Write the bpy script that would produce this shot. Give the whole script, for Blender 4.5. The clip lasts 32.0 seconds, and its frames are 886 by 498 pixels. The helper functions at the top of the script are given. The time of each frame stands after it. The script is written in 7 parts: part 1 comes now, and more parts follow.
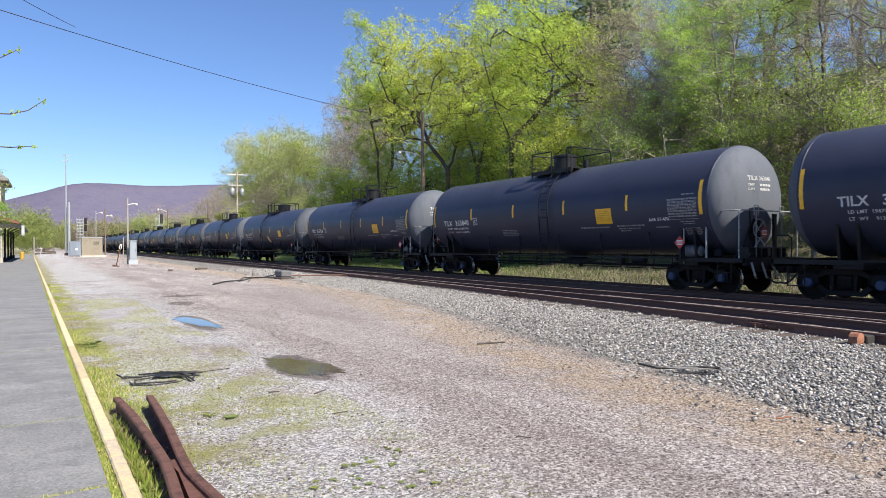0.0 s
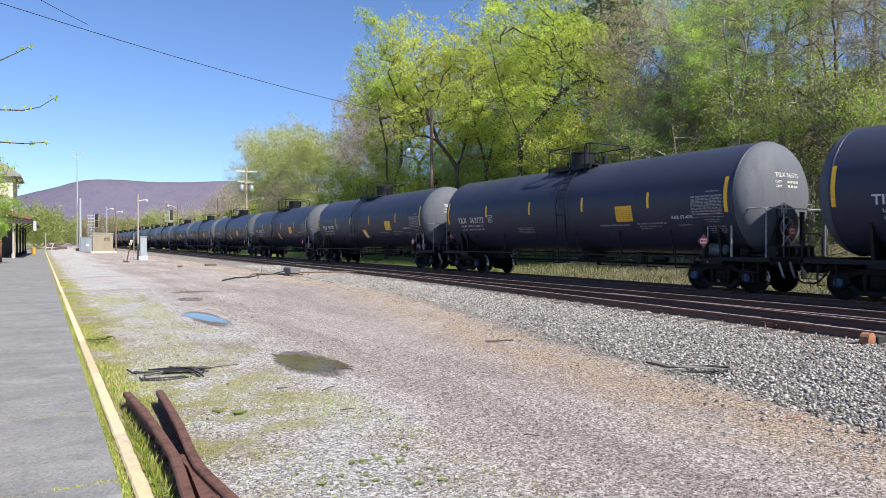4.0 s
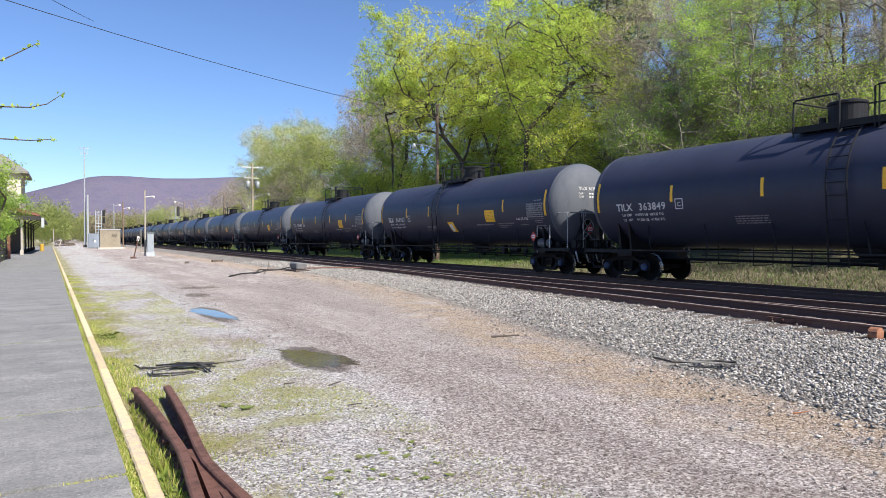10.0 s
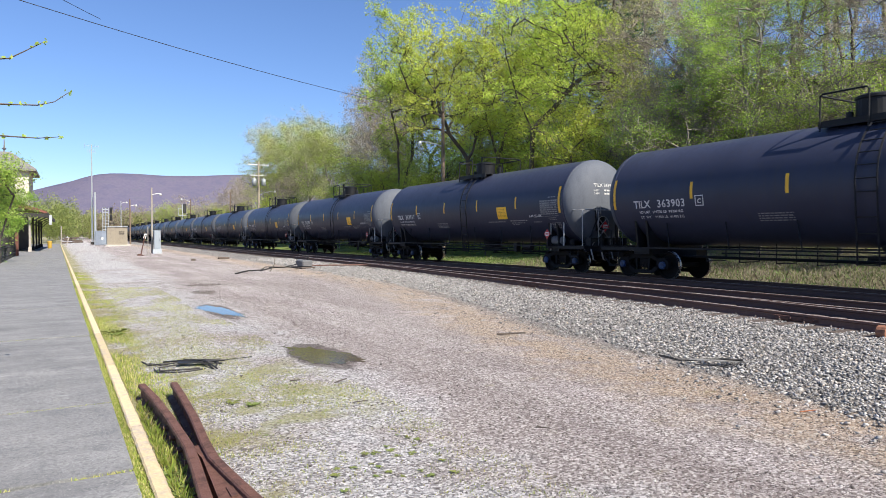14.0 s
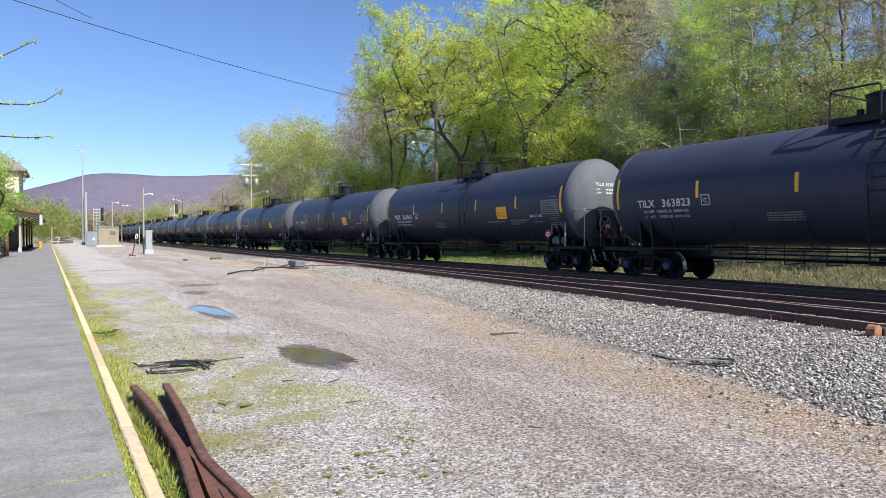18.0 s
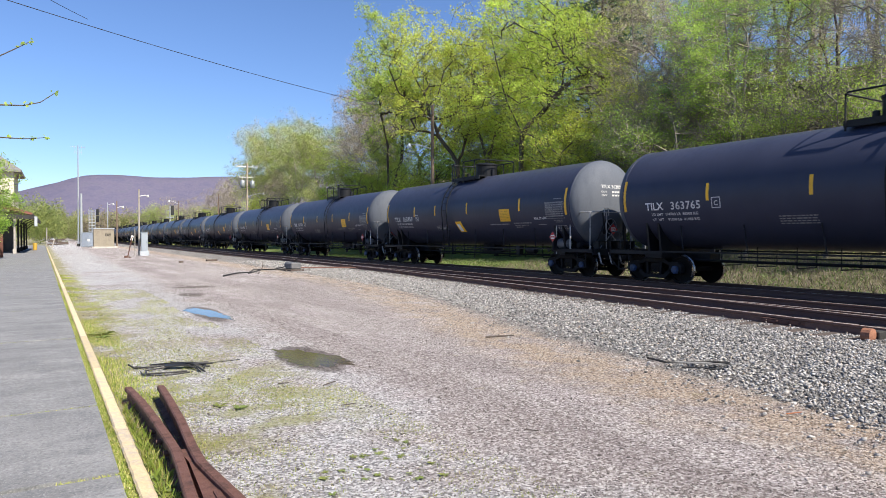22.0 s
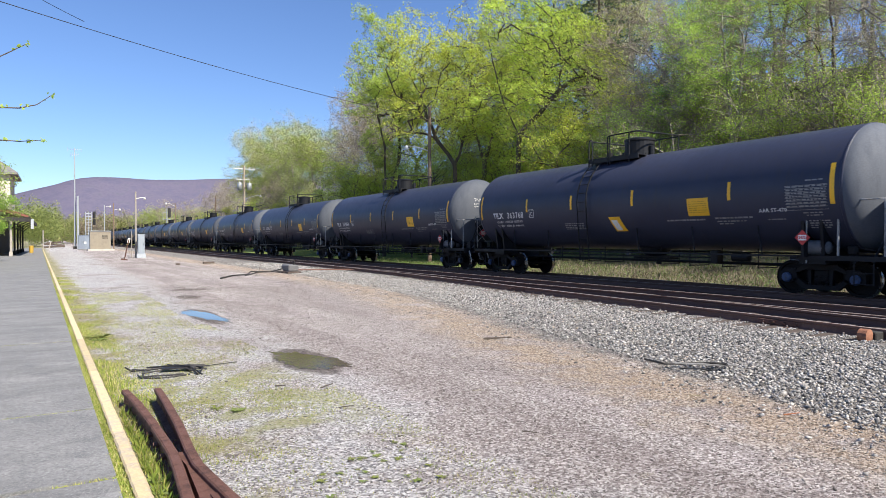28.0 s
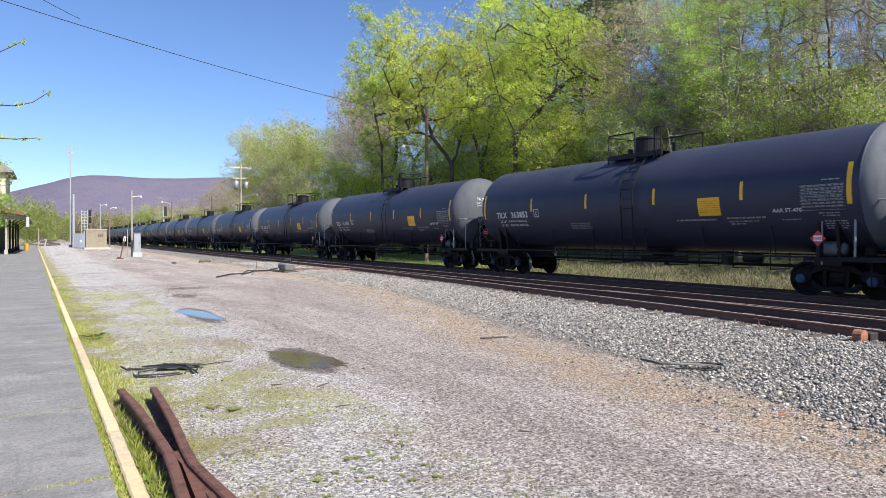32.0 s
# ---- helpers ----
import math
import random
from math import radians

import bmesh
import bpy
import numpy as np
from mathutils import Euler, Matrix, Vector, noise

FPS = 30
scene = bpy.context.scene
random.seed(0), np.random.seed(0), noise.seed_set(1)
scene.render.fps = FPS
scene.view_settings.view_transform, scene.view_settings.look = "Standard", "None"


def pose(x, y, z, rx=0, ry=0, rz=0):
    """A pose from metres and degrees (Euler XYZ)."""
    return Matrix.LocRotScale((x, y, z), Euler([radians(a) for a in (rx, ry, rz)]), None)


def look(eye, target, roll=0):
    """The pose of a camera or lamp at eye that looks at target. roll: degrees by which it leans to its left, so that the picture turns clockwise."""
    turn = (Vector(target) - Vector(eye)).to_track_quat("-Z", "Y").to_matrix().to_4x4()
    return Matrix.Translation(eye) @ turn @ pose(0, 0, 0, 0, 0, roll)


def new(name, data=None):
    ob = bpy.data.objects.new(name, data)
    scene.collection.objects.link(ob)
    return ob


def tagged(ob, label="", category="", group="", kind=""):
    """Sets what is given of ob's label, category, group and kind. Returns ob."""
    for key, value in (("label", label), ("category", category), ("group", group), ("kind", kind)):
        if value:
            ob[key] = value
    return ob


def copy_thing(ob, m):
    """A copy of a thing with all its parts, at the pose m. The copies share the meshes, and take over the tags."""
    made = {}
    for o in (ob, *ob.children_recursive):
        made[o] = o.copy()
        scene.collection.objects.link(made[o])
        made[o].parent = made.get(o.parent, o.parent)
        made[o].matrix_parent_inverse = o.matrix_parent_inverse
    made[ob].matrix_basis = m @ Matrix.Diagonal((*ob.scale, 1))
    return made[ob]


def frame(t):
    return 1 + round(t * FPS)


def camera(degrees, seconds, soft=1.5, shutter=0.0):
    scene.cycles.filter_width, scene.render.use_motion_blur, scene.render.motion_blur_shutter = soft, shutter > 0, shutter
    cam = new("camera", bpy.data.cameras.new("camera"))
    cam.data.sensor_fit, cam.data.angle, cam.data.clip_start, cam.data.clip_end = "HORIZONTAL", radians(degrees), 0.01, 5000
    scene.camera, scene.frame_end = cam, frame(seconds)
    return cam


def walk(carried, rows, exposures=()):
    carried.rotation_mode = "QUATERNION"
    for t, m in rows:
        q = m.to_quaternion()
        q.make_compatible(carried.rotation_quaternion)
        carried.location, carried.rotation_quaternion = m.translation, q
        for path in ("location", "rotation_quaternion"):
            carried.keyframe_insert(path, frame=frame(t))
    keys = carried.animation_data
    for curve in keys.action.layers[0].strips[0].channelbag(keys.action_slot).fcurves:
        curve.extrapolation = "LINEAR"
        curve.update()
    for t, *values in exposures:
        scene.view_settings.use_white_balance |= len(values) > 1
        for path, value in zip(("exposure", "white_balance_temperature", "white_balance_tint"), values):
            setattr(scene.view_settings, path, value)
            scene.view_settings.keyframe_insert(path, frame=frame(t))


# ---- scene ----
cam = camera(68.1, 32.0, soft=0.8, shutter=0.06)
EYE = (0.0, 0.0, 1.65)


def aim(yaw, pitch, roll):
    """A handheld camera at EYE: yaw to the right of +Y, pitch up, roll, in degrees."""
    return pose(*EYE, 90 + pitch, 0, -yaw) @ pose(0, 0, 0, 0, 0, roll)


PATH = [
    (0.0, 31.22, -0.33, -0.17), (0.5, 31.26, -0.34, -0.15), (1.0, 31.25, -0.40, -0.06), (1.5, 31.03, -0.52, 0.20),
    (2.0, 30.87, -0.57, 0.26), (2.5, 30.68, -0.62, 0.31), (3.0, 30.57, -0.63, 0.06), (3.5, 30.49, -0.56, 0.10),
    (5.5, 30.47, -0.58, -0.01), (6.0, 30.59, -0.62, -0.15), (6.5, 30.51, -0.70, 0.03), (7.0, 30.44, -0.84, 0.08),
    (7.5, 30.32, -0.87, 0.14), (8.0, 30.22, -0.91, 0.05), (8.5, 30.16, -0.92, 0.01), (9.0, 30.09, -0.92, 0.01),
    (9.5, 30.03, -0.90, -0.10), (10.0, 29.97, -0.96, -0.06), (10.5, 29.89, -0.98, 0.06), (11.0, 29.86, -0.94, -0.04),
    (11.5, 29.81, -0.92, -0.03), (12.0, 29.77, -0.88, -0.09), (12.5, 29.70, -0.90, -0.22), (13.0, 29.60, -0.92, -0.10),
    (13.5, 29.55, -1.03, -0.16), (14.0, 29.47, -1.18, -0.02), (14.5, 29.40, -1.22, 0.05), (16.5, 29.38, -1.25, -0.15),
    (17.0, 29.51, -1.17, -0.15), (17.5, 29.70, -1.13, -0.26), (18.0, 30.08, -1.17, -0.05), (18.5, 30.32, -1.14, -0.08),
    (19.0, 30.49, -1.11, 0.04), (19.5, 30.46, -1.08, 0.26), (20.0, 30.51, -1.07, 0.19), (20.5, 30.50, -1.12, 0.16),
    (21.0, 30.50, -1.12, 0.16), (21.5, 30.42, -1.07, 0.29), (22.0, 30.41, -0.95, 0.12), (22.5, 30.41, -0.88, 0.19),
    (23.0, 30.33, -0.82, 0.21), (23.5, 30.29, -0.75, 0.20), (24.0, 30.37, -0.75, 0.32), (24.5, 30.44, -0.76, 0.35),
    (25.0, 30.51, -0.77, 0.29), (25.5, 30.54, -0.78, 0.20), (27.5, 30.65, -0.73, 0.02), (28.0, 30.64, -0.79, 0.00),
    (28.5, 30.66, -0.82, 0.12), (29.0, 30.67, -0.77, 0.10), (29.5, 30.59, -0.76, 0.09), (30.0, 30.64, -0.78, 0.03),
    (30.5, 30.75, -0.84, -0.02), (31.0, 30.83, -0.86, -0.00), (31.5, 30.91, -0.85, 0.14), (32.0, 30.93, -0.83, 0.19),
]
walk(cam, [(t, aim(a, b, c)) for t, a, b, c in PATH], exposures=[(0.0, 0.90), (32.0, 0.90)])

# ---------------- light ----------------
SUN_AZ, SUN_EL = 165.0, 45.0      # clockwise from +Y, above the horizon
world = bpy.data.worlds.new("sky")
scene.world = world
world.use_nodes = True
wn = world.node_tree
wn.nodes.clear()
sky = wn.nodes.new("ShaderNodeTexSky")
sky.sky_type, sky.sun_disc = "NISHITA", False
sky.sun_elevation, sky.sun_rotation = radians(SUN_EL), radians(SUN_AZ)
sky.altitude, sky.air_density, sky.dust_density, sky.ozone_density = 0, 1.0, 0.0, 5.0
wb = wn.nodes.new("ShaderNodeBackground")
wb.inputs["Strength"].default_value = 0.075
wo = wn.nodes.new("ShaderNodeOutputWorld")
tint = wn.nodes.new("ShaderNodeMix")
tint.data_type, tint.blend_type = "RGBA", "MULTIPLY"
tint.inputs[0].default_value, tint.inputs[7].default_value = 1.0, (0.89, 0.955, 1.14, 1)
wn.links.new(sky.outputs[0], tint.inputs[6])
wn.links.new(tint.outputs[2], wb.inputs[0])
wn.links.new(wb.outputs[0], wo.inputs[0])
sun = new("sun", bpy.data.lights.new("sun", "SUN"))
sun.data.energy, sun.data.angle, sun.data.color = 5.0, radians(0.53), (1.0, 0.925, 0.80)
_a, _e = radians(SUN_AZ), radians(SUN_EL)
sun.matrix_world = look(Vector((math.sin(_a) * math.cos(_e), math.cos(_a) * math.cos(_e), math.sin(_e))) * 200, (0, 0, 0))

# ---------------- mesh tools ----------------
def mesh_of(bm, name="mesh"):
    me = bpy.data.meshes.new(name)
    bm.to_mesh(me)
    bm.free()
    return me


def smooth(me, on=True):
    me.polygons.foreach_set("use_smooth", [on] * len(me.polygons))
    return me


def part(name, bm, material, parent=None, label="", soft=False, at=None):
    """ONE mesh object from a bmesh (or a ready mesh), under a thing or a part."""
    me = bm if isinstance(bm, bpy.types.Mesh) else mesh_of(bm, name)
    if soft:
        smooth(me)
    if material is not None and not me.materials:
        me.materials.append(material)
    ob = new(name, me)
    if parent is not None:
        ob.parent = parent
    if at is not None:
        ob.matrix_basis = at
    if label:
        ob["label"] = label
    return ob


def thing(name, label, category, at=None, group="", kind="", me=None):
    """A top-level thing: an Empty at its base, or a mesh."""
    ob = new(name, me)
    if me is None:
        ob.empty_display_size = 0.3
    if at is not None:
        ob.matrix_basis = at
    return tagged(ob, label, category, group, kind)


def box(bm, x0, x1, y0, y1, z0, z1, m=None, bevel=0.0):
    vs = [Vector((x, y, z)) for x in (x0, x1) for y in (y0, y1) for z in (z0, z1)]
    if m is not None:
        vs = [m @ v for v in vs]
    v = [bm.verts.new(p) for p in vs]
    fs = [bm.faces.new([v[i] for i in f]) for f in ((0, 1, 3, 2), (4, 6, 7, 5), (0, 4, 5, 1), (2, 3, 7, 6), (0, 2, 6, 4), (1, 5, 7, 3))]
    if bevel:
        es = {e for f in fs for e in f.edges}
        bmesh.ops.bevel(bm, geom=list(es), offset=bevel, segments=1, affect="EDGES")
    return bm


def frame_of(d):
    d = d.normalized()
    a = Vector((0, 0, 1)) if abs(d.z) < 0.9 else Vector((1, 0, 0))
    u = d.cross(a).normalized()
    return u, d.cross(u).normalized()


def tube(bm, pts, r, n=6, r1=None, cap=True):
    """A round bar along a line of points, tapering from r to r1."""
    pts = [Vector(p) for p in pts]
    r1 = r if r1 is None else r1
    rings = []
    u = None
    for i, p in enumerate(pts):
        d = (pts[min(i + 1, len(pts) - 1)] - pts[max(i - 1, 0)])
        if d.length < 1e-6:
            d = Vector((0, 0, 1))
        d.normalize()
        if u is None:
            u, w = frame_of(d)
        else:
            u = (u - d * u.dot(d)).normalized()
            w = d.cross(u).normalized()
        q = r + (r1 - r) * i / max(len(pts) - 1, 1)
        rings.append([bm.verts.new(p + (u * math.cos(2 * math.pi * k / n) + w * math.sin(2 * math.pi * k / n)) * q) for k in range(n)])
    for a, b in zip(rings, rings[1:]):
        for k in range(n):
            bm.faces.new((a[k], a[(k + 1) % n], b[(k + 1) % n], b[k]))
    if cap:
        bm.faces.new(list(reversed(rings[0])))
        bm.faces.new(rings[-1])
    return bm


def lathe(bm, profile, axis="y", n=24, m=None):
    """Turns a profile of (along, radius) about an axis."""
    rings = []
    for s, r in profile:
        ring = []
        for k in range(n):
            a = 2 * math.pi * k / n
            c, d = r * math.cos(a), r * math.sin(a)
            p = Vector((c, s, d)) if axis == "y" else Vector((s, c, d)) if axis == "x" else Vector((c, d, s))
            ring.append(bm.verts.new(m @ p if m is not None else p))
        rings.append(ring)
    for a, b in zip(rings, rings[1:]):
        for k in range(n):
            bm.faces.new((a[k], b[k], b[(k + 1) % n], a[(k + 1) % n]))
    bm.faces.new(rings[0])
    bm.faces.new(list(reversed(rings[-1])))
    bmesh.ops.recalc_face_normals(bm, faces=bm.faces[:])
    return bm


def prism(bm, outline, axis, a0, a1, m=None):
    """Extrudes a flat outline of (p, q) along an axis from a0 to a1."""
    def at(p, q, s):
        v = Vector((s, p, q)) if axis == "x" else Vector((p, s, q)) if axis == "y" else Vector((p, q, s))
        return m @ v if m is not None else v
    lo = [bm.verts.new(at(p, q, a0)) for p, q in outline]
    hi = [bm.verts.new(at(p, q, a1)) for p, q in outline]
    fs = [bm.faces.new(lo), bm.faces.new(list(reversed(hi)))]
    for i in range(len(outline)):
        j = (i + 1) % len(outline)
        fs.append(bm.faces.new((lo[i], hi[i], hi[j], lo[j])))
    bmesh.ops.recalc_face_normals(bm, faces=fs)
    return bm


B = bmesh.new


def text_mesh(words, size, place, spacing=1.0):
    """Letters in the built-in font as a mesh, each point put in place by a function of its (u, v)."""
    cu = bpy.data.curves.new("letters", "FONT")
    cu.body, cu.size, cu.align_x, cu.space_character, cu.resolution_u, cu.offset = words, size, "CENTER", spacing, 2, size * 0.018
    ob = bpy.data.objects.new("letters", cu)
    scene.collection.objects.link(ob)
    dg = bpy.context.evaluated_depsgraph_get()
    me = bpy.data.meshes.new_from_object(ob.evaluated_get(dg))
    bpy.data.objects.remove(ob)
    bpy.data.curves.remove(cu)
    for v in me.vertices:
        v.co = place(v.co.x, v.co.y)
    me.materials.clear()
    return me


# ---------------- materials ----------------
def ramp_of(nt, fac, stops):
    r = nt.nodes.new("ShaderNodeValToRGB")
    el = r.color_ramp.elements
    while len(el) < len(stops):
        el.new(0.5)
    for e, (p, c) in zip(el, stops):
        e.position = p
        e.color = (*c, 1) if len(c) == 3 else c
    nt.links.new(fac, r.inputs[0])
    return r.outputs[0]


def noise_of(nt, vec, scale, detail=4, rough=0.6, stretch=None):
    if stretch:
        mp = nt.nodes.new("ShaderNodeMapping")
        mp.inputs["Scale"].default_value = stretch
        nt.links.new(vec, mp.inputs[0])
        vec = mp.outputs[0]
    n = nt.nodes.new("ShaderNodeTexNoise")
    n.inputs["Scale"].default_value, n.inputs["Detail"].default_value, n.inputs["Roughness"].default_value = scale, detail, rough
    nt.links.new(vec, n.inputs[0])
    return n.outputs[0]


def mix_of(nt, fac, a, b, how="MIX"):
    m = nt.nodes.new("ShaderNodeMix")
    m.data_type, m.blend_type = "RGBA", how
    for sock, v in ((m.inputs[0], fac), (m.inputs[6], a), (m.inputs[7], b)):
        if isinstance(v, (int, float)):
            sock.default_value = v
        elif isinstance(v, tuple):
            sock.default_value = (*v, 1)
        else:
            nt.links.new(v, sock)
    return m.outputs[2]


def math_of(nt, op, a, b=0.0, c=0.0, clamp=False):
    m = nt.nodes.new("ShaderNodeMath")
    m.operation, m.use_clamp = op, clamp
    for sock, v in zip(m.inputs, (a, b, c)):
        if isinstance(v, (int, float)):
            sock.default_value = v
        else:
            nt.links.new(v, sock)
    return m.outputs[0]


def range_of(nt, v, a0, a1, b0=0.0, b1=1.0):
    m = nt.nodes.new("ShaderNodeMapRange")
    m.interpolation_type = "SMOOTHSTEP"
    nt.links.new(v, m.inputs[0])
    for i, x in enumerate((a0, a1, b0, b1)):
        m.inputs[i + 1].default_value = x
    return m.outputs[0]


def material(name, rough=0.8, metal=0.0, spec=0.5):
    mt = bpy.data.materials.new(name)
    mt.use_nodes = True
    nt = mt.node_tree
    bs = nt.nodes["Principled BSDF"]
    bs.inputs["Roughness"].default_value = rough
    bs.inputs["Metallic"].default_value = metal
    bs.inputs["Specular IOR Level"].default_value = spec
    co = nt.nodes.new("ShaderNodeTexCoord")
    return mt, nt, bs, co


def bump_to(nt, bs, height, strength=0.4, dist=0.02):
    b = nt.nodes.new("ShaderNodeBump")
    b.inputs["Strength"].default_value, b.inputs["Distance"].default_value = strength, dist
    nt.links.new(height, b.inputs["Height"])
    nt.links.new(b.outputs[0], bs.inputs["Normal"])


def worn(name, col, dirt, rough=0.6, metal=0.0, scale=3.0, amount=0.5, grain=40.0, bump=0.15, spec=0.5, stretch=None):
    """Paint, metal or stone with stains at one scale and grain at another."""
    mt, nt, bs, co = material(name, rough, metal, spec)
    v = co.outputs["Object"]
    a = noise_of(nt, v, scale, 6, 0.65, stretch)
    g = noise_of(nt, v, grain, 3)
    f = range_of(nt, a, 0.62 - 0.3 * amount, 0.82 - 0.2 * amount)
    c = mix_of(nt, f, col, dirt)
    oi = nt.nodes.new("ShaderNodeObjectInfo")
    jit = range_of(nt, oi.outputs["Random"], 0, 1, 0.88, 1.12)
    gg = math_of(nt, "MULTIPLY", range_of(nt, g, 0.25, 0.75, 0.88, 1.12), jit)
    cc = nt.nodes.new("ShaderNodeVectorMath")
    cc.operation = "SCALE"
    nt.links.new(c, cc.inputs[0])
    nt.links.new(gg, cc.inputs["Scale"])
    nt.links.new(cc.outputs[0], bs.inputs["Base Color"])
    rr = range_of(nt, a, 0.3, 0.8, max(rough - 0.12, 0.05), min(rough + 0.15, 1))
    nt.links.new(rr, bs.inputs["Roughness"])
    if bump:
        bump_to(nt, bs, g, bump, 0.01)
    return mt


def leafy(name, stops, trans=0.45, rough=0.55):
    """Leaves: a colour a leaf, light that shines through."""
    mt, nt, bs, co = material(name, rough)
    ge = nt.nodes.new("ShaderNodeNewGeometry")
    c = ramp_of(nt, ge.outputs["Random Per Island"], stops)
    oi = nt.nodes.new("ShaderNodeObjectInfo")
    hs = nt.nodes.new("ShaderNodeHueSaturation")
    nt.links.new(range_of(nt, oi.outputs["Random"], 0, 1, 0.485, 0.515), hs.inputs["Hue"])
    nt.links.new(range_of(nt, noise_of(nt, co.outputs["Object"], 0.35, 2), 0.3, 0.7, 0.75, 1.2), hs.inputs["Value"])
    nt.links.new(c, hs.inputs["Color"])
    nt.links.new(hs.outputs[0], bs.inputs["Base Color"])
    tr = nt.nodes.new("ShaderNodeBsdfTranslucent")
    nt.links.new(hs.outputs[0], tr.inputs[0])
    mx = nt.nodes.new("ShaderNodeMixShader")
    mx.inputs[0].default_value = trans
    nt.links.new(bs.outputs[0], mx.inputs[1])
    nt.links.new(tr.outputs[0], mx.inputs[2])
    nt.links.new(mx.outputs[0], nt.nodes["Material Output"].inputs[0])
    return mt


def tank_paint():
    """Satin black tank paint with streaks of road dirt."""
    mt, nt, bs, co = material("tank_black", 0.42, spec=0.25)
    v = co.outputs["Object"]
    streak = noise_of(nt, v, 1.2, 5, 0.6, (6, 6, 0.7))
    cloud = noise_of(nt, v, 0.5, 4)
    fine = noise_of(nt, v, 60, 2)
    oi = nt.nodes.new("ShaderNodeObjectInfo")
    dirty = math_of(nt, "MULTIPLY", range_of(nt, streak, 0.48, 0.75), range_of(nt, oi.outputs["Random"], 0, 1, 0.15, 0.6))
    base = mix_of(nt, range_of(nt, cloud, 0.3, 0.7), (0.032, 0.037, 0.064), (0.040, 0.045, 0.075))
    nt.links.new(mix_of(nt, dirty, base, (0.045, 0.045, 0.056)), bs.inputs["Base Color"])
    nt.links.new(range_of(nt, math_of(nt, "ADD", streak, math_of(nt, "MULTIPLY", fine, 0.3)), 0.4, 0.95, 0.36, 0.48), bs.inputs["Roughness"])
    bump_to(nt, bs, noise_of(nt, v, 1.6, 2), 0.06, 0.03)
    return mt


M_TANK = tank_paint()
M_HEAD = worn("tank_head_dusty", (0.086, 0.096, 0.117), (0.072, 0.081, 0.100), 0.72, 0, 1.2, 0.4, 40, 0.0, spec=0.25, stretch=(2, 2, 0.6))
M_FRAME = worn("car_black", (0.009, 0.010, 0.013), (0.016, 0.016, 0.018), 0.6, 0, 2.5, 0.5, spec=0.25)
M_TRUCK = worn("truck_cast_steel", (0.009, 0.009, 0.011), (0.018, 0.015, 0.014), 0.7, 0.1, 5, 0.6, spec=0.2)
M_WHEEL = worn("wheel_steel", (0.008, 0.007, 0.007), (0.018, 0.014, 0.012), 0.75, 0.0, 5, 0.5, spec=0.15)
M_TREAD = worn("wheel_tread", (0.35, 0.34, 0.33), (0.2, 0.18, 0.16), 0.3, 0.9, 8, 0.3)
M_CAP = worn("bearing_blue", (0.02, 0.055, 0.15), (0.03, 0.04, 0.06), 0.5, 0, 12, 0.6)
M_TANKGREY = worn("reservoir_grey", (0.16, 0.165, 0.18), (0.09, 0.09, 0.09), 0.6, 0, 4, 0.5)
M_GREYRAIL = worn("grab_grey", (0.30, 0.30, 0.31), (0.11, 0.10, 0.095), 0.45, 0.3, 6, 0.4)
M_YELLOW = worn("reflective_yellow", (0.88, 0.48, 0.02), (0.6, 0.33, 0.03), 0.45, 0, 5, 0.3, 60, 0)
M_OCHRE = worn("print_ochre", (0.34, 0.19, 0.02), (0.22, 0.12, 0.02), 0.6, 0, 5, 0.4, 60, 0)
M_LETTER = worn("stencil_white", (0.66, 0.66, 0.67), (0.45, 0.45, 0.45), 0.6, 0, 3, 0.35, 50, 0)
M_LETTER_HEAD = worn("stencil_pale", (0.46, 0.46, 0.46), (0.33, 0.33, 0.33), 0.6, 0, 3, 0.35, 50, 0)
M_LETTER_DIM = worn("stencil_grey", (0.26, 0.26, 0.27), (0.14, 0.14, 0.14), 0.6, 0, 3, 0.5, 50, 0)
M_RED = worn("placard_red", (0.5, 0.03, 0.03), (0.35, 0.03, 0.03), 0.5, 0, 10, 0.3, 60, 0)
M_WHITE = worn("placard_white", (0.75, 0.74, 0.72), (0.5, 0.48, 0.45), 0.5, 0, 8, 0.3, 60, 0)
M_RUST = worn("rusty_rail", (0.125, 0.058, 0.042), (0.06, 0.03, 0.025), 0.75, 0.2, 9, 0.5, 90, 0.5)
M_RAILTOP = worn("polished_railhead", (0.56, 0.49, 0.46), (0.42, 0.33, 0.30), 0.38, 0.35, 4, 0.3, 30, 0.05)
M_RAILWEB = worn("rail_web_brown", (0.13, 0.068, 0.054), (0.17, 0.095, 0.072), 0.8, 0.1, 4, 0.5)
M_TIE = worn("tie_timber", (0.075, 0.055, 0.045), (0.16, 0.13, 0.11), 0.9, 0, 4, 0.5, 25, 0.6, stretch=(1, 8, 8))
M_GALV = worn("galvanised", (0.42, 0.45, 0.48), (0.3, 0.32, 0.34), 0.5, 0.3, 2, 0.4)
M_BEIGE = worn("beige_panel", (0.27, 0.235, 0.18), (0.20, 0.175, 0.135), 0.7, 0, 1.5, 0.4)
M_WOODPOLE = worn("weathered_pole", (0.17, 0.12, 0.085), (0.09, 0.065, 0.05), 0.9, 0, 3, 0.5, 30, 0.4, stretch=(6, 6, 0.6))
M_BARK = worn("bark", (0.075, 0.058, 0.047), (0.13, 0.11, 0.095), 0.95, 0, 3, 0.5, 14, 0.9, stretch=(3, 3, 0.7))
M_BARKPALE = worn("pale_bark", (0.42, 0.37, 0.31), (0.27, 0.235, 0.20), 0.95, 0, 3, 0.5, 14, 0.7, stretch=(3, 3, 0.7))
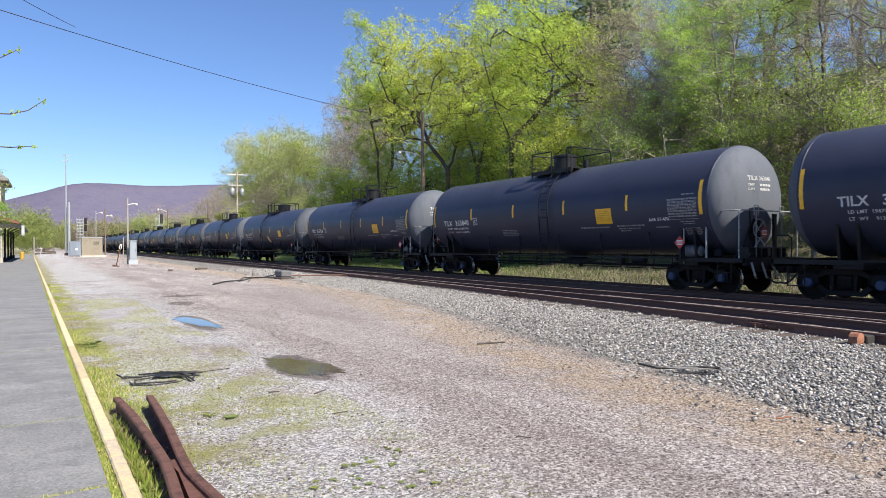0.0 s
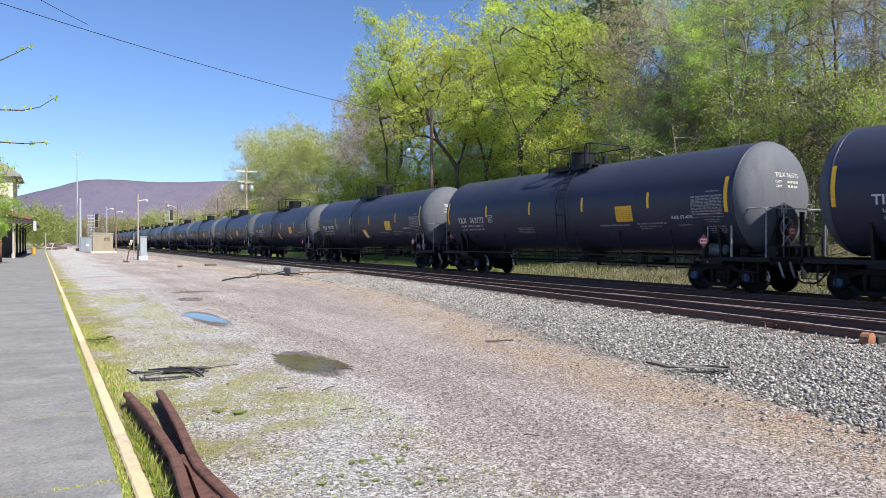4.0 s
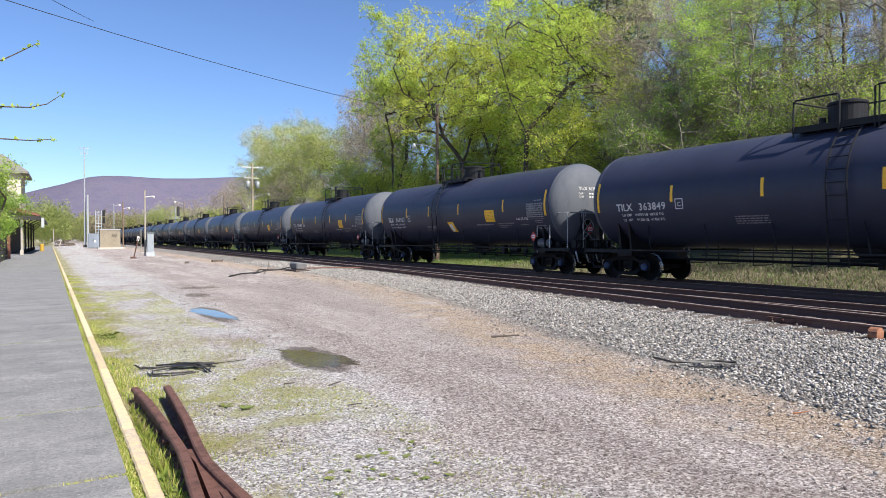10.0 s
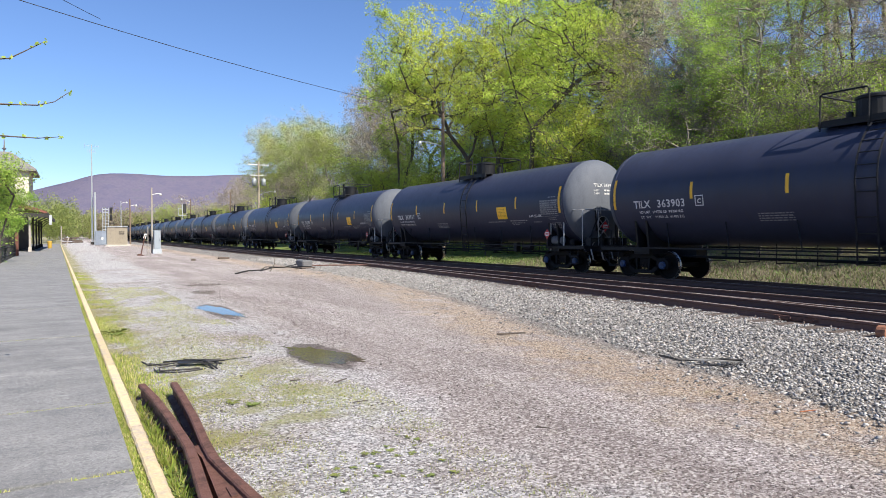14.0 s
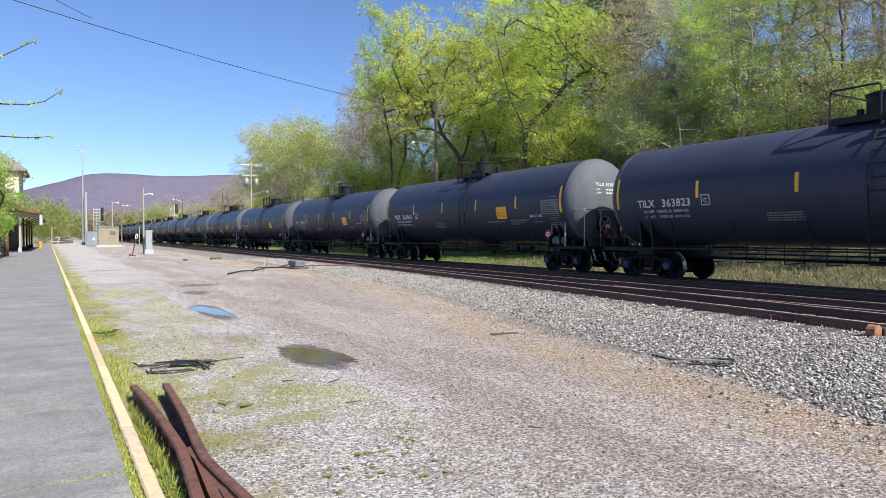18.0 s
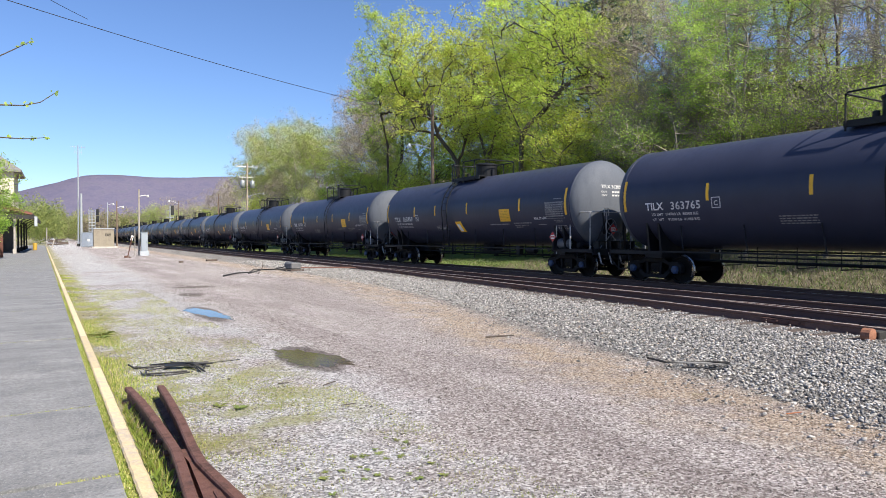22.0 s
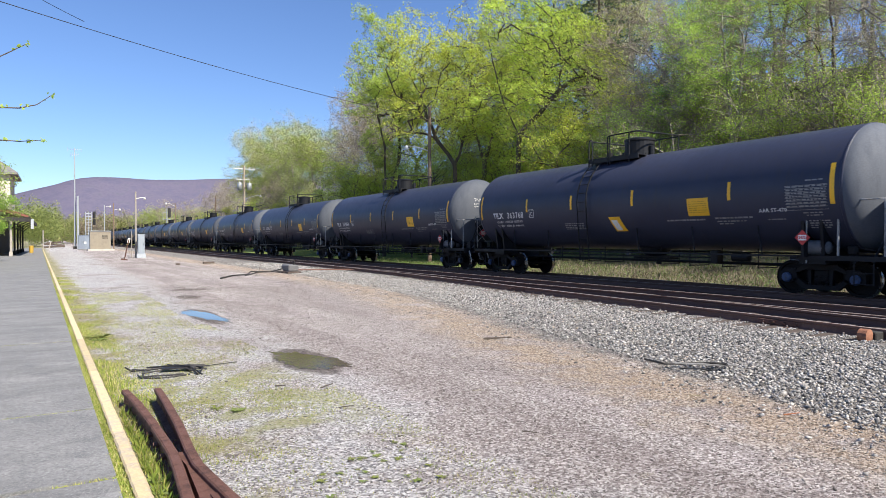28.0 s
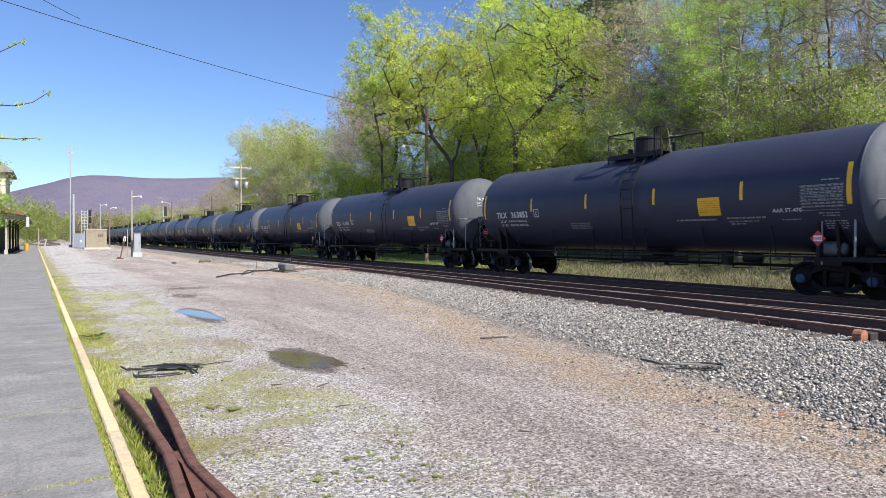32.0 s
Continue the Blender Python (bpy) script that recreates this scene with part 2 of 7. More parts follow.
M_BARKGREY = worn("grey_bark", (0.20, 0.18, 0.155), (0.12, 0.105, 0.09), 0.95, 0, 3, 0.5, 14, 0.7, stretch=(3, 3, 0.7))
M_TWIG = worn("bare_twig", (0.29, 0.25, 0.20), (0.20, 0.17, 0.14), 0.9, 0, 2, 0.5, 20, 0.0)
M_BLACK = worn("black_rubber", (0.012, 0.012, 0.013), (0.05, 0.045, 0.04), 0.6, 0, 6, 0.4)
M_DARK = worn("dark_inside", (0.03, 0.028, 0.026), (0.015, 0.014, 0.013), 0.9)
L_SPRING = leafy("leaf_spring_yellow", [(0.0, (0.36, 0.47, 0.075)), (0.55, (0.50, 0.61, 0.10)), (1.0, (0.66, 0.70, 0.13))], 0.58)
L_GREEN = leafy("leaf_fresh_green", [(0.0, (0.25, 0.40, 0.075)), (0.5, (0.38, 0.54, 0.10)), (1.0, (0.54, 0.66, 0.16))], 0.58)
L_DEEP = leafy("leaf_deep_green", [(0.0, (0.12, 0.22, 0.055)), (0.6, (0.22, 0.36, 0.085)), (1.0, (0.38, 0.52, 0.13))], 0.5)
L_PALE = leafy("leaf_pale_olive", [(0.0, (0.31, 0.42, 0.085)), (0.5, (0.43, 0.52, 0.12)), (1.0, (0.54, 0.54, 0.20))], 0.5)
L_BUD = leafy("leaf_bud_brown", [(0.0, (0.40, 0.34, 0.25)), (0.55, (0.52, 0.46, 0.34)), (1.0, (0.54, 0.60, 0.20))], 0.5)

# ---------------- ground ----------------
TRACK_X, NEAR_X, RAIL_Z = 18.2, 14.45, 0.19     # centre of the train's track and of the near track, top of the rails


def lift(x, y):
    """Height of the ground."""
    z = 0.03 * math.exp(-((x - 9.5) / 2.0) ** 2)
    if x > 20:
        z -= 0.25 * min((x - 20) / 2.0, 1.0)
    if x > 21:
        z += 0.105 * min(x - 21, 8.5) * max(0.2, min(1.0, (48 - y) / 16.0))
    if x > 29:
        k = x - 29
        z += 0.60 * k * min(1.0, k / 9.0) * (1.0 / (1.0 + (k / 75.0) ** 2)) * max(0.15, min(1.0, (260 - y) / 200.0))
    return z


def spaced(lo, fine0, fine1, hi, step, grow=1.22):
    v = [fine0 + step * i for i in range(int((fine1 - fine0) / step) + 1)]
    s, x = step, v[-1]
    while x < hi:
        s *= grow
        x += s
        v.append(min(x, hi))
    s, x = step, v[0]
    while x > lo:
        s *= grow
        x -= s
        v.insert(0, max(x, lo))
    return v


def ground_material():
    mt, nt, bs, co = material("yard_ground", 0.95, spec=0.2)
    ge = nt.nodes.new("ShaderNodeNewGeometry")
    v = ge.outputs["Position"]
    sep = nt.nodes.new("ShaderNodeSeparateXYZ")
    nt.links.new(v, sep.inputs[0])
    X, Y = sep.outputs[0], sep.outputs[1]
    big = noise_of(nt, v, 0.35, 4)
    mid = noise_of(nt, v, 1.6, 5, 0.65)
    fine = noise_of(nt, v, 26, 4, 0.7)
    grit = noise_of(nt, v, 90, 2, 0.6)
    along = noise_of(nt, v, 0.9, 4, 0.6, (1.0, 0.12, 1.0))
    # packed dirt and gravel of the yard
    stone = noise_of(nt, v, 70, 5, 0.85)
    vor = nt.nodes.new("ShaderNodeTexVoronoi")
    vor.inputs["Scale"].default_value = 52.0
    nt.links.new(v, vor.inputs[0])
    pebble = nt.nodes.new("ShaderNodeSeparateColor")
    nt.links.new(vor.outputs["Color"], pebble.inputs[0])
    peb = pebble.outputs[0]
    speck = math_of(nt, "ADD", math_of(nt, "MULTIPLY", stone, 0.62), math_of(nt, "MULTIPLY", peb, 0.38))
    dirt = ramp_of(nt, speck, [(0.24, (0.06, 0.05, 0.047)), (0.42, (0.29, 0.25, 0.235)), (0.56, (0.45, 0.405, 0.385)), (0.74, (0.84, 0.80, 0.77))])
    dirt = mix_of(nt, range_of(nt, along, 0.40, 0.60), dirt, mix_of(nt, 1.0, dirt, (0.80, 0.78, 0.785), "MULTIPLY"))
    streak = noise_of(nt, v, 0.75, 5, 0.6, (1.0, 0.30, 1.0))
    dirt = mix_of(nt, range_of(nt, streak, 0.50, 0.64, 0.0, 0.7), dirt, mix_of(nt, 1.0, dirt, (1.28, 1.28, 1.32), "MULTIPLY"))
    tan = ramp_of(nt, speck, [(0.24, (0.09, 0.062, 0.04)), (0.5, (0.43, 0.315, 0.205)), (0.74, (0.74, 0.62, 0.47))])
    xw = math_of(nt, "ADD", X, math_of(nt, "MULTIPLY", math_of(nt, "SUBTRACT", mid, 0.5), 1.8))
    # the road curves a little: its edges drift with the distance
    edge = math_of(nt, "MULTIPLY", range_of(nt, Y, 2.0, 24.0), 3.4)
    xs_ = math_of(nt, "SUBTRACT", xw, edge)
    tanm = math_of(nt, "MULTIPLY", range_of(nt, xs_, 4.3, 5.5), range_of(nt, mid, 0.30, 0.56))
    c = mix_of(nt, math_of(nt, "MULTIPLY", tanm, 0.68), dirt, tan)
    # pale gravel by the kerb
    pale = ramp_of(nt, speck, [(0.24, (0.08, 0.08, 0.084)), (0.45, (0.36, 0.35, 0.352)), (0.74, (0.86, 0.85, 0.84))])
    palem = math_of(nt, "MULTIPLY", range_of(nt, xw, 3.6, 2.4), range_of(nt, big, 0.36, 0.5))
    c = mix_of(nt, palem, c, pale)
    # thin soil and moss beside the kerb, under the grass
    soil = ramp_of(nt, fine, [(0.2, (0.14, 0.13, 0.05)), (0.5, (0.29, 0.27, 0.11)), (0.8, (0.48, 0.43, 0.26))])
    off = math_of(nt, "ADD", X, math_of(nt, "MULTIPLY", Y, 0.0182))
    near_kerb = range_of(nt, off, 1.9, 0.65)
    gm = range_of(nt, math_of(nt, "ADD", near_kerb, math_of(nt, "MULTIPLY", math_of(nt, "SUBTRACT", mid, 0.5), 3.2)), 0.42, 0.95)
    c = mix_of(nt, math_of(nt, "MULTIPLY", gm, 0.85), c, soil)
    # mossy grass patch between the frog and the puddle
    pm = math_of(nt, "MULTIPLY", math_of(nt, "MULTIPLY", range_of(nt, X, 0.85, 1.15), range_of(nt, xw, 3.0, 2.2)), math_of(nt, "MULTIPLY", math_of(nt, "MULTIPLY", range_of(nt, Y, 10.0, 8.0), range_of(nt, Y, 4.9, 5.8)), range_of(nt, mid, 0.44, 0.58)))
    c = mix_of(nt, math_of(nt, "MULTIPLY", pm, 0.75), c, mix_of(nt, range_of(nt, fine, 0.35, 0.65), (0.23, 0.25, 0.085), (0.40, 0.38, 0.19)))
    # ballast
    bal = ramp_of(nt, speck, [(0.22, (0.03, 0.029, 0.028)), (0.42, (0.19, 0.178, 0.165)), (0.56, (0.34, 0.32, 0.30)), (0.78, (0.50, 0.47, 0.44))])
    bm_ = range_of(nt, xs_, 6.0, 6.7)
    c = mix_of(nt, bm_, c, bal)
    # track bed stained dark brown under and between the rails
    bed = ramp_of(nt, speck, [(0.25, (0.016, 0.012, 0.010)), (0.5, (0.065, 0.044, 0.036)), (0.8, (0.15, 0.11, 0.09))])
    tt = math_of(nt, "MAXIMUM", math_of(nt, "SUBTRACT", 42.0, Y), 0.0)
    swing = math_of(nt, "MINIMUM", math_of(nt, "MULTIPLY", math_of(nt, "POWER", tt, 2.0), 0.0016), math_of(nt, "SUBTRACT", math_of(nt, "MULTIPLY", tt, 0.0832), 1.0816))
    swing = math_of(nt, "MAXIMUM", swing, 0.0)
    xb = math_of(nt, "ADD", math_of(nt, "ADD", X, swing), math_of(nt, "MULTIPLY", math_of(nt, "SUBTRACT", fine, 0.5), 0.5))
    bedm = math_of(nt, "MULTIPLY", range_of(nt, xb, 13.35, 13.6), range_of(nt, X, 21.0, 20.0))
    c = mix_of(nt, math_of(nt, "MULTIPLY", bedm, 0.93), c, bed)
    # meadow and wood floor beyond
    mead = ramp_of(nt, noise_of(nt, v, 3.0, 6, 0.7), [(0.25, (0.09, 0.15, 0.03)), (0.5, (0.18, 0.24, 0.06)), (0.75, (0.31, 0.28, 0.15))])
    dry = ramp_of(nt, noise_of(nt, v, 6.0, 6, 0.7), [(0.25, (0.10, 0.09, 0.055)), (0.75, (0.25, 0.225, 0.14))])
    drym = math_of(nt, "MULTIPLY", range_of(nt, Y, 36.0, 22.0), range_of(nt, mid, 0.25, 0.45))
    mead = mix_of(nt, drym, mead, dry)
    wood = ramp_of(nt, fine, [(0.2, (0.22, 0.165, 0.11)), (0.8, (0.56, 0.45, 0.32))])
    mead = mix_of(nt, range_of(nt, X, 31.5, 36), mead, wood)
    c = mix_of(nt, range_of(nt, math_of(nt, "ADD", X, mid), 20.6, 21.6), c, mead)
    # damp earth round the puddles
    for cx, cy, rx, ry in ((2.97, 8.68, 0.42, 1.08), (2.79, 14.95, 0.32, 1.75), (3.9, 23.0, 0.7, 0.45), (3.3, 20.0, 0.35, 0.7)):
        ex = math_of(nt, "POWER", math_of(nt, "ABSOLUTE", math_of(nt, "DIVIDE", math_of(nt, "SUBTRACT", X, cx), rx)), 2.0)
        ey = math_of(nt, "POWER", math_of(nt, "ABSOLUTE", math_of(nt, "DIVIDE", math_of(nt, "SUBTRACT", Y, cy), ry)), 2.0)
        e = math_of(nt, "ADD", math_of(nt, "ADD", ex, ey), math_of(nt, "MULTIPLY", math_of(nt, "SUBTRACT", mid, 0.5), 1.6))
        c = mix_of(nt, math_of(nt, "MULTIPLY", range_of(nt, e, 1.15, 0.7), 0.85), c, mix_of(nt, 1.0, c, (0.30, 0.27, 0.25), "MULTIPLY"))
    c = mix_of(nt, 1.0, c, (0.84, 0.838, 0.852), "MULTIPLY")
    nt.links.new(c, bs.inputs["Base Color"])
    h = math_of(nt, "ADD", fine, math_of(nt, "MULTIPLY", speck, math_of(nt, "ADD", 0.8, bm_)))
    bump_to(nt, bs, h, 0.9, 0.03)
    return mt


M_GROUND = ground_material()


def build_ground():
    xs = spaced(-2600, -1.0, 21.0, 2600, 0.25, 1.25)
    ys = spaced(-2600, 2.0, 44.0, 3200, 0.3, 1.2)
    verts = [(x, y, lift(x, y)) for y in ys for x in xs]
    n = len(xs)
    faces = [(j * n + i, j * n + i + 1, (j + 1) * n + i + 1, (j + 1) * n + i) for j in range(len(ys) - 1) for i in range(n - 1)]
    me = bpy.data.meshes.new("ground")
    me.from_pydata(verts, [], faces)
    me.materials.append(M_GROUND)
    return tagged(new("ground", smooth(me)), "packed gravel yard with thin grass, ballast and meadow", "ground", kind="structure")


build_ground()


def kerb_x(y):
    return 0.55 - 0.0175 * y


# platform of concrete slabs, with a yellow-painted kerb
def concrete():
    mt, nt, bs, co = material("platform_concrete", 0.85, spec=0.3)
    ge = nt.nodes.new("ShaderNodeNewGeometry")
    v = ge.outputs["Position"]
    a = noise_of(nt, v, 1.1, 6, 0.7, (0.5, 1.6, 1))
    b = noise_of(nt, v, 35, 4, 0.7)
    s = noise_of(nt, v, 4.0, 5, 0.75, (0.5, 2.5, 1))
    c = ramp_of(nt, a, [(0.25, (0.125, 0.126, 0.130)), (0.5, (0.205, 0.205, 0.208)), (0.75, (0.29, 0.288, 0.284))])
    c = mix_of(nt, range_of(nt, b, 0.42, 0.66, 0.0, 0.65), c, (0.09, 0.09, 0.094))
    c = mix_of(nt, range_of(nt, s, 0.6, 0.75, 0.0, 0.6), c, (0.42, 0.42, 0.41))
    # damp dark blotches and pale worn grit
    w = noise_of(nt, v, 2.3, 6, 0.8)
    c = mix_of(nt, range_of(nt, w, 0.50, 0.66, 0.0, 0.55), c, (0.095, 0.098, 0.108))
    g = noise_of(nt, v, 110, 3, 0.8)
    c = mix_of(nt, range_of(nt, g, 0.54, 0.68, 0.0, 0.6), c, (0.50, 0.50, 0.50))
    nt.links.new(c, bs.inputs["Base Color"])
    bump_to(nt, bs, b, 0.6, 0.012)
    return mt


M_SLAB = concrete()
M_KERB = worn("kerb_faded_yellow", (0.57, 0.45, 0.27), (0.42, 0.36, 0.30), 0.85, 0, 7.0, 0.6, 45, 0.5)
M_SOIL = worn("joint_moss", (0.22, 0.22, 0.065), (0.12, 0.11, 0.04), 0.95, 0, 6, 0.5, 60, 0.6)


def build_platform():
    plat = tagged(new("pavement"), "grey concrete station platform of worn slabs", "platform", kind="structure")
    bed = B()
    n = 40
    lo = [bed.verts.new((-7.0, -8 + 168 * i / n, 0.022)) for i in range(n + 1)]
    hi = [bed.verts.new((kerb_x(-8 + 168 * i / n) - 0.05, -8 + 168 * i / n, 0.022)) for i in range(n + 1)]
    for i in range(n):
        bed.faces.new((lo[i], hi[i], hi[i + 1], lo[i + 1]))
    part("joint_bed", bed, M_SOIL, plat, "grassy soil between slabs")
    rnd = random.Random(4)
    y = -7.68
    while y < 150:
        ln = 2.1 if y < 6.5 else 4.88
        for col in range(2):
            x1 = kerb_x(y) - 0.115 - col * 3.3
            x0 = x1 - 3.27
            b = B()
            zt = 0.05 + rnd.uniform(-0.004, 0.004)
            pts = [(x0, y + 0.03), (x1, y + 0.03), (x1, y + ln - 0.03), (x0, y + ln - 0.03)]
            m = Matrix.Translation((x1, y, 0)) @ pose(0, 0, 0, 0, rnd.uniform(-0.05, 0.05), 1.07) @ Matrix.Translation((-x1, -y, 0))
            prism(b, pts, "z", -0.05, zt, m)
            part("slab", b, M_SLAB, plat)
        y += ln
    kerb = tagged(new("kerb"), "platform kerb with faded yellow paint", "kerb", kind="structure")
    y = -3.0
    while y < 150:
        ln = 3.0
        b = B()
        rows = []
        nk = 40
        for i in range(nk + 1):
            yy = y + 0.006 + (ln - 0.012) * i / nk
            cx = kerb_x(yy)
            l, r, zt = rnd.uniform(-0.003, 0.003), rnd.uniform(-0.003, 0.003), rnd.uniform(-0.002, 0.002)
            sec = ((-0.05 + l, -0.1), (-0.05 + l, 0.048), (-0.038 + l, 0.060 + zt), (0.036 + r, 0.060 + zt), (0.05 + r, 0.046), (0.05 + r, -0.1))
            rows.append([b.verts.new((cx + p, yy, q)) for p, q in sec])
        for p, q in zip(rows, rows[1:]):
            for i in range(5):
                b.faces.new((p[i], q[i], q[i + 1], p[i + 1]))
        b.faces.new(list(reversed(rows[0])))
        b.faces.new(rows[-1])
        bmesh.ops.recalc_face_normals(b, faces=b.faces[:])
        part("kerbstone", b, M_KERB, kerb)
        y += ln


build_platform()

# ---------------- tracks ----------------
RAIL = [(-0.07, 0.0), (0.07, 0.0), (0.07, 0.012), (0.012, 0.03), (0.010, 0.12), (0.036, 0.135), (0.036, 0.168), (0.028, 0.178), (-0.028, 0.178), (-0.036, 0.168), (-0.036, 0.135), (-0.010, 0.12), (-0.012, 0.03), (-0.07, 0.012)]


def rail_mesh(path, z):
    """A flat-bottomed rail along (x, y) points, its running head polished."""
    b = B()
    rings = []
    for i, (x, y) in enumerate(path):
        x0, y0 = path[max(i - 1, 0)]
        x1, y1 = path[min(i + 1, len(path) - 1)]
        d = Vector((x1 - x0, y1 - y0, 0)).normalized()
        nrm = Vector((d.y, -d.x, 0))
        rings.append([b.verts.new(Vector((x, y, z + q)) + nrm * p) for p, q in RAIL])
    n = len(RAIL)
    for r0, r1 in zip(rings, rings[1:]):
        for k in range(n):
            f = b.faces.new((r0[k], r0[(k + 1) % n], r1[(k + 1) % n], r1[k]))
            f.material_index = 1 if k == 7 else 0
    b.faces.new(rings[0])
    b.faces.new(list(reversed(rings[-1])))
    bmesh.ops.recalc_face_normals(b, faces=b.faces[:])
    me = mesh_of(b, "rail")
    me.materials.append(M_RAILWEB)
    me.materials.append(M_RAILTOP)
    return me


def straight(x, y0=-260, y1=900):
    return [(x, y0 + (y1 - y0) * i / 20) for i in range(21)]


def turnout(y):
    """Sideways shift of the siding from the near track, towards the yard."""
    t = max(0.0, 42.0 - y)
    return 0.0016 * t * t if t < 26 else 0.0016 * 26 * 26 + 0.0832 * (t - 26)


TIE_Z = RAIL_Z - 0.178
tie_b = B()
box(tie_b, -1.3, 1.3, -0.115, 0.115, -0.17, TIE_Z, None, 0.012)
tie_me = mesh_of(tie_b, "tie")
tie_me.materials.append(M_TIE)


def build_track(name, label, paths, tie_x, near, long_ties=False):
    tr = tagged(new(name), label, "railway track", kind="structure")
    for p in paths:
        part("rail", rail_mesh(p, TIE_Z + 0.001), None, tr)
    rnd = random.Random(len(label))
    far = B()
    y = -8.0
    while y < 160:
        m = pose(tie_x(y) + rnd.uniform(-0.05, 0.05), y + rnd.uniform(-0.04, 0.04), rnd.uniform(-0.012, 0.004), 0, 0, rnd.uniform(-1.5, 1.5))
        if long_ties and y < 42:
            box(far, -1.56, 1.3, -0.115, 0.115, -0.12, TIE_Z + 0.012, m)
        elif near and y < 60:
            part("tie", tie_me, None, tr, at=m)
        else:
            box(far, -1.3, 1.3, -0.115, 0.115, -0.12, TIE_Z, m)
        y += 0.53
    far_ob = part("ties_far", far, M_TIE, tr)
    tagged(far_ob, kind="stuff")
    return tr


G = 0.7555
build_track("track_main", "railway track under the train on dark timber ties", [straight(TRACK_X - G), straight(TRACK_X + G)], lambda y: TRACK_X, False)
build_track("track_near", "empty railway track with rusty webs and polished heads", [straight(NEAR_X - G), straight(NEAR_X + G)], lambda y: NEAR_X, True)
sid = [y * 1.0 for y in range(-40, 43, 2)]
side_track = build_track("track_siding", "siding that leaves the near track at a switch",
                         [[(NEAR_X - G - turnout(y) - 0.08, y) for y in sid], [(NEAR_X + G - turnout(y) - 0.08, y) for y in sid if y < 16]],
                         lambda y: NEAR_X - turnout(y) if y < 28 else NEAR_X, False, True)

# ---------------- the train ----------------
CAR_L, CAR_V, CAR_Y0 = 18.47, 13.98, 20.16     # length over couplers, metres a second, centre of the first car at the start
TR, TZ = 1.67, 2.80                           # tank radius, height of its axis over the rails
TRUCK = 6.9
WH = 0.457


NEAR = 7.75                                   # the shell ends here at the near end, at 8 at the other
UP = 0.15                                     # marks sit this much higher on the skin than the axis


def on_tank(u, v, r=TR + 0.006):
    """A point on the near side of the tank: u along the car to its near end, v up along the skin from the axis height."""
    a = v / TR
    return Vector((-r * math.cos(a), -u, TZ + r * math.sin(a)))


def skin_patch(u0, u1, v0, v1, r=TR + 0.004, skew=0.0, n=6):
    b = B()
    rows = []
    for i in range(n + 1):
        v = v0 + (v1 - v0) * i / n
        s = skew * i / n
        rows.append([b.verts.new(on_tank(u0 + s, v, r)), b.verts.new(on_tank(u1 + s, v, r))])
    for p, q in zip(rows, rows[1:]):
        b.faces.new((p[0], p[1], q[1], q[0]))
    return b


def tiny(ob):
    """Writing too small to pick apart."""
    return tagged(ob, kind="stuff")


def bars(lines, r=TR + 0.005, lift_by=0.15):
    """Rows of unreadable small writing as plain bars: (u0, u1, v, height)."""
    b = B()
    for u0, u1, v, h in lines:
        v += lift_by
        u = u0
        rnd = random.Random(int(u0 * 100) + int(v * 1000))
        while u < u1 - 0.02:
            w = min(rnd.uniform(0.05, 0.16), u1 - u)
            q = [b.verts.new(on_tank(*p, r)) for p in ((u, v), (u + w, v), (u + w, v + h), (u, v + h))]
            b.faces.new(q)
            u += w + rnd.uniform(0.02, 0.045)
    return b


def tank_profile():
    pr = []
    hd, half = 0.74, 8.0
    for i in range(13):
        a = math.pi / 2 * i / 12
        pr.append((-half - hd * math.cos(a), max(TR * math.sin(a), 0.02)))
    return pr, half


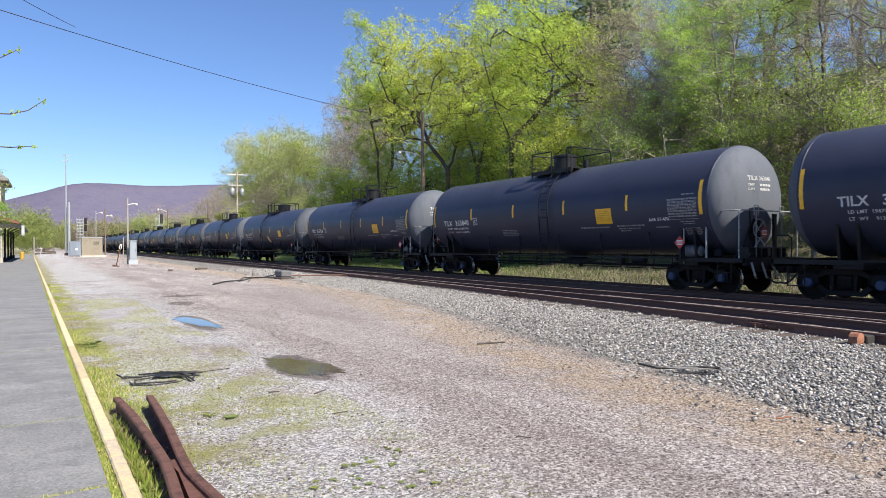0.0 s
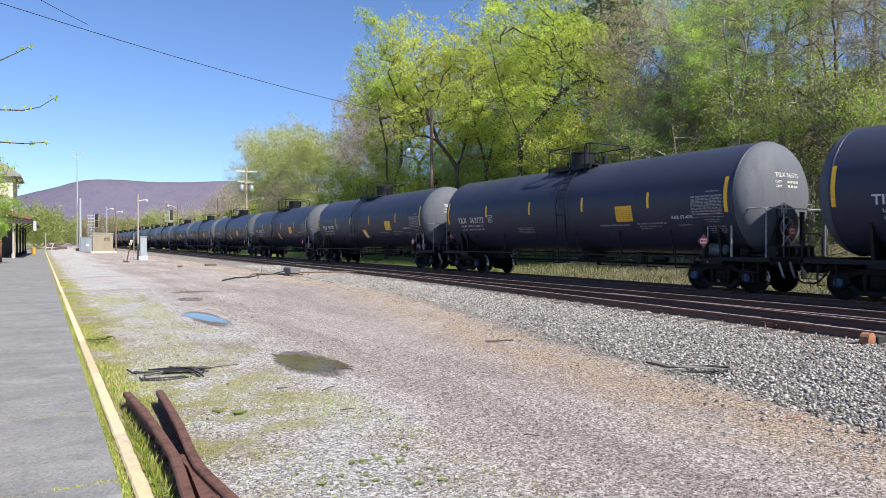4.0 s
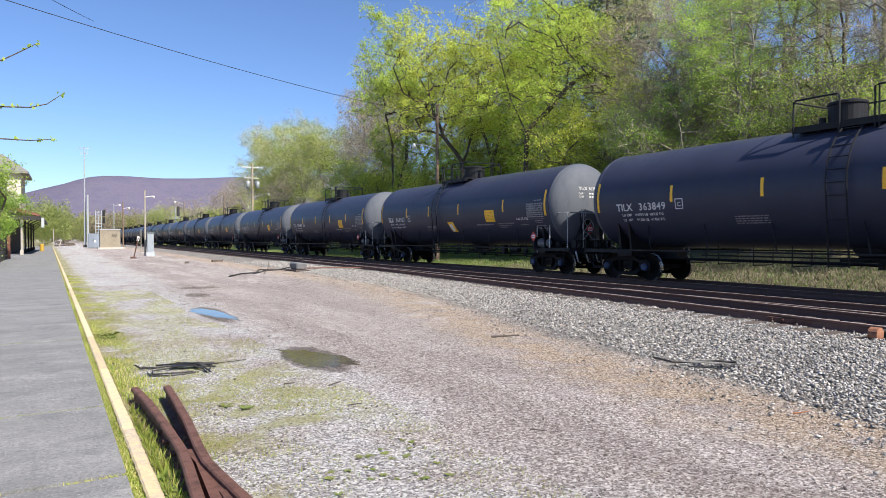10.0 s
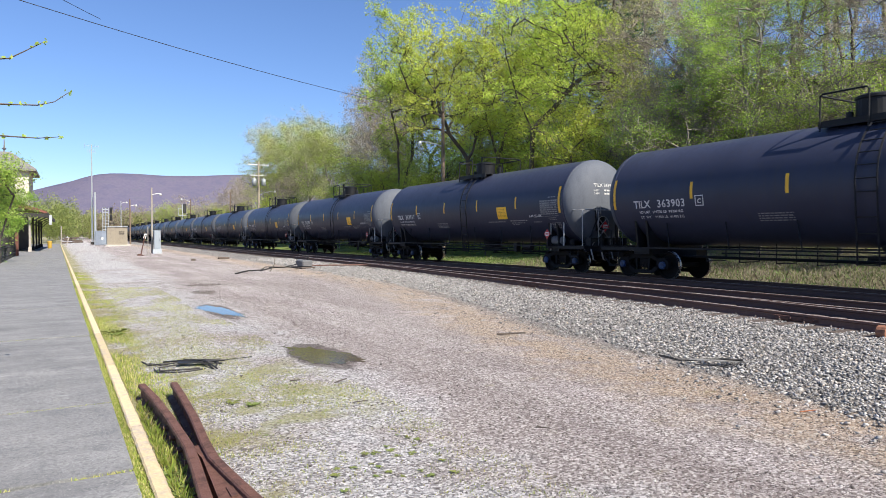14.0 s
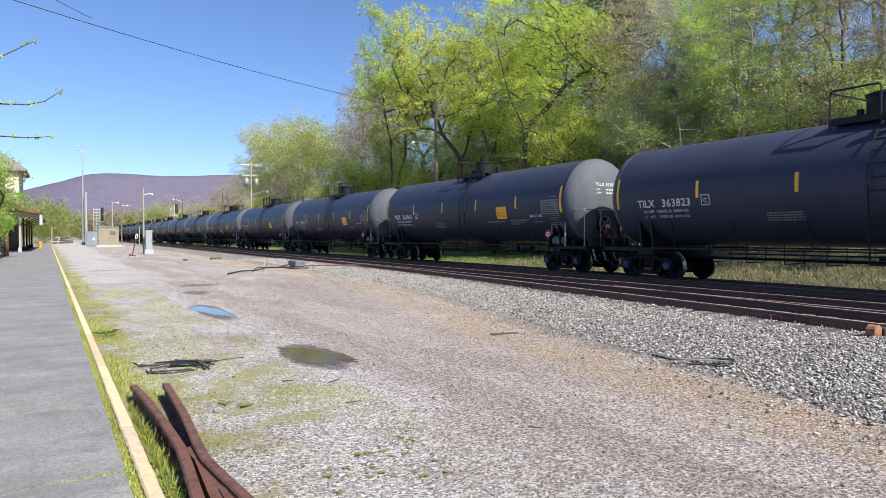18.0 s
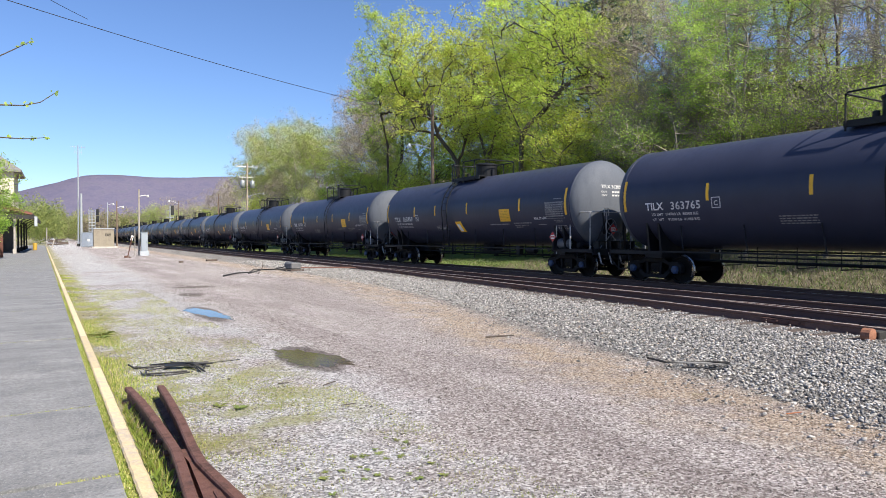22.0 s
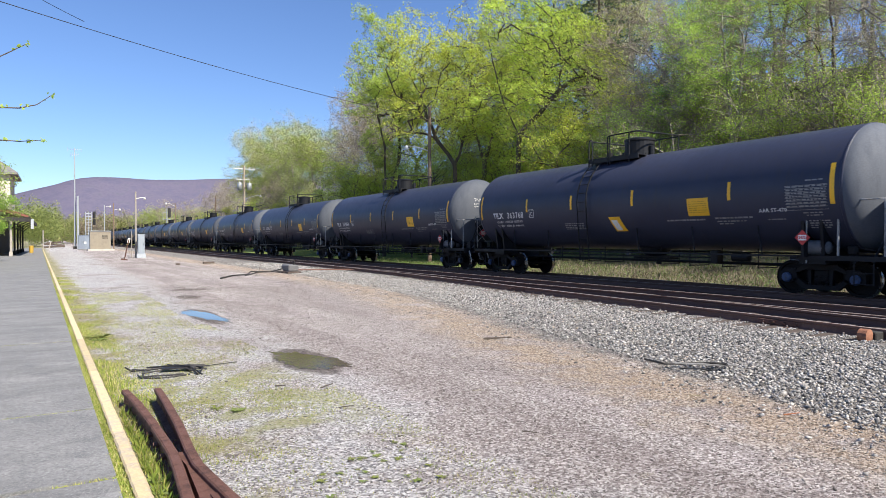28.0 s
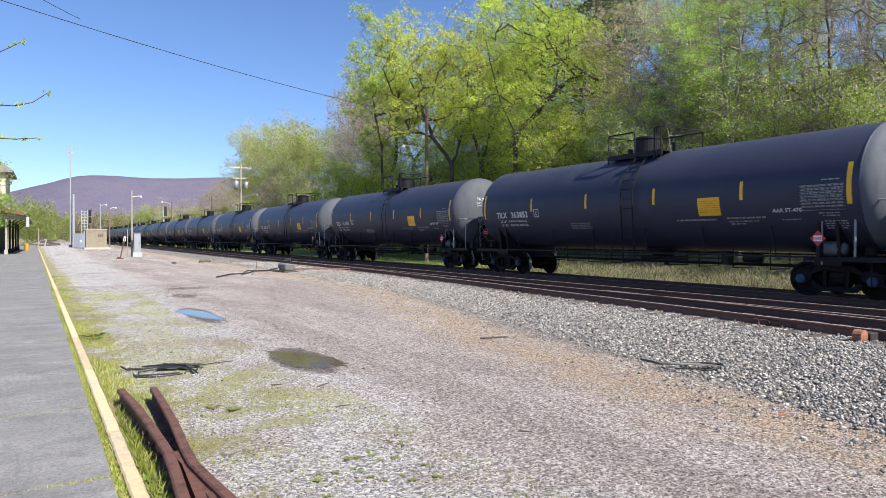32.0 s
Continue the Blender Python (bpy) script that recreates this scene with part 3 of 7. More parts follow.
def build_truck(car, y, end):
    """A two-axle truck: frames, springs, bolster, wheelsets that turn."""
    bol = B()
    box(bol, -1.0, 1.0, -0.2, 0.2, 0.36, 0.68, None, 0.03)
    truck = part("truck", bol, M_TRUCK, car, "cast-steel two-axle truck", at=pose(0, y, 0))
    for sx in (-1, 1):
        b = B()
        # frame built as bars round its openings
        x0, x1 = (sx * 0.90, sx * 1.06) if sx > 0 else (-1.06, -0.90)
        prism(b, [(-1.12, 0.36), (-1.12, 0.58), (-0.98, 0.70), (-0.66, 0.70), (-0.60, 0.40), (-0.78, 0.34)], "x", x0, x1)
        prism(b, [(1.12, 0.36), (0.78, 0.34), (0.60, 0.40), (0.66, 0.70), (0.98, 0.70), (1.12, 0.58)], "x", x0, x1)
        prism(b, [(-0.70, 0.64), (-0.42, 0.82), (0.42, 0.82), (0.70, 0.64), (0.60, 0.60), (0.40, 0.68), (-0.40, 0.68), (-0.60, 0.60)], "x", x0, x1)
        prism(b, [(-0.74, 0.40), (-0.62, 0.46), (-0.38, 0.28), (0.38, 0.28), (0.62, 0.46), (0.74, 0.40), (0.44, 0.16), (-0.44, 0.16)], "x", x0, x1)
        prism(b, [(-0.30, 0.26), (-0.24, 0.26), (-0.24, 0.70), (-0.34, 0.70)], "x", x0, x1)
        prism(b, [(0.30, 0.26), (0.34, 0.70), (0.24, 0.70), (0.24, 0.26)], "x", x0, x1)
        part("side_frame", b, M_TRUCK, truck)
        s = B()
        for k in (-0.15, 0.0, 0.15):
            tube(s, [(sx * 0.98 + 0.055 * math.cos(a), k + 0.055 * math.sin(a), 0.28 + 0.26 * i / 24) for i in range(25) for a in (i * math.pi / 2.6,)], 0.014, 5)
        part("spring_nest", s, M_TRUCK, truck)
    for ay in (-0.889, 0.889):
        w = B()
        for sx in (-1, 1):
            x = sx * 0.7555
            prof = [(x - sx * 0.07, 0.10), (x - sx * 0.07, WH + 0.025), (x - sx * 0.045, WH + 0.025), (x - sx * 0.03, WH), (x + sx * 0.065, WH - 0.004), (x + sx * 0.065, WH - 0.075), (x + sx * 0.02, WH - 0.09), (x + sx * 0.01, 0.16), (x + sx * 0.075, 0.14), (x + sx * 0.075, 0.08)]
            lathe(w, prof, "x", 20)
        tube(w, [(-1.04, 0, 0), (1.04, 0, 0)], 0.08, 10)
        me = mesh_of(w, "wheelset")
        me.materials.append(M_WHEEL)
        me.materials.append(M_TREAD)
        for p in me.polygons:
            c = p.center
            if math.hypot(c.y, c.z) > WH - 0.012:
                p.material_index = 1
        ws = part("wheelset", me, None, truck, "steel wheels with bright treads", at=pose(0, ay, WH))
        rows, t = [], 0.0
        while t < 32.0:
            rows.append((t, pose(0, ay, WH, math.degrees(CAR_V * t / WH) % 360, 0, 0)))
            t += 1 / 30.0
        rows.append((32.0, pose(0, ay, WH, math.degrees(CAR_V * 32.0 / WH) % 360, 0, 0)))
        WHEELS.append((ws, rows))
        for sx in (-1, 1):
            c = B()
            lathe(c, [(sx * 1.00, 0.13), (sx * 1.11, 0.13), (sx * 1.125, 0.10), (sx * 1.14, 0.10), (sx * 1.145, 0.03)], "x", 14, Matrix.Translation((0, ay, WH)))
            part("bearing_cap", c, M_CAP, truck, "blue bearing end cap")
    return truck


WHEELS = []


def sill_step(car, x, sy):
    b = B()
    for y in (7.95, 8.40):
        tube(b, [(x, sy * y, 1.0), (x, sy * y, 0.36)], 0.018, 5)
    for z in (0.37, 0.64):
        box(b, x - 0.05, x + 0.05, *sorted((sy * 7.95, sy * 8.40)), z, z + 0.02)
    part("sill_step", b, M_FRAME, car)


def end_rails(car, sy):
    g = B()
    tube(g, [(-0.95, sy * 8.82, 2.44), (0.95, sy * 8.82, 2.44)], 0.019, 6)
    for x in (-0.62, 0.62):
        tube(g, [(x, sy * 8.82, 1.05), (x, sy * 8.82, 2.44)], 0.019, 6)
        tube(g, [(x - 0.1, sy * 8.82, 2.30), (x - 0.1, sy * 8.82, 2.58), (x + 0.1, sy * 8.82, 2.58), (x + 0.1, sy * 8.82, 2.30)], 0.016, 5)
    part("end_rail", g, M_GREYRAIL, car)


def build_end(car, sy, brake):
    """Stub sill, platform, rails and coupler at one end; sy is the way it faces."""
    b = B()
    box(b, -0.26, 0.26, *sorted((sy * 5.6, sy * 8.75)), 0.72, 1.0, None, 0.015)
    box(b, -0.34, 0.34, *sorted((sy * 8.3, sy * 8.55)), 0.66, 1.06)
    part("stub_sill", b, M_FRAME, car)
    b = B()
    saddle = []
    for i in range(11):
        a = radians(210 + 12 * i)
        saddle.append((TR * 1.004 * math.cos(a), TZ + TR * 1.004 * math.sin(a)))
    for y0, y1 in ((TRUCK - 0.28, TRUCK - 0.20), (TRUCK + 0.20, TRUCK + 0.28)):
        prism(b, saddle + [(1.32, 0.98), (-1.32, 0.98)], "y", *sorted((sy * y0, sy * y1)))
    box(b, -1.40, 1.40, *sorted((sy * (TRUCK - 0.34), sy * (TRUCK + 0.34))), 0.84, 1.0)
    part("saddle", b, M_FRAME, car, "black tank saddle over the truck")
    b = B()
    prof = [(sy * 7.55, 1.02), (sy * 8.75, 1.02)]
    for k in range(9):
        y = 8.75 - 0.145 * k
        prof += [(sy * y, 1.075), (sy * (y - 0.04), 1.075)] + ([(sy * (y - 0.04), 1.06), (sy * (y - 0.145), 1.06)] if k < 8 else [])
    prism(b, prof, "x", -1.42, 1.42)
    part("end_platform", b, M_FRAME, car)
    b = B()
    box(b, -1.46, -1.38, *sorted((sy * 6.5, sy * 8.85)), 0.94, 1.06)
    box(b, 1.38, 1.46, *sorted((sy * 6.5, sy * 8.85)), 0.94, 1.06)
    box(b, -1.46, 1.46, *sorted((sy * 8.78, sy * 8.86)), 0.86, 1.06)
    part("end_sill", b, M_FRAME, car)
    # coupler
    b = B()
    box(b, -0.09, 0.09, *sorted((sy * 8.5, sy * 9.05)), 0.70, 0.90, None, 0.02)
    box(b, -0.17, 0.13, *sorted((sy * 8.98, sy * 9.22)), 0.64, 0.96, None, 0.04)
    part("coupler", b, M_TRUCK, car)
    # corner stanchions, grab rails and steps
    for sx in (-1, 1):
        g = B()
        x = sx * 1.43
        st = 7.35 if sy > 0 else 6.95
        if sy > 0:
            tube(g, [(x, 8.3, 1.0), (x, 8.3, 1.62), (x, 8.4, 1.70), (x, 8.72, 1.70), (x, 8.82, 1.62), (x, 8.82, 1.0)], 0.019, 6)
            part("grab_rail", g, M_FRAME, car, "black corner grab rail")
            sill_step(car, x, sy)
            continue
        tube(g, [(x, sy * st, 0.86), (x, sy * st, 2.36), (x, sy * (st + 0.1), 2.44), (x, sy * 8.7, 2.44), (x - sx * 0.1, sy * 8.82, 2.44), (sx * 0.95, sy * 8.82, 2.44)], 0.019, 6)
        for y in (7.75, 8.82):
            tube(g, [(x, sy * y, 1.0), (x, sy * y, 2.12 if y < 8 else 2.44)], 0.03 if y < 8 else 0.019, 6)
        part("grab_rail", g, M_GREYRAIL, car, "worn grey grab rail")
        sill_step(car, x, sy)
    if sy < 0:
        end_rails(car, sy)
    # air hose
    h = B()
    tube(h, [(-0.4, sy * (8.7 + 0.06 * i), 0.72 - 0.36 * math.sin(math.pi * min(i / 9, 1) * 0.62)) for i in range(10)], 0.028, 6)
    part("air_hose", h, M_BLACK, car)
    if brake:
        w = B()
        for k in range(24):
            a0, a1 = 2 * math.pi * k / 24, 2 * math.pi * (k + 1) / 24
            c = Vector((-0.28, sy * 8.70, 1.92))
            tube(w, [c + Vector((0.28 * math.cos(a0), 0, 0.28 * math.sin(a0))), c + Vector((0.28 * math.cos(a1), 0, 0.28 * math.sin(a1)))], 0.017, 5)
        for k in range(4):
            a = math.pi / 4 + k * math.pi / 2
            tube(w, [(-0.28, sy * 8.66, 1.92), (-0.28 + 0.28 * math.cos(a), sy * 8.70, 1.92 + 0.28 * math.sin(a))], 0.013, 5)
        part("brake_wheel", w, M_GREYRAIL, car, "grey hand-brake wheel")
        h = B()
        box(h, -0.46, -0.10, *sorted((sy * 8.45, sy * 8.63)), 1.62, 2.2, None, 0.03)
        box(h, -0.34, -0.22, *sorted((sy * 8.48, sy * 8.58)), 1.06, 1.62)
        part("brake_housing", h, M_TRUCK, car)
        r = B()
        tube(r, [(-1.0, sy * 8.4, 1.06), (-0.7, sy * 8.5, 1.5), (-0.5, sy * 8.55, 2.0), (-0.62, sy * 8.6, 2.5)], 0.028, 6)
        part("brake_lever", r, M_FRAME, car)
        r = B()
        box(r, -1.05, 0.9, *sorted((sy * 8.60, sy * 8.86)), 1.34, 1.37)
        for k in range(7):
            box(r, -1.05 + 0.3 * k, -0.99 + 0.3 * k, *sorted((sy * 8.6, sy * 8.86)), 1.06, 1.34)
        part("brake_step", r, M_FRAME, car, "black brake step")
        r = B()
        for k in range(3):
            tube(r, [(-1.25 + 0.5 * k, sy * 8.9, 0.95), (-1.2 + 0.5 * k, sy * 9.0, 0.55), (-1.0 + 0.5 * k, sy * 8.9, 0.5)], 0.03, 5)
        part("uncoupling_lever", r, M_GREYRAIL, car)
        r = B()
        box(r, 0.30, 0.42, *sorted((sy * 8.72, sy * 8.80)), 1.06, 2.36)
        part("bracket_post", r, M_FRAME, car)
        r = B()
        box(r, -0.05, 0.55, *sorted((sy * 8.35, sy * 8.6)), 1.10, 1.42, None, 0.03)
        tube(r, [(0.5, sy * 8.5, 1.3), (0.9, sy * 8.55, 1.2), (1.2, sy * 8.5, 1.1)], 0.03, 6)
        part("slack_adjuster", r, M_TANKGREY, car, "dusty grey slack adjuster")
        r = B()
        tube(r, [(-0.9, sy * 8.72, 1.05), (-0.28, sy * 8.72, 1.62)], 0.02, 5)
        tube(r, [(0.3, sy * 8.72, 1.05), (-0.28, sy * 8.72, 1.62)], 0.02, 5)
        part("brake_strut", r, M_GREYRAIL, car)
        # air reservoir on the near side of the end platform
        r = B()
        lathe(r, [(sy * 6.55, 0.02), (sy * 6.58, 0.14), (sy * 6.68, 0.2), (sy * 7.12, 0.2), (sy * 7.22, 0.14), (sy * 7.25, 0.02)], "y", 16, Matrix.Translation((-1.16, 0, 1.26)))
        part("air_reservoir", r, M_TANKGREY, car, "dusty grey air reservoir", soft=True)
        v = B()
        box(v, -1.25, -1.05, *sorted((sy * 7.68, sy * 7.9)), 1.08, 1.32, None, 0.04)
        tube(v, [(-1.1, sy * 7.6, 1.3), (-0.9, sy * 8.1, 1.2), (-0.5, sy * 8.3, 1.1)], 0.02, 5)
        part("brake_valve", v, M_TRUCK, car)
        # this end is shorter: its rails and gear stand nearer the tank
        for o in car.children:
            if o.name.startswith(("grab_rail", "end_rail", "brake_wheel", "brake_housing", "brake_lever", "brake_strut", "bracket_post", "brake_step")):
                o.data.transform(Matrix.Translation((0, 0.18, 0)))


def placard(car, m, name="hazard_placard"):
    """A red and white diamond in a holder; its small writing as bars."""
    b = B()
    d = 0.2
    prism(b, [(0, -d), (d, 0), (0, d), (-d, 0)], "y", -0.006, 0.0, m)
    p = part(name, b, M_RED, car, "red and white diamond placard")
    b = B()
    q = d * 0.36
    box(b, -q * 1.45, q * 1.45, 0.001, 0.004, -q, q, m)
    part("panel", b, M_WHITE, p)
    b = B()
    for k in range(4):
        box(b, -0.085 + 0.045 * k, -0.055 + 0.045 * k, 0.004, 0.006, -0.035, 0.035, m)
    part("mark", b, M_RED, p)
    return p


KINDS = {  # ladder, walkway, near rail loops
    "a": ((-0.74, -0.24), (-1.32, 1.12), (1.07, -0.15), -1.0),
    "b": ((1.08, 1.54), (-0.66, 1.76), (1.72, 1.54), 0.76),
}


def build_car(sort):
    lad, plat, loop, gate = KINDS[sort]
    car = thing("tank_car", "black railroad tank car with yellow reflective stripes, rolling on the track", "tank car", group="tank cars of the train")
    pr, half = tank_profile()
    b = B()
    lathe(b, [(-NEAR, TR), (-NEAR + 0.05, TR), (half - 0.05, TR), (half, TR)], "y", 72, Matrix.Translation((0, 0, TZ)))
    for f in [f for f in b.faces if len(f.verts) > 4]:
        b.faces.remove(f)
    tank = part("tank", b, M_TANK, car, "satin black cylindrical tank", soft=True)
    for sy in (-1, 1):
        b = B()
        lathe(b, [(y + half - NEAR if sy < 0 else -y, r) for y, r in pr], "y", 72, Matrix.Translation((0, 0, TZ)))
        for f in [f for f in b.faces if len(f.verts) > 4 and max((v.co - Vector((0, f.calc_center_median().y, TZ))).length for v in f.verts) > 1]:
            b.faces.remove(f)
        part("tank_head", b, M_HEAD, car, "dusty grey domed tank head", soft=True)
        b = B()
        e = half if sy > 0 else NEAR
        lathe(b, [(sy * (e - 0.04), TR + 0.001), (sy * (e - 0.025), TR + 0.010), (sy * (e + 0.02), TR + 0.010), (sy * (e + 0.035), TR - 0.004)], "y", 72, Matrix.Translation((0, 0, TZ)))
        part("weld_ring", b, M_TANK, tank, soft=True)
    # stripes
    for u in (-7.92, 7.53):
        part("end_stripe", skin_patch(u - 0.06, u + 0.06, -0.6 + UP, 0.44 + UP), M_YELLOW, tank, "long yellow reflective stripe")
    for u in (-4.65, 4.65):
        part("reflector", skin_patch(u - 0.05, u + 0.05, -0.36 + UP, 0.16 + UP), M_YELLOW, tank, "yellow reflective stripe")
    pl = part("warning_panel", skin_patch(3.2, 3.95, -0.78 + UP, -0.24 + UP), M_YELLOW, tank, "yellow warning panel with small writing")
    tiny(part("panel_writing", bars([(3.26, 3.88, -0.35 - 0.065 * k, 0.014) for k in range(6)], TR + 0.008), M_OCHRE, pl))
    part("spec_letters", text_mesh("AAR ST-470", 0.15, lambda x, y: on_tank(5.93 + x, -0.75 + UP + y, TR + 0.006), 1.05), M_LETTER, tank, "white stencilled letters")
    tiny(part("spec_writing", bars([(5.75, 6.25, -0.98, 0.035)]), M_LETTER_DIM, tank))
    # qualification table: ruled box of small marks
    b = bars([(6.34, 7.38, -0.13 - 0.085 * k, 0.035) for k in range(7)])
    for u in (6.31, 6.50, 6.70, 6.88, 7.06, 7.24, 7.40):
        q = [b.verts.new(on_tank(*p, TR + 0.005)) for p in ((u, -0.58), (u + 0.012, -0.58), (u + 0.012, 0.06), (u, 0.06))]
        b.faces.new(q)
    for v in (-0.58, 0.06, -0.02, -0.10, -0.18, -0.26, -0.34, -0.42, -0.50):
        q = [b.verts.new(on_tank(*p, TR + 0.005)) for p in ((6.31, v), (7.41, v), (7.41, v + 0.012), (6.31, v + 0.012))]
        b.faces.new(q)
    tiny(part("test_table", b, M_LETTER_DIM, tank, "white ruled table of small test marks"))
    tiny(part("small_writing", bars([(6.85, 7.3, 0.02, 0.035), (6.75, 7.3, -0.82, 0.03), (6.83, 7.25, -0.89, 0.03)]), M_LETTER_DIM, tank))
    tiny(part("notice_writing", bars([(2.35, 3.75, -0.93, 0.05)]), M_LETTER_DIM, tank))
    tiny(part("notice_writing", bars([(4.1, 5.3, -0.90, 0.05), (4.15, 5.1, -1.0, 0.04), (4.2, 4.7, -1.08, 0.04)]), M_LETTER_DIM, tank))
    tiny(part("notice_writing", bars([(-2.5, -1.45, -0.92 - 0.075 * k, 0.035) for k in range(4)]), M_LETTER_DIM, tank))
    tiny(part("notice_writing", bars([(6.85, 7.4, -1.05 - 0.07 * k, 0.035) for k in range(4)]), M_LETTER_DIM, tank))
    # load limits and the square mark beside the number
    for words, v in (("LD LMT  194700 LB  88300 KG", -0.62), ("LT  WT    91300 LB  41400 KG", -0.80)):
        tiny(part("load_limit", text_mesh(words, 0.125, lambda x, y, v=v: on_tank(-5.92 + x, v + y), 1.1), M_LETTER, tank, "white stencilled load figures"))
    b = B()
    for p in (((-4.32, -0.5), (-4.02, -0.5), (-4.02, -0.475), (-4.32, -0.475)), ((-4.32, -0.2), (-4.02, -0.2), (-4.02, -0.175), (-4.32, -0.175)),
              ((-4.32, -0.475), (-4.295, -0.475), (-4.295, -0.2), (-4.32, -0.2)), ((-4.045, -0.475), (-4.02, -0.475), (-4.02, -0.2), (-4.045, -0.2))):
        b.faces.new([b.verts.new(on_tank(u - 0.2, v + 0.06)) for u, v in p])
    bx = part("square_mark", b, M_LETTER, tank)
    part("letter", text_mesh("C", 0.2, lambda x, y: on_tank(-4.37 + x, -0.42 + 0.06 + y)), M_LETTER, bx)
    # ladder on the near and far side, at the manway
    for sx in (-1, 1):
        b = B()
        for y in lad:
            r = TR + 0.11
            pts = [(sx * r * math.sin(radians(20 + 8 * i)), y, TZ + r * math.cos(radians(20 + 8 * i))) for i in range(11)]
            pts += [(sx * 1.72, y, 2.0), (sx * 1.66, y, 1.4), (sx * 1.60, y, 0.72)]
            tube(b, pts, 0.024, 5)
        for i in range(8):
            q = radians(26 + 10.5 * i)
            px, pz = sx * (TR + 0.11) * math.sin(q), TZ + (TR + 0.11) * math.cos(q)
            tube(b, [(px, lad[0], pz), (px, lad[1], pz)], 0.015, 5)
        for z in (1.9, 1.5, 1.1, 0.75):
            tube(b, [(sx * 1.66, lad[0], z), (sx * 1.66, lad[1], z)], 0.015, 5)
        part("ladder", b, M_FRAME, car, "black side ladder")
    # manway, its cover and platform with rails
    hy, y0, y1 = 0.2, plat[0], plat[1]
    b = B()
    mr = 0.46 if sort == "a" else 0.52
    lathe(b, [(4.30, mr), (4.98, mr), (5.01, mr + 0.03), (5.07, mr + 0.03), (5.09, mr - 0.02)], "z", 24, Matrix.Translation((0, hy, 0)))
    mw = part("manway", b, M_FRAME, car, "black round protective housing")
    b = B()
    lathe(b, [(5.09, mr - 0.06), (5.12, mr - 0.1), (5.13, 0.1)], "z", 20, Matrix.Translation((0, hy, 0)))
    part("cover", b, M_FRAME, mw)
    for x0, x1 in ((-1.02, -0.60), (0.60, 1.02)):
        b = B()
        # ribbed grating on two runners, one cross-section drawn along the car
        prof = [(x0, 4.28), (x0 + 0.05, 4.28), (x0 + 0.05, 4.40), (x1 - 0.05, 4.40), (x1 - 0.05, 4.28), (x1, 4.28)]
        for k in range(6):
            x = x1 - (x1 - x0 - 0.04) * k / 5
            prof += [(x, 4.45), (x - 0.04, 4.45)] + ([(x - 0.04, 4.43), (x - (x1 - x0 - 0.04) / 5, 4.43)] if k < 5 else [])
        prism(b, prof, "y", y0, y1)
        part("walkway", b, M_FRAME, car, "black grating beside the manway")
    for pts in (((-1.02, loop[0], 4.18), (-1.02, loop[0], 5.10), (-1.02, loop[0] - 0.06, 5.16), (-1.02, loop[1] + 0.06, 5.16), (-1.02, loop[1], 5.10), (-1.02, loop[1], 4.18)),
                ((-1.02, gate, 4.18), (-1.02, gate, 5.16), (-1.02, gate - 0.08, 5.20), (-1.02, y0 + 0.08, 5.20), (-0.94, y0, 5.20), (0.94, y0, 5.20), (1.02, y0, 5.14), (1.02, y0, 4.18)),
                ((1.02, y1 - 0.05, 4.18), (1.02, y1 - 0.05, 5.10), (1.02, y1 - 0.1, 5.16), (1.02, y0 + 0.02, 5.16)),
                ((-1.02, loop[0], 5.12), (1.02, loop[0], 5.12))):
        g = B()
        tube(g, pts, 0.026, 6)
        part("top_rail", g, M_FRAME, car, "black handrail of the top walkway")
    for x, y in ((-1.02, gate - 0.1), (-1.02, max(y0 + 0.36, gate - 1.02) if sort == "b" else y0 + 0.04), (1.02, 0.2)):
        g = B()
        tube(g, [(x, y, 4.18), (x, y, 5.18)], 0.024, 6)
        part("rail_post", g, M_FRAME, car)
    for x, y, r, h in ((0.35, y1 - 0.5, 0.10, 0.3), (-0.3, y1 - 0.42, 0.09, 0.26), (0.0, y0 + 0.3, 0.10, 0.34)):
        v = B()
        lathe(v, [(4.38, r), (4.44 + h, r), (4.46 + h, r * 0.6)], "z", 12, Matrix.Translation((x, y, 0)))
        part("top_valve", v, M_FRAME, car)
    # side pipe rails on struts under the tank, brake pipe, bottom outlet
    for sx in (-1, 1):
        b = B()
        x = sx * 1.52
        box(b, x - 0.025, x + 0.025, -6.6, 6.6, 1.02, 1.07)
        for y in (-5.6, -3.4, -1.2, 1.2, 3.4, 5.6):
            tube(b, [(x, y, 1.05), (sx * 1.40, y + 0.22, 1.86)], 0.02, 5)
        part("side_rail", b, M_FRAME, car, "thin rail along the foot of the tank")
    b = B()
    tube(b, [(-0.5, -6.0, 0.78), (-0.5, 6.0, 0.78)], 0.03, 6)
    tube(b, [(0.45, -6.0, 0.70), (0.45, 6.0, 0.70)], 0.022, 6)
    for y in (-4.8, -3.6, -2.4, -1.2, 1.4, 2.6, 3.8, 5.0):
        tube(b, [(-0.5, y, 0.62), (-0.5, y, 1.3)], 0.018, 5)
        tube(b, [(-0.5, y, 0.64), (0.45, y, 0.64), (0.45, y, 1.3)], 0.018, 5)
    part("brake_pipe", b, M_FRAME, car)
    b = B()
    lathe(b, [(1.20, 0.55), (1.08, 0.50), (0.86, 0.30), (0.80, 0.12)], "z", 16, Matrix.Translation((0, -0.55, 0)))
    box(b, -0.22, 0.22, -1.35, 0.25, 0.80, 0.92)
    tube(b, [(0, -0.7, 1.0), (0, -0.7, 0.62)], 0.09, 10)
    part("bottom_outlet", b, M_FRAME, car, "black bottom outlet valve in its skid")
    b = B()
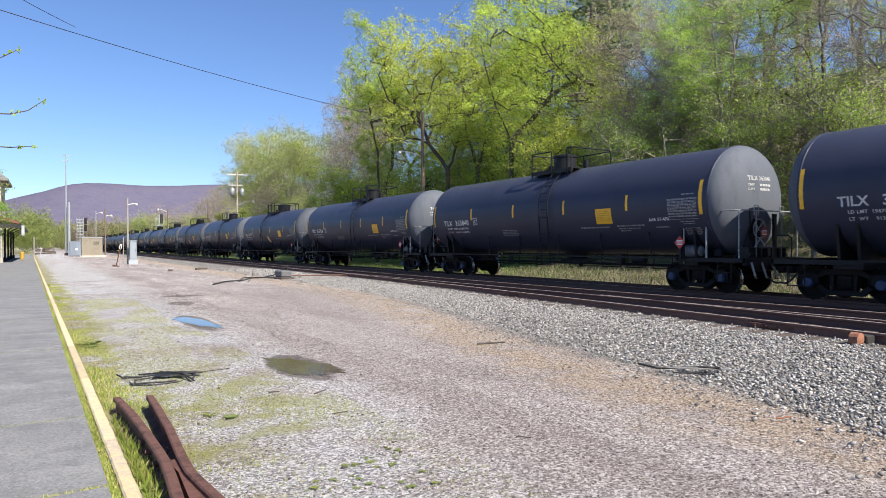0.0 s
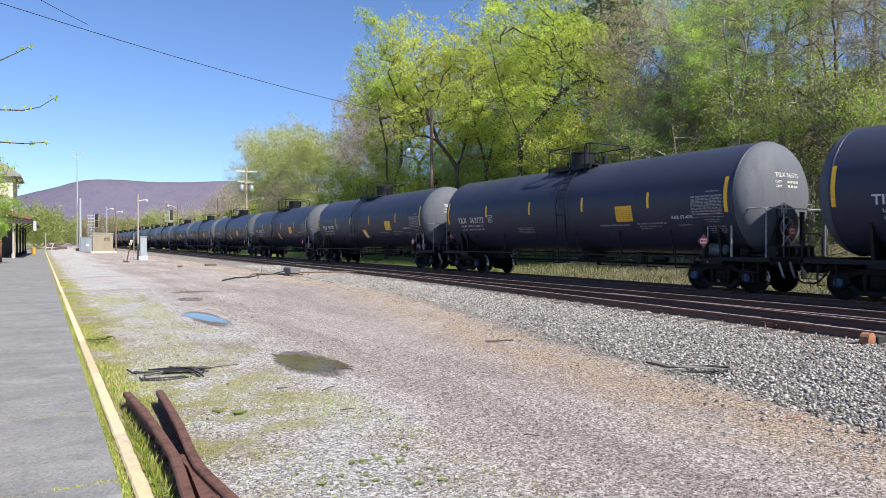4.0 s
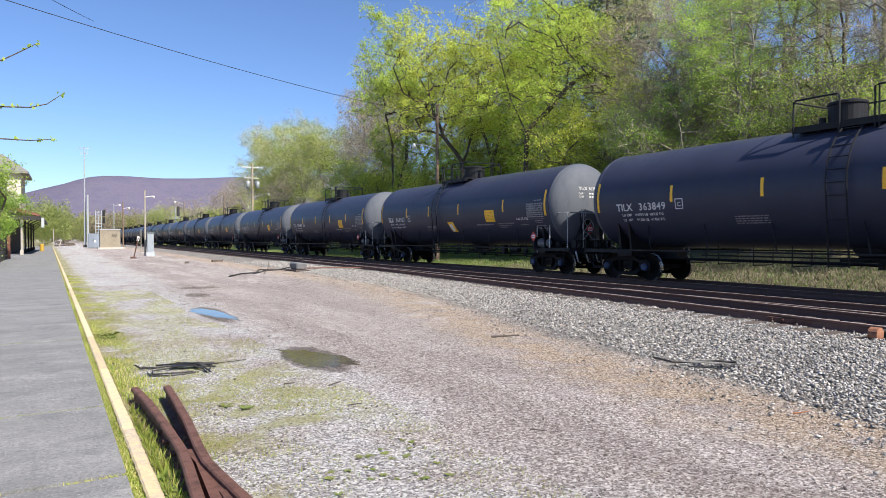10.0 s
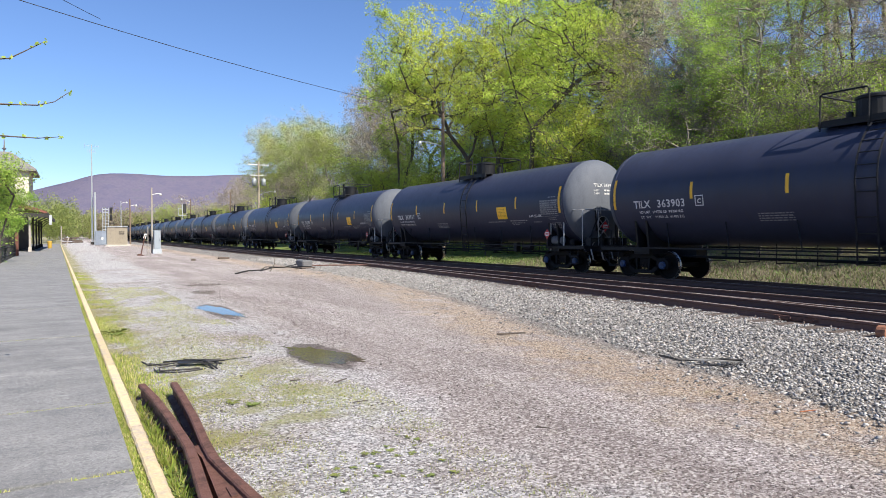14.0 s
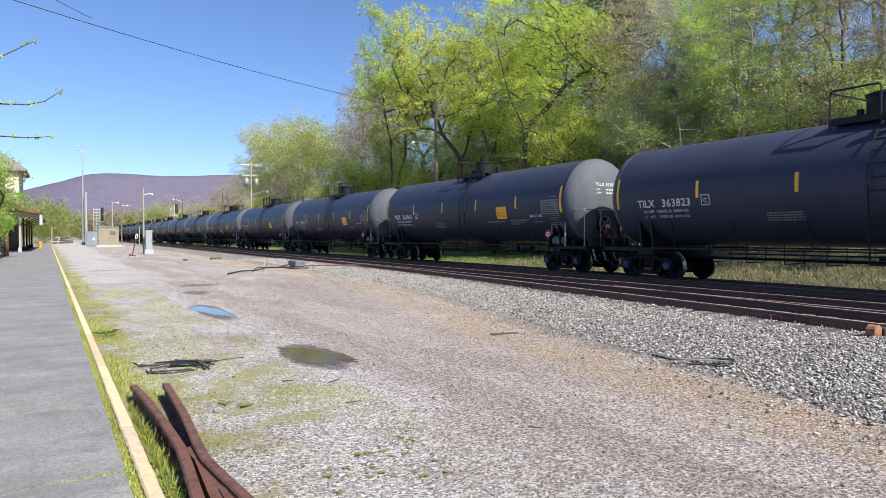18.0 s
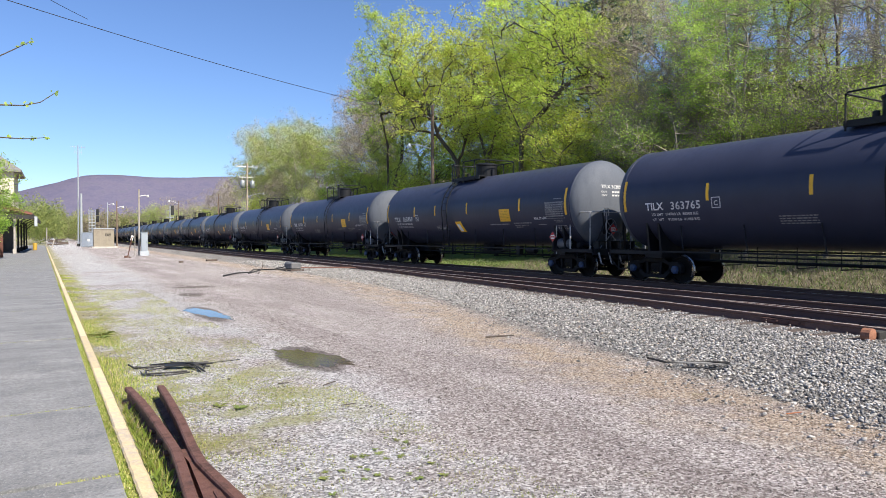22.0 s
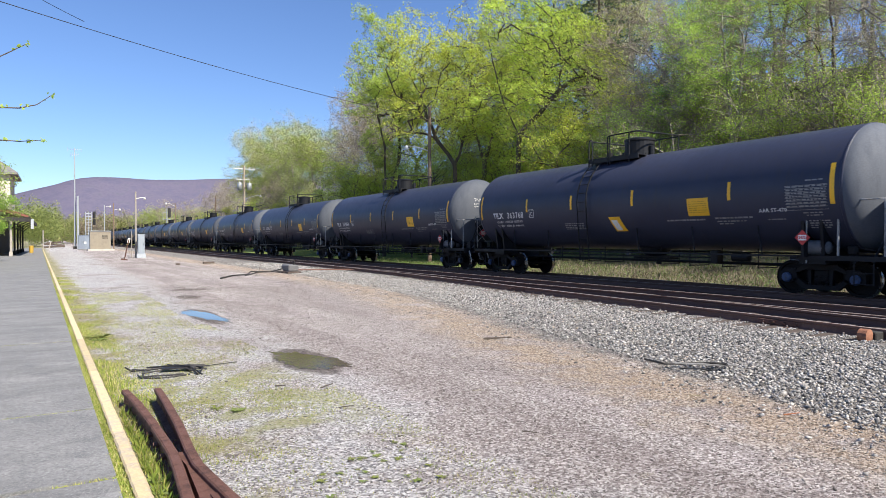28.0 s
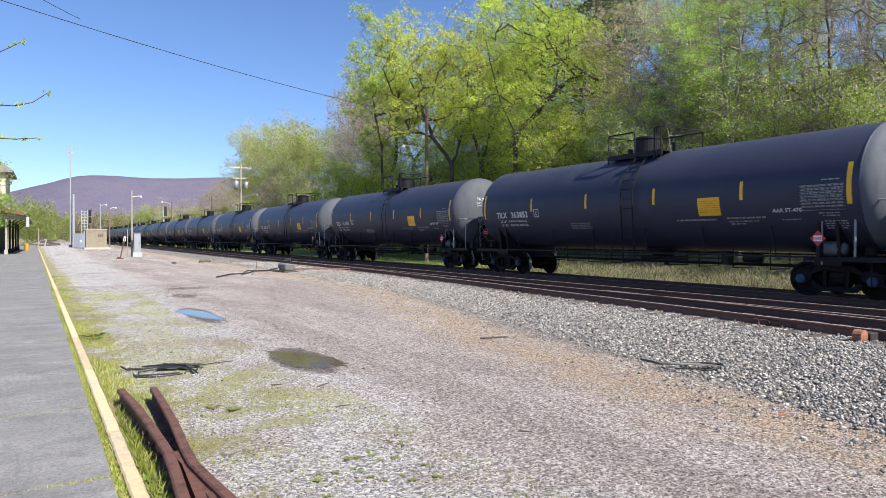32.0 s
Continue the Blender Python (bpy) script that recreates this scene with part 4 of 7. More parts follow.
    lathe(b, [(-4.8, 0.02), (-4.76, 0.13), (-4.24, 0.13), (-4.2, 0.02)], "y", 14, Matrix.Translation((-0.85, 0, 0.95)))
    box(b, -0.95, -0.7, -3.75, -3.5, 0.74, 1.15, None, 0.03)
    tube(b, [(-0.4, -3.3, 0.9), (-0.4, 4.5, 0.9)], 0.025, 5)
    part("brake_cylinder", b, M_FRAME, car)
    for sy in (-1, 1):
        build_end(car, sy, sy < 0)
        build_truck(car, 7.18 if sy > 0 else -6.92, sy)
    side = Matrix.Translation((-1.64, -6.78, 1.52)) @ pose(0, 0, 0, 0, 0, 90)
    placard(car, side)
    b = B()
    box(b, -1.63, -1.45, -6.82, -6.74, 1.02, 1.50)
    part("placard_bracket", b, M_FRAME, car)
    placard(car, Matrix.Translation((-0.35, -8.72, 1.80)) @ Matrix.Rotation(math.pi, 4, "Z"))
    return car


SHIFT = {"363859": -0.42, "363893": -0.24, "363927": -0.1}     # cars whose middle stripes and notice sit farther along


def number_car(car, number, tilted):
    """The car's own letters on its side and its head."""
    part("reporting_mark", text_mesh("TILX", 0.345, lambda x, y: on_tank(-6.67 + x, -0.43 + y), 1.0), M_LETTER, car, "white stencilled reporting mark")
    part("car_number", text_mesh(number, 0.345, lambda x, y: on_tank(-5.46 + x, -0.43 + y), 1.1), M_LETTER, car, "white stencilled car number")

    def head(x, y):
        # on the dished near head
        px, pz = x - 0.12, y + 0.55
        rr = min(math.hypot(px, pz) / TR, 0.99)
        return Vector((px, -(NEAR + 0.74 * math.sqrt(1 - rr * rr)) - 0.006, TZ + pz))

    part("head_number", text_mesh("TILX " + number, 0.18, head, 1.08), M_LETTER_HEAD, car, "white stencilled car number on the head")
    b = B()
    rnd = random.Random(5)
    for v in (-0.17, -0.30):
        tiny(part("head_writing", text_mesh("CAPY", 0.10, lambda x, y, v=v: head(x - 0.42, y + v), 1.05), M_LETTER_HEAD, car))
        u = -0.06
        while u < 0.40:
            w = rnd.uniform(0.05, 0.12)
            b.faces.new([b.verts.new(head(*p)) for p in ((u, v), (u + w, v), (u + w, v + 0.065), (u, v + 0.065))])
            u += w + 0.035
    tiny(part("head_writing", b, M_LETTER_HEAD, car))
    d = SHIFT.get(number, 0.0)
    for u in ((-2.0 + d, 1.0 + d) if tilted else (-1.55, 1.55)):
        part("reflector", skin_patch(u - 0.05, u + 0.05, -0.36 + UP, 0.16 + UP), M_YELLOW, car, "yellow reflective stripe")
    if tilted:
        p = part("tilted_notice", skin_patch(0.02 + d, 0.54 + d, -1.27 + UP, -0.70 + UP, skew=-0.18), M_YELLOW, car, "slanted yellow and white notice")
        part("notice_paper", skin_patch(0.08 + d, 0.34 + d, -1.22 + UP, -0.82 + UP, TR + 0.008, skew=-0.13), M_WHITE, p)


NUMBERS = ["363811", "363865", "363840", "363760", "363778", "363772", "363787", "363925", "363893", "363849", "363927", "363887", "363903", "363917", "363953", "363823", "363813", "363826", "363765", "363859", "363894", "363821", "363763", "363768", "363886", "363902", "363852", "363890", "363818", "363845", "363830", "363871", "363804", "363896", "363779", "363815", "363833", "363868", "363909", "363842", "363857", "363874"]
TILTED = {4, 6, 7, 8, 10, 19, 22, 23}
TRAIN = []


def build_train():
    first = {"a": build_car("a"), "b": build_car("b")}
    used = set()
    for i, num in enumerate(NUMBERS):
        k = i - 2
        m = pose(TRACK_X, CAR_Y0 + CAR_L * k, RAIL_Z)
        sort = "b" if i in TILTED else "a"
        car = copy_thing(first[sort], m) if sort in used else first[sort]
        used.add(sort)
        car.matrix_basis = m
        TRAIN.append((car, k))
    for (car, k), num in zip(TRAIN, NUMBERS):
        number_car(car, num, TRAIN.index((car, k)) in TILTED)


build_train()


def motions():
    """The train rolls past at an even speed, its wheels turning."""
    lead = [o for o in TRAIN[0][0].children_recursive if o.name.startswith("wheelset")]
    turning = {ws: rows for ws, rows in WHEELS}
    for ws in lead:
        walk(ws, turning[ws])
    for car, k in TRAIN[1:]:
        for a, b in zip(lead, [o for o in car.children_recursive if o.name.startswith("wheelset")]):
            b.rotation_mode = "QUATERNION"
            b.animation_data_create()
            b.animation_data.action = a.animation_data.action
            b.animation_data.action_slot = a.animation_data.action_slot
    for car, k in TRAIN:
        walk(car, [(t, pose(TRACK_X, CAR_Y0 + CAR_L * k - CAR_V * t, RAIL_Z)) for t in (0.0, 8.0, 16.0, 24.0, 32.0)])

# ---------------- trees ----------------
def leaf_mesh(centres, size, seed, flat=0.35):
    """Many small leaves, each a bent pair of triangles, round the given centres."""
    rng = np.random.default_rng(seed)
    c = np.asarray(centres, dtype=np.float64)
    n = len(c)
    # leaves turn their faces up and towards the light, loosely
    nn = rng.normal(size=(n, 3)) * 0.62 + np.array([0.10, -0.42, 0.80]) * (1.0 - 0.3 * flat)
    nn /= np.linalg.norm(nn, axis=1)[:, None]
    a = rng.normal(size=(n, 3))
    a -= nn * (a * nn).sum(1)[:, None]
    a /= np.linalg.norm(a, axis=1)[:, None]
    b = np.cross(nn, a)
    s = size * rng.uniform(0.6, 1.35, n)[:, None]
    v = np.stack([c - a * s, c + b * s * 0.55 + nn * s * 0.18, c + a * s, c - b * s * 0.55 + nn * s * 0.18], 1).reshape(-1, 3)
    me = bpy.data.meshes.new("leaves")
    me.vertices.add(4 * n)
    me.vertices.foreach_set("co", v.ravel())
    me.loops.add(4 * n)
    me.loops.foreach_set("vertex_index", np.arange(4 * n))
    me.polygons.add(n)
    me.polygons.foreach_set("loop_start", np.arange(0, 4 * n, 4))
    me.update(calc_edges=True)
    return me


def twig_mesh(roots, ways, length, width, seed):
    """Many thin bare twigs, each a narrow tapering blade."""
    rng = np.random.default_rng(seed)
    n = len(roots)
    d = np.asarray(ways) + rng.normal(size=(n, 3)) * 0.55
    d /= np.linalg.norm(d, axis=1)[:, None]
    s = np.cross(d, rng.normal(size=(n, 3)))
    s /= np.linalg.norm(s, axis=1)[:, None]
    ln = (length * rng.uniform(0.5, 1.4, n))[:, None]
    r = np.asarray(roots)
    mid = r + d * ln * 0.5 + rng.normal(size=(n, 3)) * ln * 0.07
    v = np.stack([r - s * width, mid - s * width * 0.7, r + d * ln, mid + s * width * 0.7, r + s * width], 1).reshape(-1, 3)
    me = bpy.data.meshes.new("twigs")
    me.vertices.add(5 * n)
    me.vertices.foreach_set("co", v.ravel())
    me.loops.add(5 * n)
    me.loops.foreach_set("vertex_index", np.arange(5 * n))
    me.polygons.add(n)
    me.polygons.foreach_set("loop_start", np.arange(0, 5 * n, 5))
    me.update(calc_edges=True)
    return me


class Grow:
    """A tree grown towards leaf clumps: limbs reach from the trunk into the lobes of its crown and thicken with what they carry."""

    def __init__(self, seed, trunks, centre, radii, lobes, clumps, tip=0.011, lobe=0.42, reach=0.9):
        rng = np.random.default_rng(seed)
        pos, par = [], []
        for tr in trunks:
            last = -1
            if pos:
                last = int(np.argmin(np.linalg.norm(np.array(pos) - np.array(tr[0]), axis=1)))
            p0 = np.array(tr[0], float)
            if last < 0:
                pos.append(p0)
                par.append(-1)
                last = 0
            for q in tr[1:]:
                q = np.array(q, float)
                k = max(2, int(np.linalg.norm(q - p0) / 0.8))
                for i in range(1, k + 1):
                    pos.append(p0 + (q - p0) * i / k + rng.normal(size=3) * 0.05)
                    par.append(last)
                    last = len(pos) - 1
                p0 = q
        base = len(pos)
        c, rad = np.array(centre, float), np.array(radii, float)
        # uneven lobes over the crown, and clumps within each lobe
        u = rng.normal(size=(lobes, 3))
        u /= np.linalg.norm(u, axis=1)[:, None]
        lc = c + u * rad * rng.uniform(0.35, 0.86, lobes)[:, None]
        lr = rad.mean() * lobe * rng.uniform(0.6, 1.25, lobes)
        k = rng.integers(0, lobes, clumps)
        w = rng.normal(size=(clumps, 3))
        w /= np.linalg.norm(w, axis=1)[:, None]
        t = lc[k] + w * (lr[k] * rng.uniform(0.25, 1.0, clumps) ** 0.6)[:, None] * np.array([1.0, 1.0, 0.72])
        t = t[t[:, 2] > 0.35]
        order = np.argsort(np.linalg.norm(t - np.array(pos[base - 1]), axis=1) + rng.normal(0, 0.4, len(t)))
        t = t[order]
        P = np.zeros((base + len(t) * 9, 3))
        P[:base] = pos
        n = base
        tips, ways = [], []
        lo = min(2, base - 1)
        for q in t:
            d = np.linalg.norm(P[lo:n] - q, axis=1) + 0.7 * np.maximum(P[lo:n, 2] - q[2] + 0.3, 0)
            i = int(np.argmin(d)) + lo
            p = P[i].copy()
            ln = np.linalg.norm(q - p)
            m = int(min(8, max(1, round(ln / reach))))
            bend = rng.normal(size=3) * 0.10 * ln + np.array([0, 0, -0.08 * ln])
            last = i
            for a in range(1, m + 1):
                f = a / m
                P[n] = p + (q - p) * f + bend * 4 * f * (1 - f) * 0.6 + (rng.normal(size=3) * 0.05 if a < m else 0)
                par.append(last)
                last = n
                n += 1
            tips.append(q)
            ways.append((P[last] - P[par[last]]))
        P = P[:n]
        par = np.array(par)
        wt = np.zeros(n)
        kids = np.zeros(n, int)
        for i in range(n - 1, 0, -1):
            if kids[i] == 0:
                wt[i] += 1
            wt[par[i]] += wt[i]
            kids[par[i]] += 1
        r = tip * np.maximum(wt, 1) ** 0.47
        self.tips, self.ways = np.array(tips), np.array(ways)
        self.root = r[0]
        v, f = [], []
        a = np.arange(1, n)
        for sides, pick in ((3, wt[a] < 8), (7, wt[a] >= 8)):
            e = a[pick]
            d = P[e] - P[par[e]]
            ln = np.linalg.norm(d, axis=1)[:, None] + 1e-6
            d = d / ln
            s = np.cross(d, np.where(np.abs(d[:, 2:3]) < 0.9, np.array([[0, 0, 1.0]]), np.array([[1.0, 0, 0]])))
            s /= np.linalg.norm(s, axis=1)[:, None]
            b = np.cross(d, s)
            r0 = np.minimum(r[par[e]], r[e] * 1.3)[:, None]
            r1 = r[e][:, None]
            off = sum(len(q) for q in v)
            rings = []
            for q0, rr in ((P[par[e]] - d * r0 * 0.5, r0), (P[e] + d * r1 * 0.35, r1)):
                for j in range(sides):
                    g = 2 * math.pi * j / sides
                    rings.append(q0 + (s * math.cos(g) + b * math.sin(g)) * rr)
            v.append(np.stack(rings, 1).reshape(-1, 3))
            o = off + np.arange(len(e))[:, None] * 2 * sides
            for j in range(sides):
                f.append(np.concatenate([o + j, o + (j + 1) % sides, o + sides + (j + 1) % sides, o + sides + j], 1))
        v = np.concatenate(v)
        f = np.concatenate(f)
        me = bpy.data.meshes.new("limbs")
        me.vertices.add(len(v))
        me.vertices.foreach_set("co", v.ravel())
        me.loops.add(f.size)
        me.loops.foreach_set("vertex_index", f.ravel())
        me.polygons.add(len(f))
        me.polygons.foreach_set("loop_start", np.arange(0, f.size, 4))
        me.update(calc_edges=True)
        self.limbs = me

    def leaves(self, count, size, puff, seed):
        rng = np.random.default_rng(seed)
        share = rng.gamma(1.6, 1.0, len(self.tips))
        i = rng.choice(len(self.tips), count, p=share / share.sum())
        w = rng.normal(size=(count, 3)) * puff
        w[:, 2] *= 0.6
        return leaf_mesh(self.tips[i] + w, size, seed)

    def twigs(self, count, length, width, seed):
        rng = np.random.default_rng(seed)
        i = rng.integers(0, len(self.tips), count)
        return twig_mesh(self.tips[i] - self.ways[i] * rng.random((count, 1)) * 0.6, self.ways[i] / (np.linalg.norm(self.ways[i], axis=1)[:, None] + 1e-6), length, width, seed)


def make_tree(name, label, leafmat, bark, seed, trunks, centre, radii, lobes, clumps, count, size, puff, tip=0.011, twigs=0, twig_len=0.6, lobe=0.42):
    g = Grow(seed, trunks, centre, radii, lobes, clumps, tip, lobe)
    t = thing(name, label, "tree")
    part("trunk", smooth(g.limbs), bark, t, "branching trunk and limbs")
    if twigs:
        tagged(part("twig_spray", g.twigs(twigs, twig_len, 0.011, seed), M_TWIG, t), kind="stuff")
    if count:
        part("crown", g.leaves(count, size, puff, seed), leafmat, t)
    return t


def plant(src, x, y, turn=0.0, size=1.0, first=False, sink=0.1, tall=1.0):
    m = pose(x, y, lift(x, y) - sink, 0, 0, turn)
    s = Vector((size, size, size * tall))
    ob = src if first else copy_thing(src, m)
    ob.matrix_basis = m @ Matrix.Diagonal((*s, 1))
    return ob


SPRING = "tall maple in fresh yellow-green spring leaf at the wood's edge"
# the three big maples, each with its own forks
t_big = make_tree("tree", SPRING, L_SPRING, M_BARK, 11, (((0, 0, -0.5), (0.1, 0, 4), (0, 0, 9.3)), ((0, 0, 9.3), (-1.0, 1.0, 12.5), (-1.6, 1.8, 16.5), (-1.2, 1.8, 20)), ((0, 0, 9.3), (1.4, -1.0, 11.2), (2.2, -1.9, 12.6), (2.7, -2.4, 16.5), (2.2, -2.0, 19.5)), ((2.2, -1.9, 12.6), (4.4, -3.8, 14.2))),
                  (0.6, -0.6, 15.2), (7.2, 7.2, 7.4), 26, 1000, 21000, 0.08, 0.23, lobe=0.36)
t_big2 = make_tree("tree", SPRING, L_SPRING, M_BARK, 23, (((0, 0, -0.5), (0.3, -0.2, 4), (0.3, -0.3, 7.2)), ((0.3, -0.3, 7.2), (-0.8, 1.2, 9.5), (-1.8, 2.2, 13), (-1.7, 2.4, 18)), ((0.3, -0.3, 7.2), (1.0, -1.2, 10.5), (1.2, -1.6, 15), (1.0, -1.2, 19)), ((-0.8, 1.2, 9.5), (-3.0, 2.6, 10.6))),
                   (-0.8, 1.2, 14.4), (7.4, 7.4, 8.2), 28, 1000, 22000, 0.084, 0.24, lobe=0.36)
t_big3 = make_tree("tree", SPRING, L_SPRING, M_BARK, 29, (((0, 0, -0.5), (-0.2, 0.2, 3.5), (0, 0, 7.6)), ((0, 0, 7.6), (0.9, -0.6, 11), (1.6, -1.4, 15)), ((0, 0, 7.6), (-0.8, 0.4, 10.5), (-1.0, 1.2, 16))),
                   (0, 0, 13.6), (6.0, 6.0, 7.4), 22, 800, 20000, 0.082, 0.25, lobe=0.36)
t_mid = make_tree("tree", "bushy young maple in yellow-green leaf under the tall trees", L_SPRING, M_BARK, 31, (((0, 0, -0.4), (0.1, 0.1, 3), (0.0, 0.3, 6.5)), ((0.1, 0.1, 3), (-1.2, -0.5, 6.0)), ((0.1, 0.1, 3), (1.3, -0.4, 6.2))),
                  (0, 0, 6.6), (3.6, 3.6, 5.2), 18, 380, 7800, 0.07, 0.27, 0.010)
t_green = make_tree("tree", "slender tree with fresh green leaves on the hillside", L_GREEN, M_BARKGREY, 37, (((0, 0, -0.5), (0.2, 0, 4), (0.1, 0.2, 8)), ((0.1, 0.2, 8), (-0.7, 0.6, 12), (-0.6, 0.6, 16)), ((0.2, 0, 4), (1.0, -0.4, 8.5), (1.4, -0.6, 13))),
                    (0.2, 0, 11.0), (4.4, 4.4, 7.0), 22, 650, 24000, 0.044, 0.22, 0.009, 700)
t_green2 = make_tree("tree", "leaning tree with fresh green leaves on the hillside", L_GREEN, M_BARK, 41, (((0, 0, -0.5), (-0.3, 0.3, 3), (-0.9, 0.7, 6)), ((-0.9, 0.7, 6), (-2.2, 1.2, 9.5), (-2.6, 1.4, 13)), ((-0.3, 0.3, 3), (0.6, -0.4, 7), (0.8, -0.8, 12))),
                     (-0.6, 0.4, 9.4), (4.4, 4.4, 6.2), 18, 560, 18000, 0.044, 0.22, 0.010, 700)
t_shade = make_tree("tree", "tree with darker green leaves on the hillside", L_DEEP, M_BARKGREY, 43, (((0, 0, -0.5), (0.1, 0.1, 4), (0, 0, 9)), ((0.1, 0.1, 4), (0.9, -0.7, 8)), ((0, 0, 9), (-0.6, 0.2, 14))),
                    (0, 0, 10.0), (4.0, 4.0, 6.6), 18, 520, 16000, 0.045, 0.22, 0.009, 800)
t_pale = make_tree("tree", "tree in thin pale olive spring leaf", L_PALE, M_BARKPALE, 53, (((0, 0, -0.5), (0.1, 0.1, 5)), ((0.1, 0.1, 5), (-1.4, 0.8, 10), (-1.8, 1.0, 15)), ((0.1, 0.1, 5), (1.2, -0.7, 10), (1.6, -0.8, 15))),
                   (0, 0, 11.0), (6.0, 6.0, 7.4), 30, 800, 24000, 0.075, 0.45, 0.009, 4000, 0.9)
t_bare = make_tree("tree", "nearly bare tree with grey-brown twigs and buds", L_BUD, M_BARKGREY, 61, (((0, 0, -0.5), (0.2, 0, 5)), ((0.2, 0, 5), (-1.0, 0.9, 10), (-1.6, 1.2, 16)), ((0.2, 0, 5), (1.4, -0.4, 10), (1.6, -0.8, 16.5)), ((0.2, 0, 5), (0.3, -1.5, 9))),
                   (0, 0, 11.5), (5.2, 5.2, 7.6), 26, 900, 6000, 0.05, 0.4, 0.009, 8000, 0.85)

plant(t_big, 30.0, 39.5, 0, 1.0, True)
plant(t_big2, 31.0, 51.0, 0, 1.05, True, tall=1.1)
plant(t_big3, 32.0, 47.0, 0, 1.02, True)
t_edge = make_tree("tree", "tall narrow maple with deep green leaves at the wood's edge", L_GREEN, M_BARK, 47, (((0, 0, -0.5), (0.2, 0, 4), (0.1, 0.1, 9)), ((0.1, 0.1, 9), (-0.8, 0.8, 14), (-0.9, 1.0, 17.5)), ((0.2, 0, 4), (1.2, -0.8, 8), (1.5, -1.1, 15))),
                   (0, 0, 13.2), (4.9, 4.9, 10.8), 44, 1000, 26000, 0.085, 0.26, lobe=0.27)
plant(t_edge, 28.8, 60.3, 0, 1.02, True, tall=1.22)
for src, x, y, a, s in ((t_big2, 35.0, 64.0, 200, 1.0), (t_big3, 38.0, 46.0, 250, 1.1)):
    plant(src, x, y, a, s, tall=1.12)
# young maples that fill the edge of the wood below the tall crowns
rm = random.Random(5)
plant(t_mid, 33.0, 37.5, 0, 1.0, True)
for i in range(8):
    plant(t_mid, 33.2 + rm.uniform(-0.9, 1.2), 42.0 + 4.8 * i + rm.uniform(-1, 1), rm.uniform(0, 360), rm.uniform(0.85, 1.15))
for x, y, s in ((28.6, 66.5, 1.2), (29.4, 72.5, 1.2), (28.6, 54.0, 0.9), (30.0, 35.0, 1.1), (31.5, 32.0, 1.15), (35.5, 36.5, 1.35), (33.0, 57.0, 1.2)):
    plant(t_mid, x, y, rm.uniform(0, 360), s)
# hillside above the train
plant(t_green, 31.5, 22.5, 40, 1.0, True)
plant(t_green2, 34.5, 19.0, 250, 1.0, True)
plant(t_shade, 33.0, 26.0, 0, 1.0, True)
plant(t_bare, 35.0, 31.0, 0, 0.95, True)
plant(t_pale, 33.5, 92.0, 60, 1.15, True)
for src, x, y, a, s in (
        (t_bare, 32.5, 34.0, 140, 0.62), (t_green2, 30.2, 33.0, 120, 0.8), (t_bare, 31.0, 28.5, 50, 0.6),
        (t_green, 39.0, 24.5, 200, 1.05), (t_bare, 33.5, 14.5, 300, 0.9), (t_green, 41.0, 20.0, 100, 1.1),
        (t_shade, 46.0, 33.0, 60, 1.25), (t_pale, 45.0, 46.0, 10, 1.05), 
        (t_shade, 43.0, 24.5, 33, 1.3), (t_green, 47.0, 27.5, 210, 1.35), (t_green2, 53.0, 38.0, 10, 1.2),
        (t_pale, 56.0, 12.0, 190, 1.2), (t_bare, 60.0, 22.0, 20, 1.2), (t_green, 62.0, 34.0, 290, 1.2),
        (t_bare, 36.0, 84.0, 310, 0.85), (t_bare, 34.5, 77.0, 45, 0.95), (t_pale, 41.0, 58.0, 120, 1.0), (t_bare, 45.0, 60.0, 30, 1.1), (t_pale, 42.0, 70.0, 240, 1.0), (t_pale, 52.0, 50.0, 50, 1.1),
        (t_bare, 41.0, 88.0, 40, 1.25), (t_bare, 38.5, 81.0, 220, 1.05), (t_bare, 47.0, 104.0, 280, 1.3),
        (t_pale, 34.0, 104.0, 130, 1.25), (t_pale, 36.0, 118.0, 250, 1.35), (t_pale, 39.0, 134.0, 20, 1.4), (t_pale, 33.0, 126.0, 200, 1.1), (t_green, 37.5, 138.0, 70, 0.75),
        (t_bare, 39.5, 149.0, 190, 0.8), (t_bare, 38.0, 168.0, 20, 0.8), (t_bare, 41.0, 190.0, 100, 0.9), (t_bare, 42.0, 210.0, 240, 0.95), (t_mid, 30.5, 86.0, 30, 0.8), (t_pale, 29.5, 79.0, 20, 0.55), (t_bare, 31.0, 103.0, 300, 0.75),
        (t_pale, 33.0, 172.0, 90, 0.62), (t_pale, 33.0, 196.0, 170, 0.68), (t_bare, 31.0, 183.0, 10, 0.7), (t_pale, 32.0, 220.0, 280, 0.72),
        (t_green2, 30.0, 160.0, 40, 0.6), (t_pale, 31.0, 250.0, 60, 0.85), (t_pale, 29.0, 285.0, 150, 0.85), (t_bare, 28.0, 320.0, 30, 0.9),
        (t_pale, 27.0, 350.0, 70, 0.85), (t_bare, 34.0, 240.0, 20, 0.9), (t_pale, 38.0, 300.0, 100, 1.0)):
    plant(src, x, y, a, s)

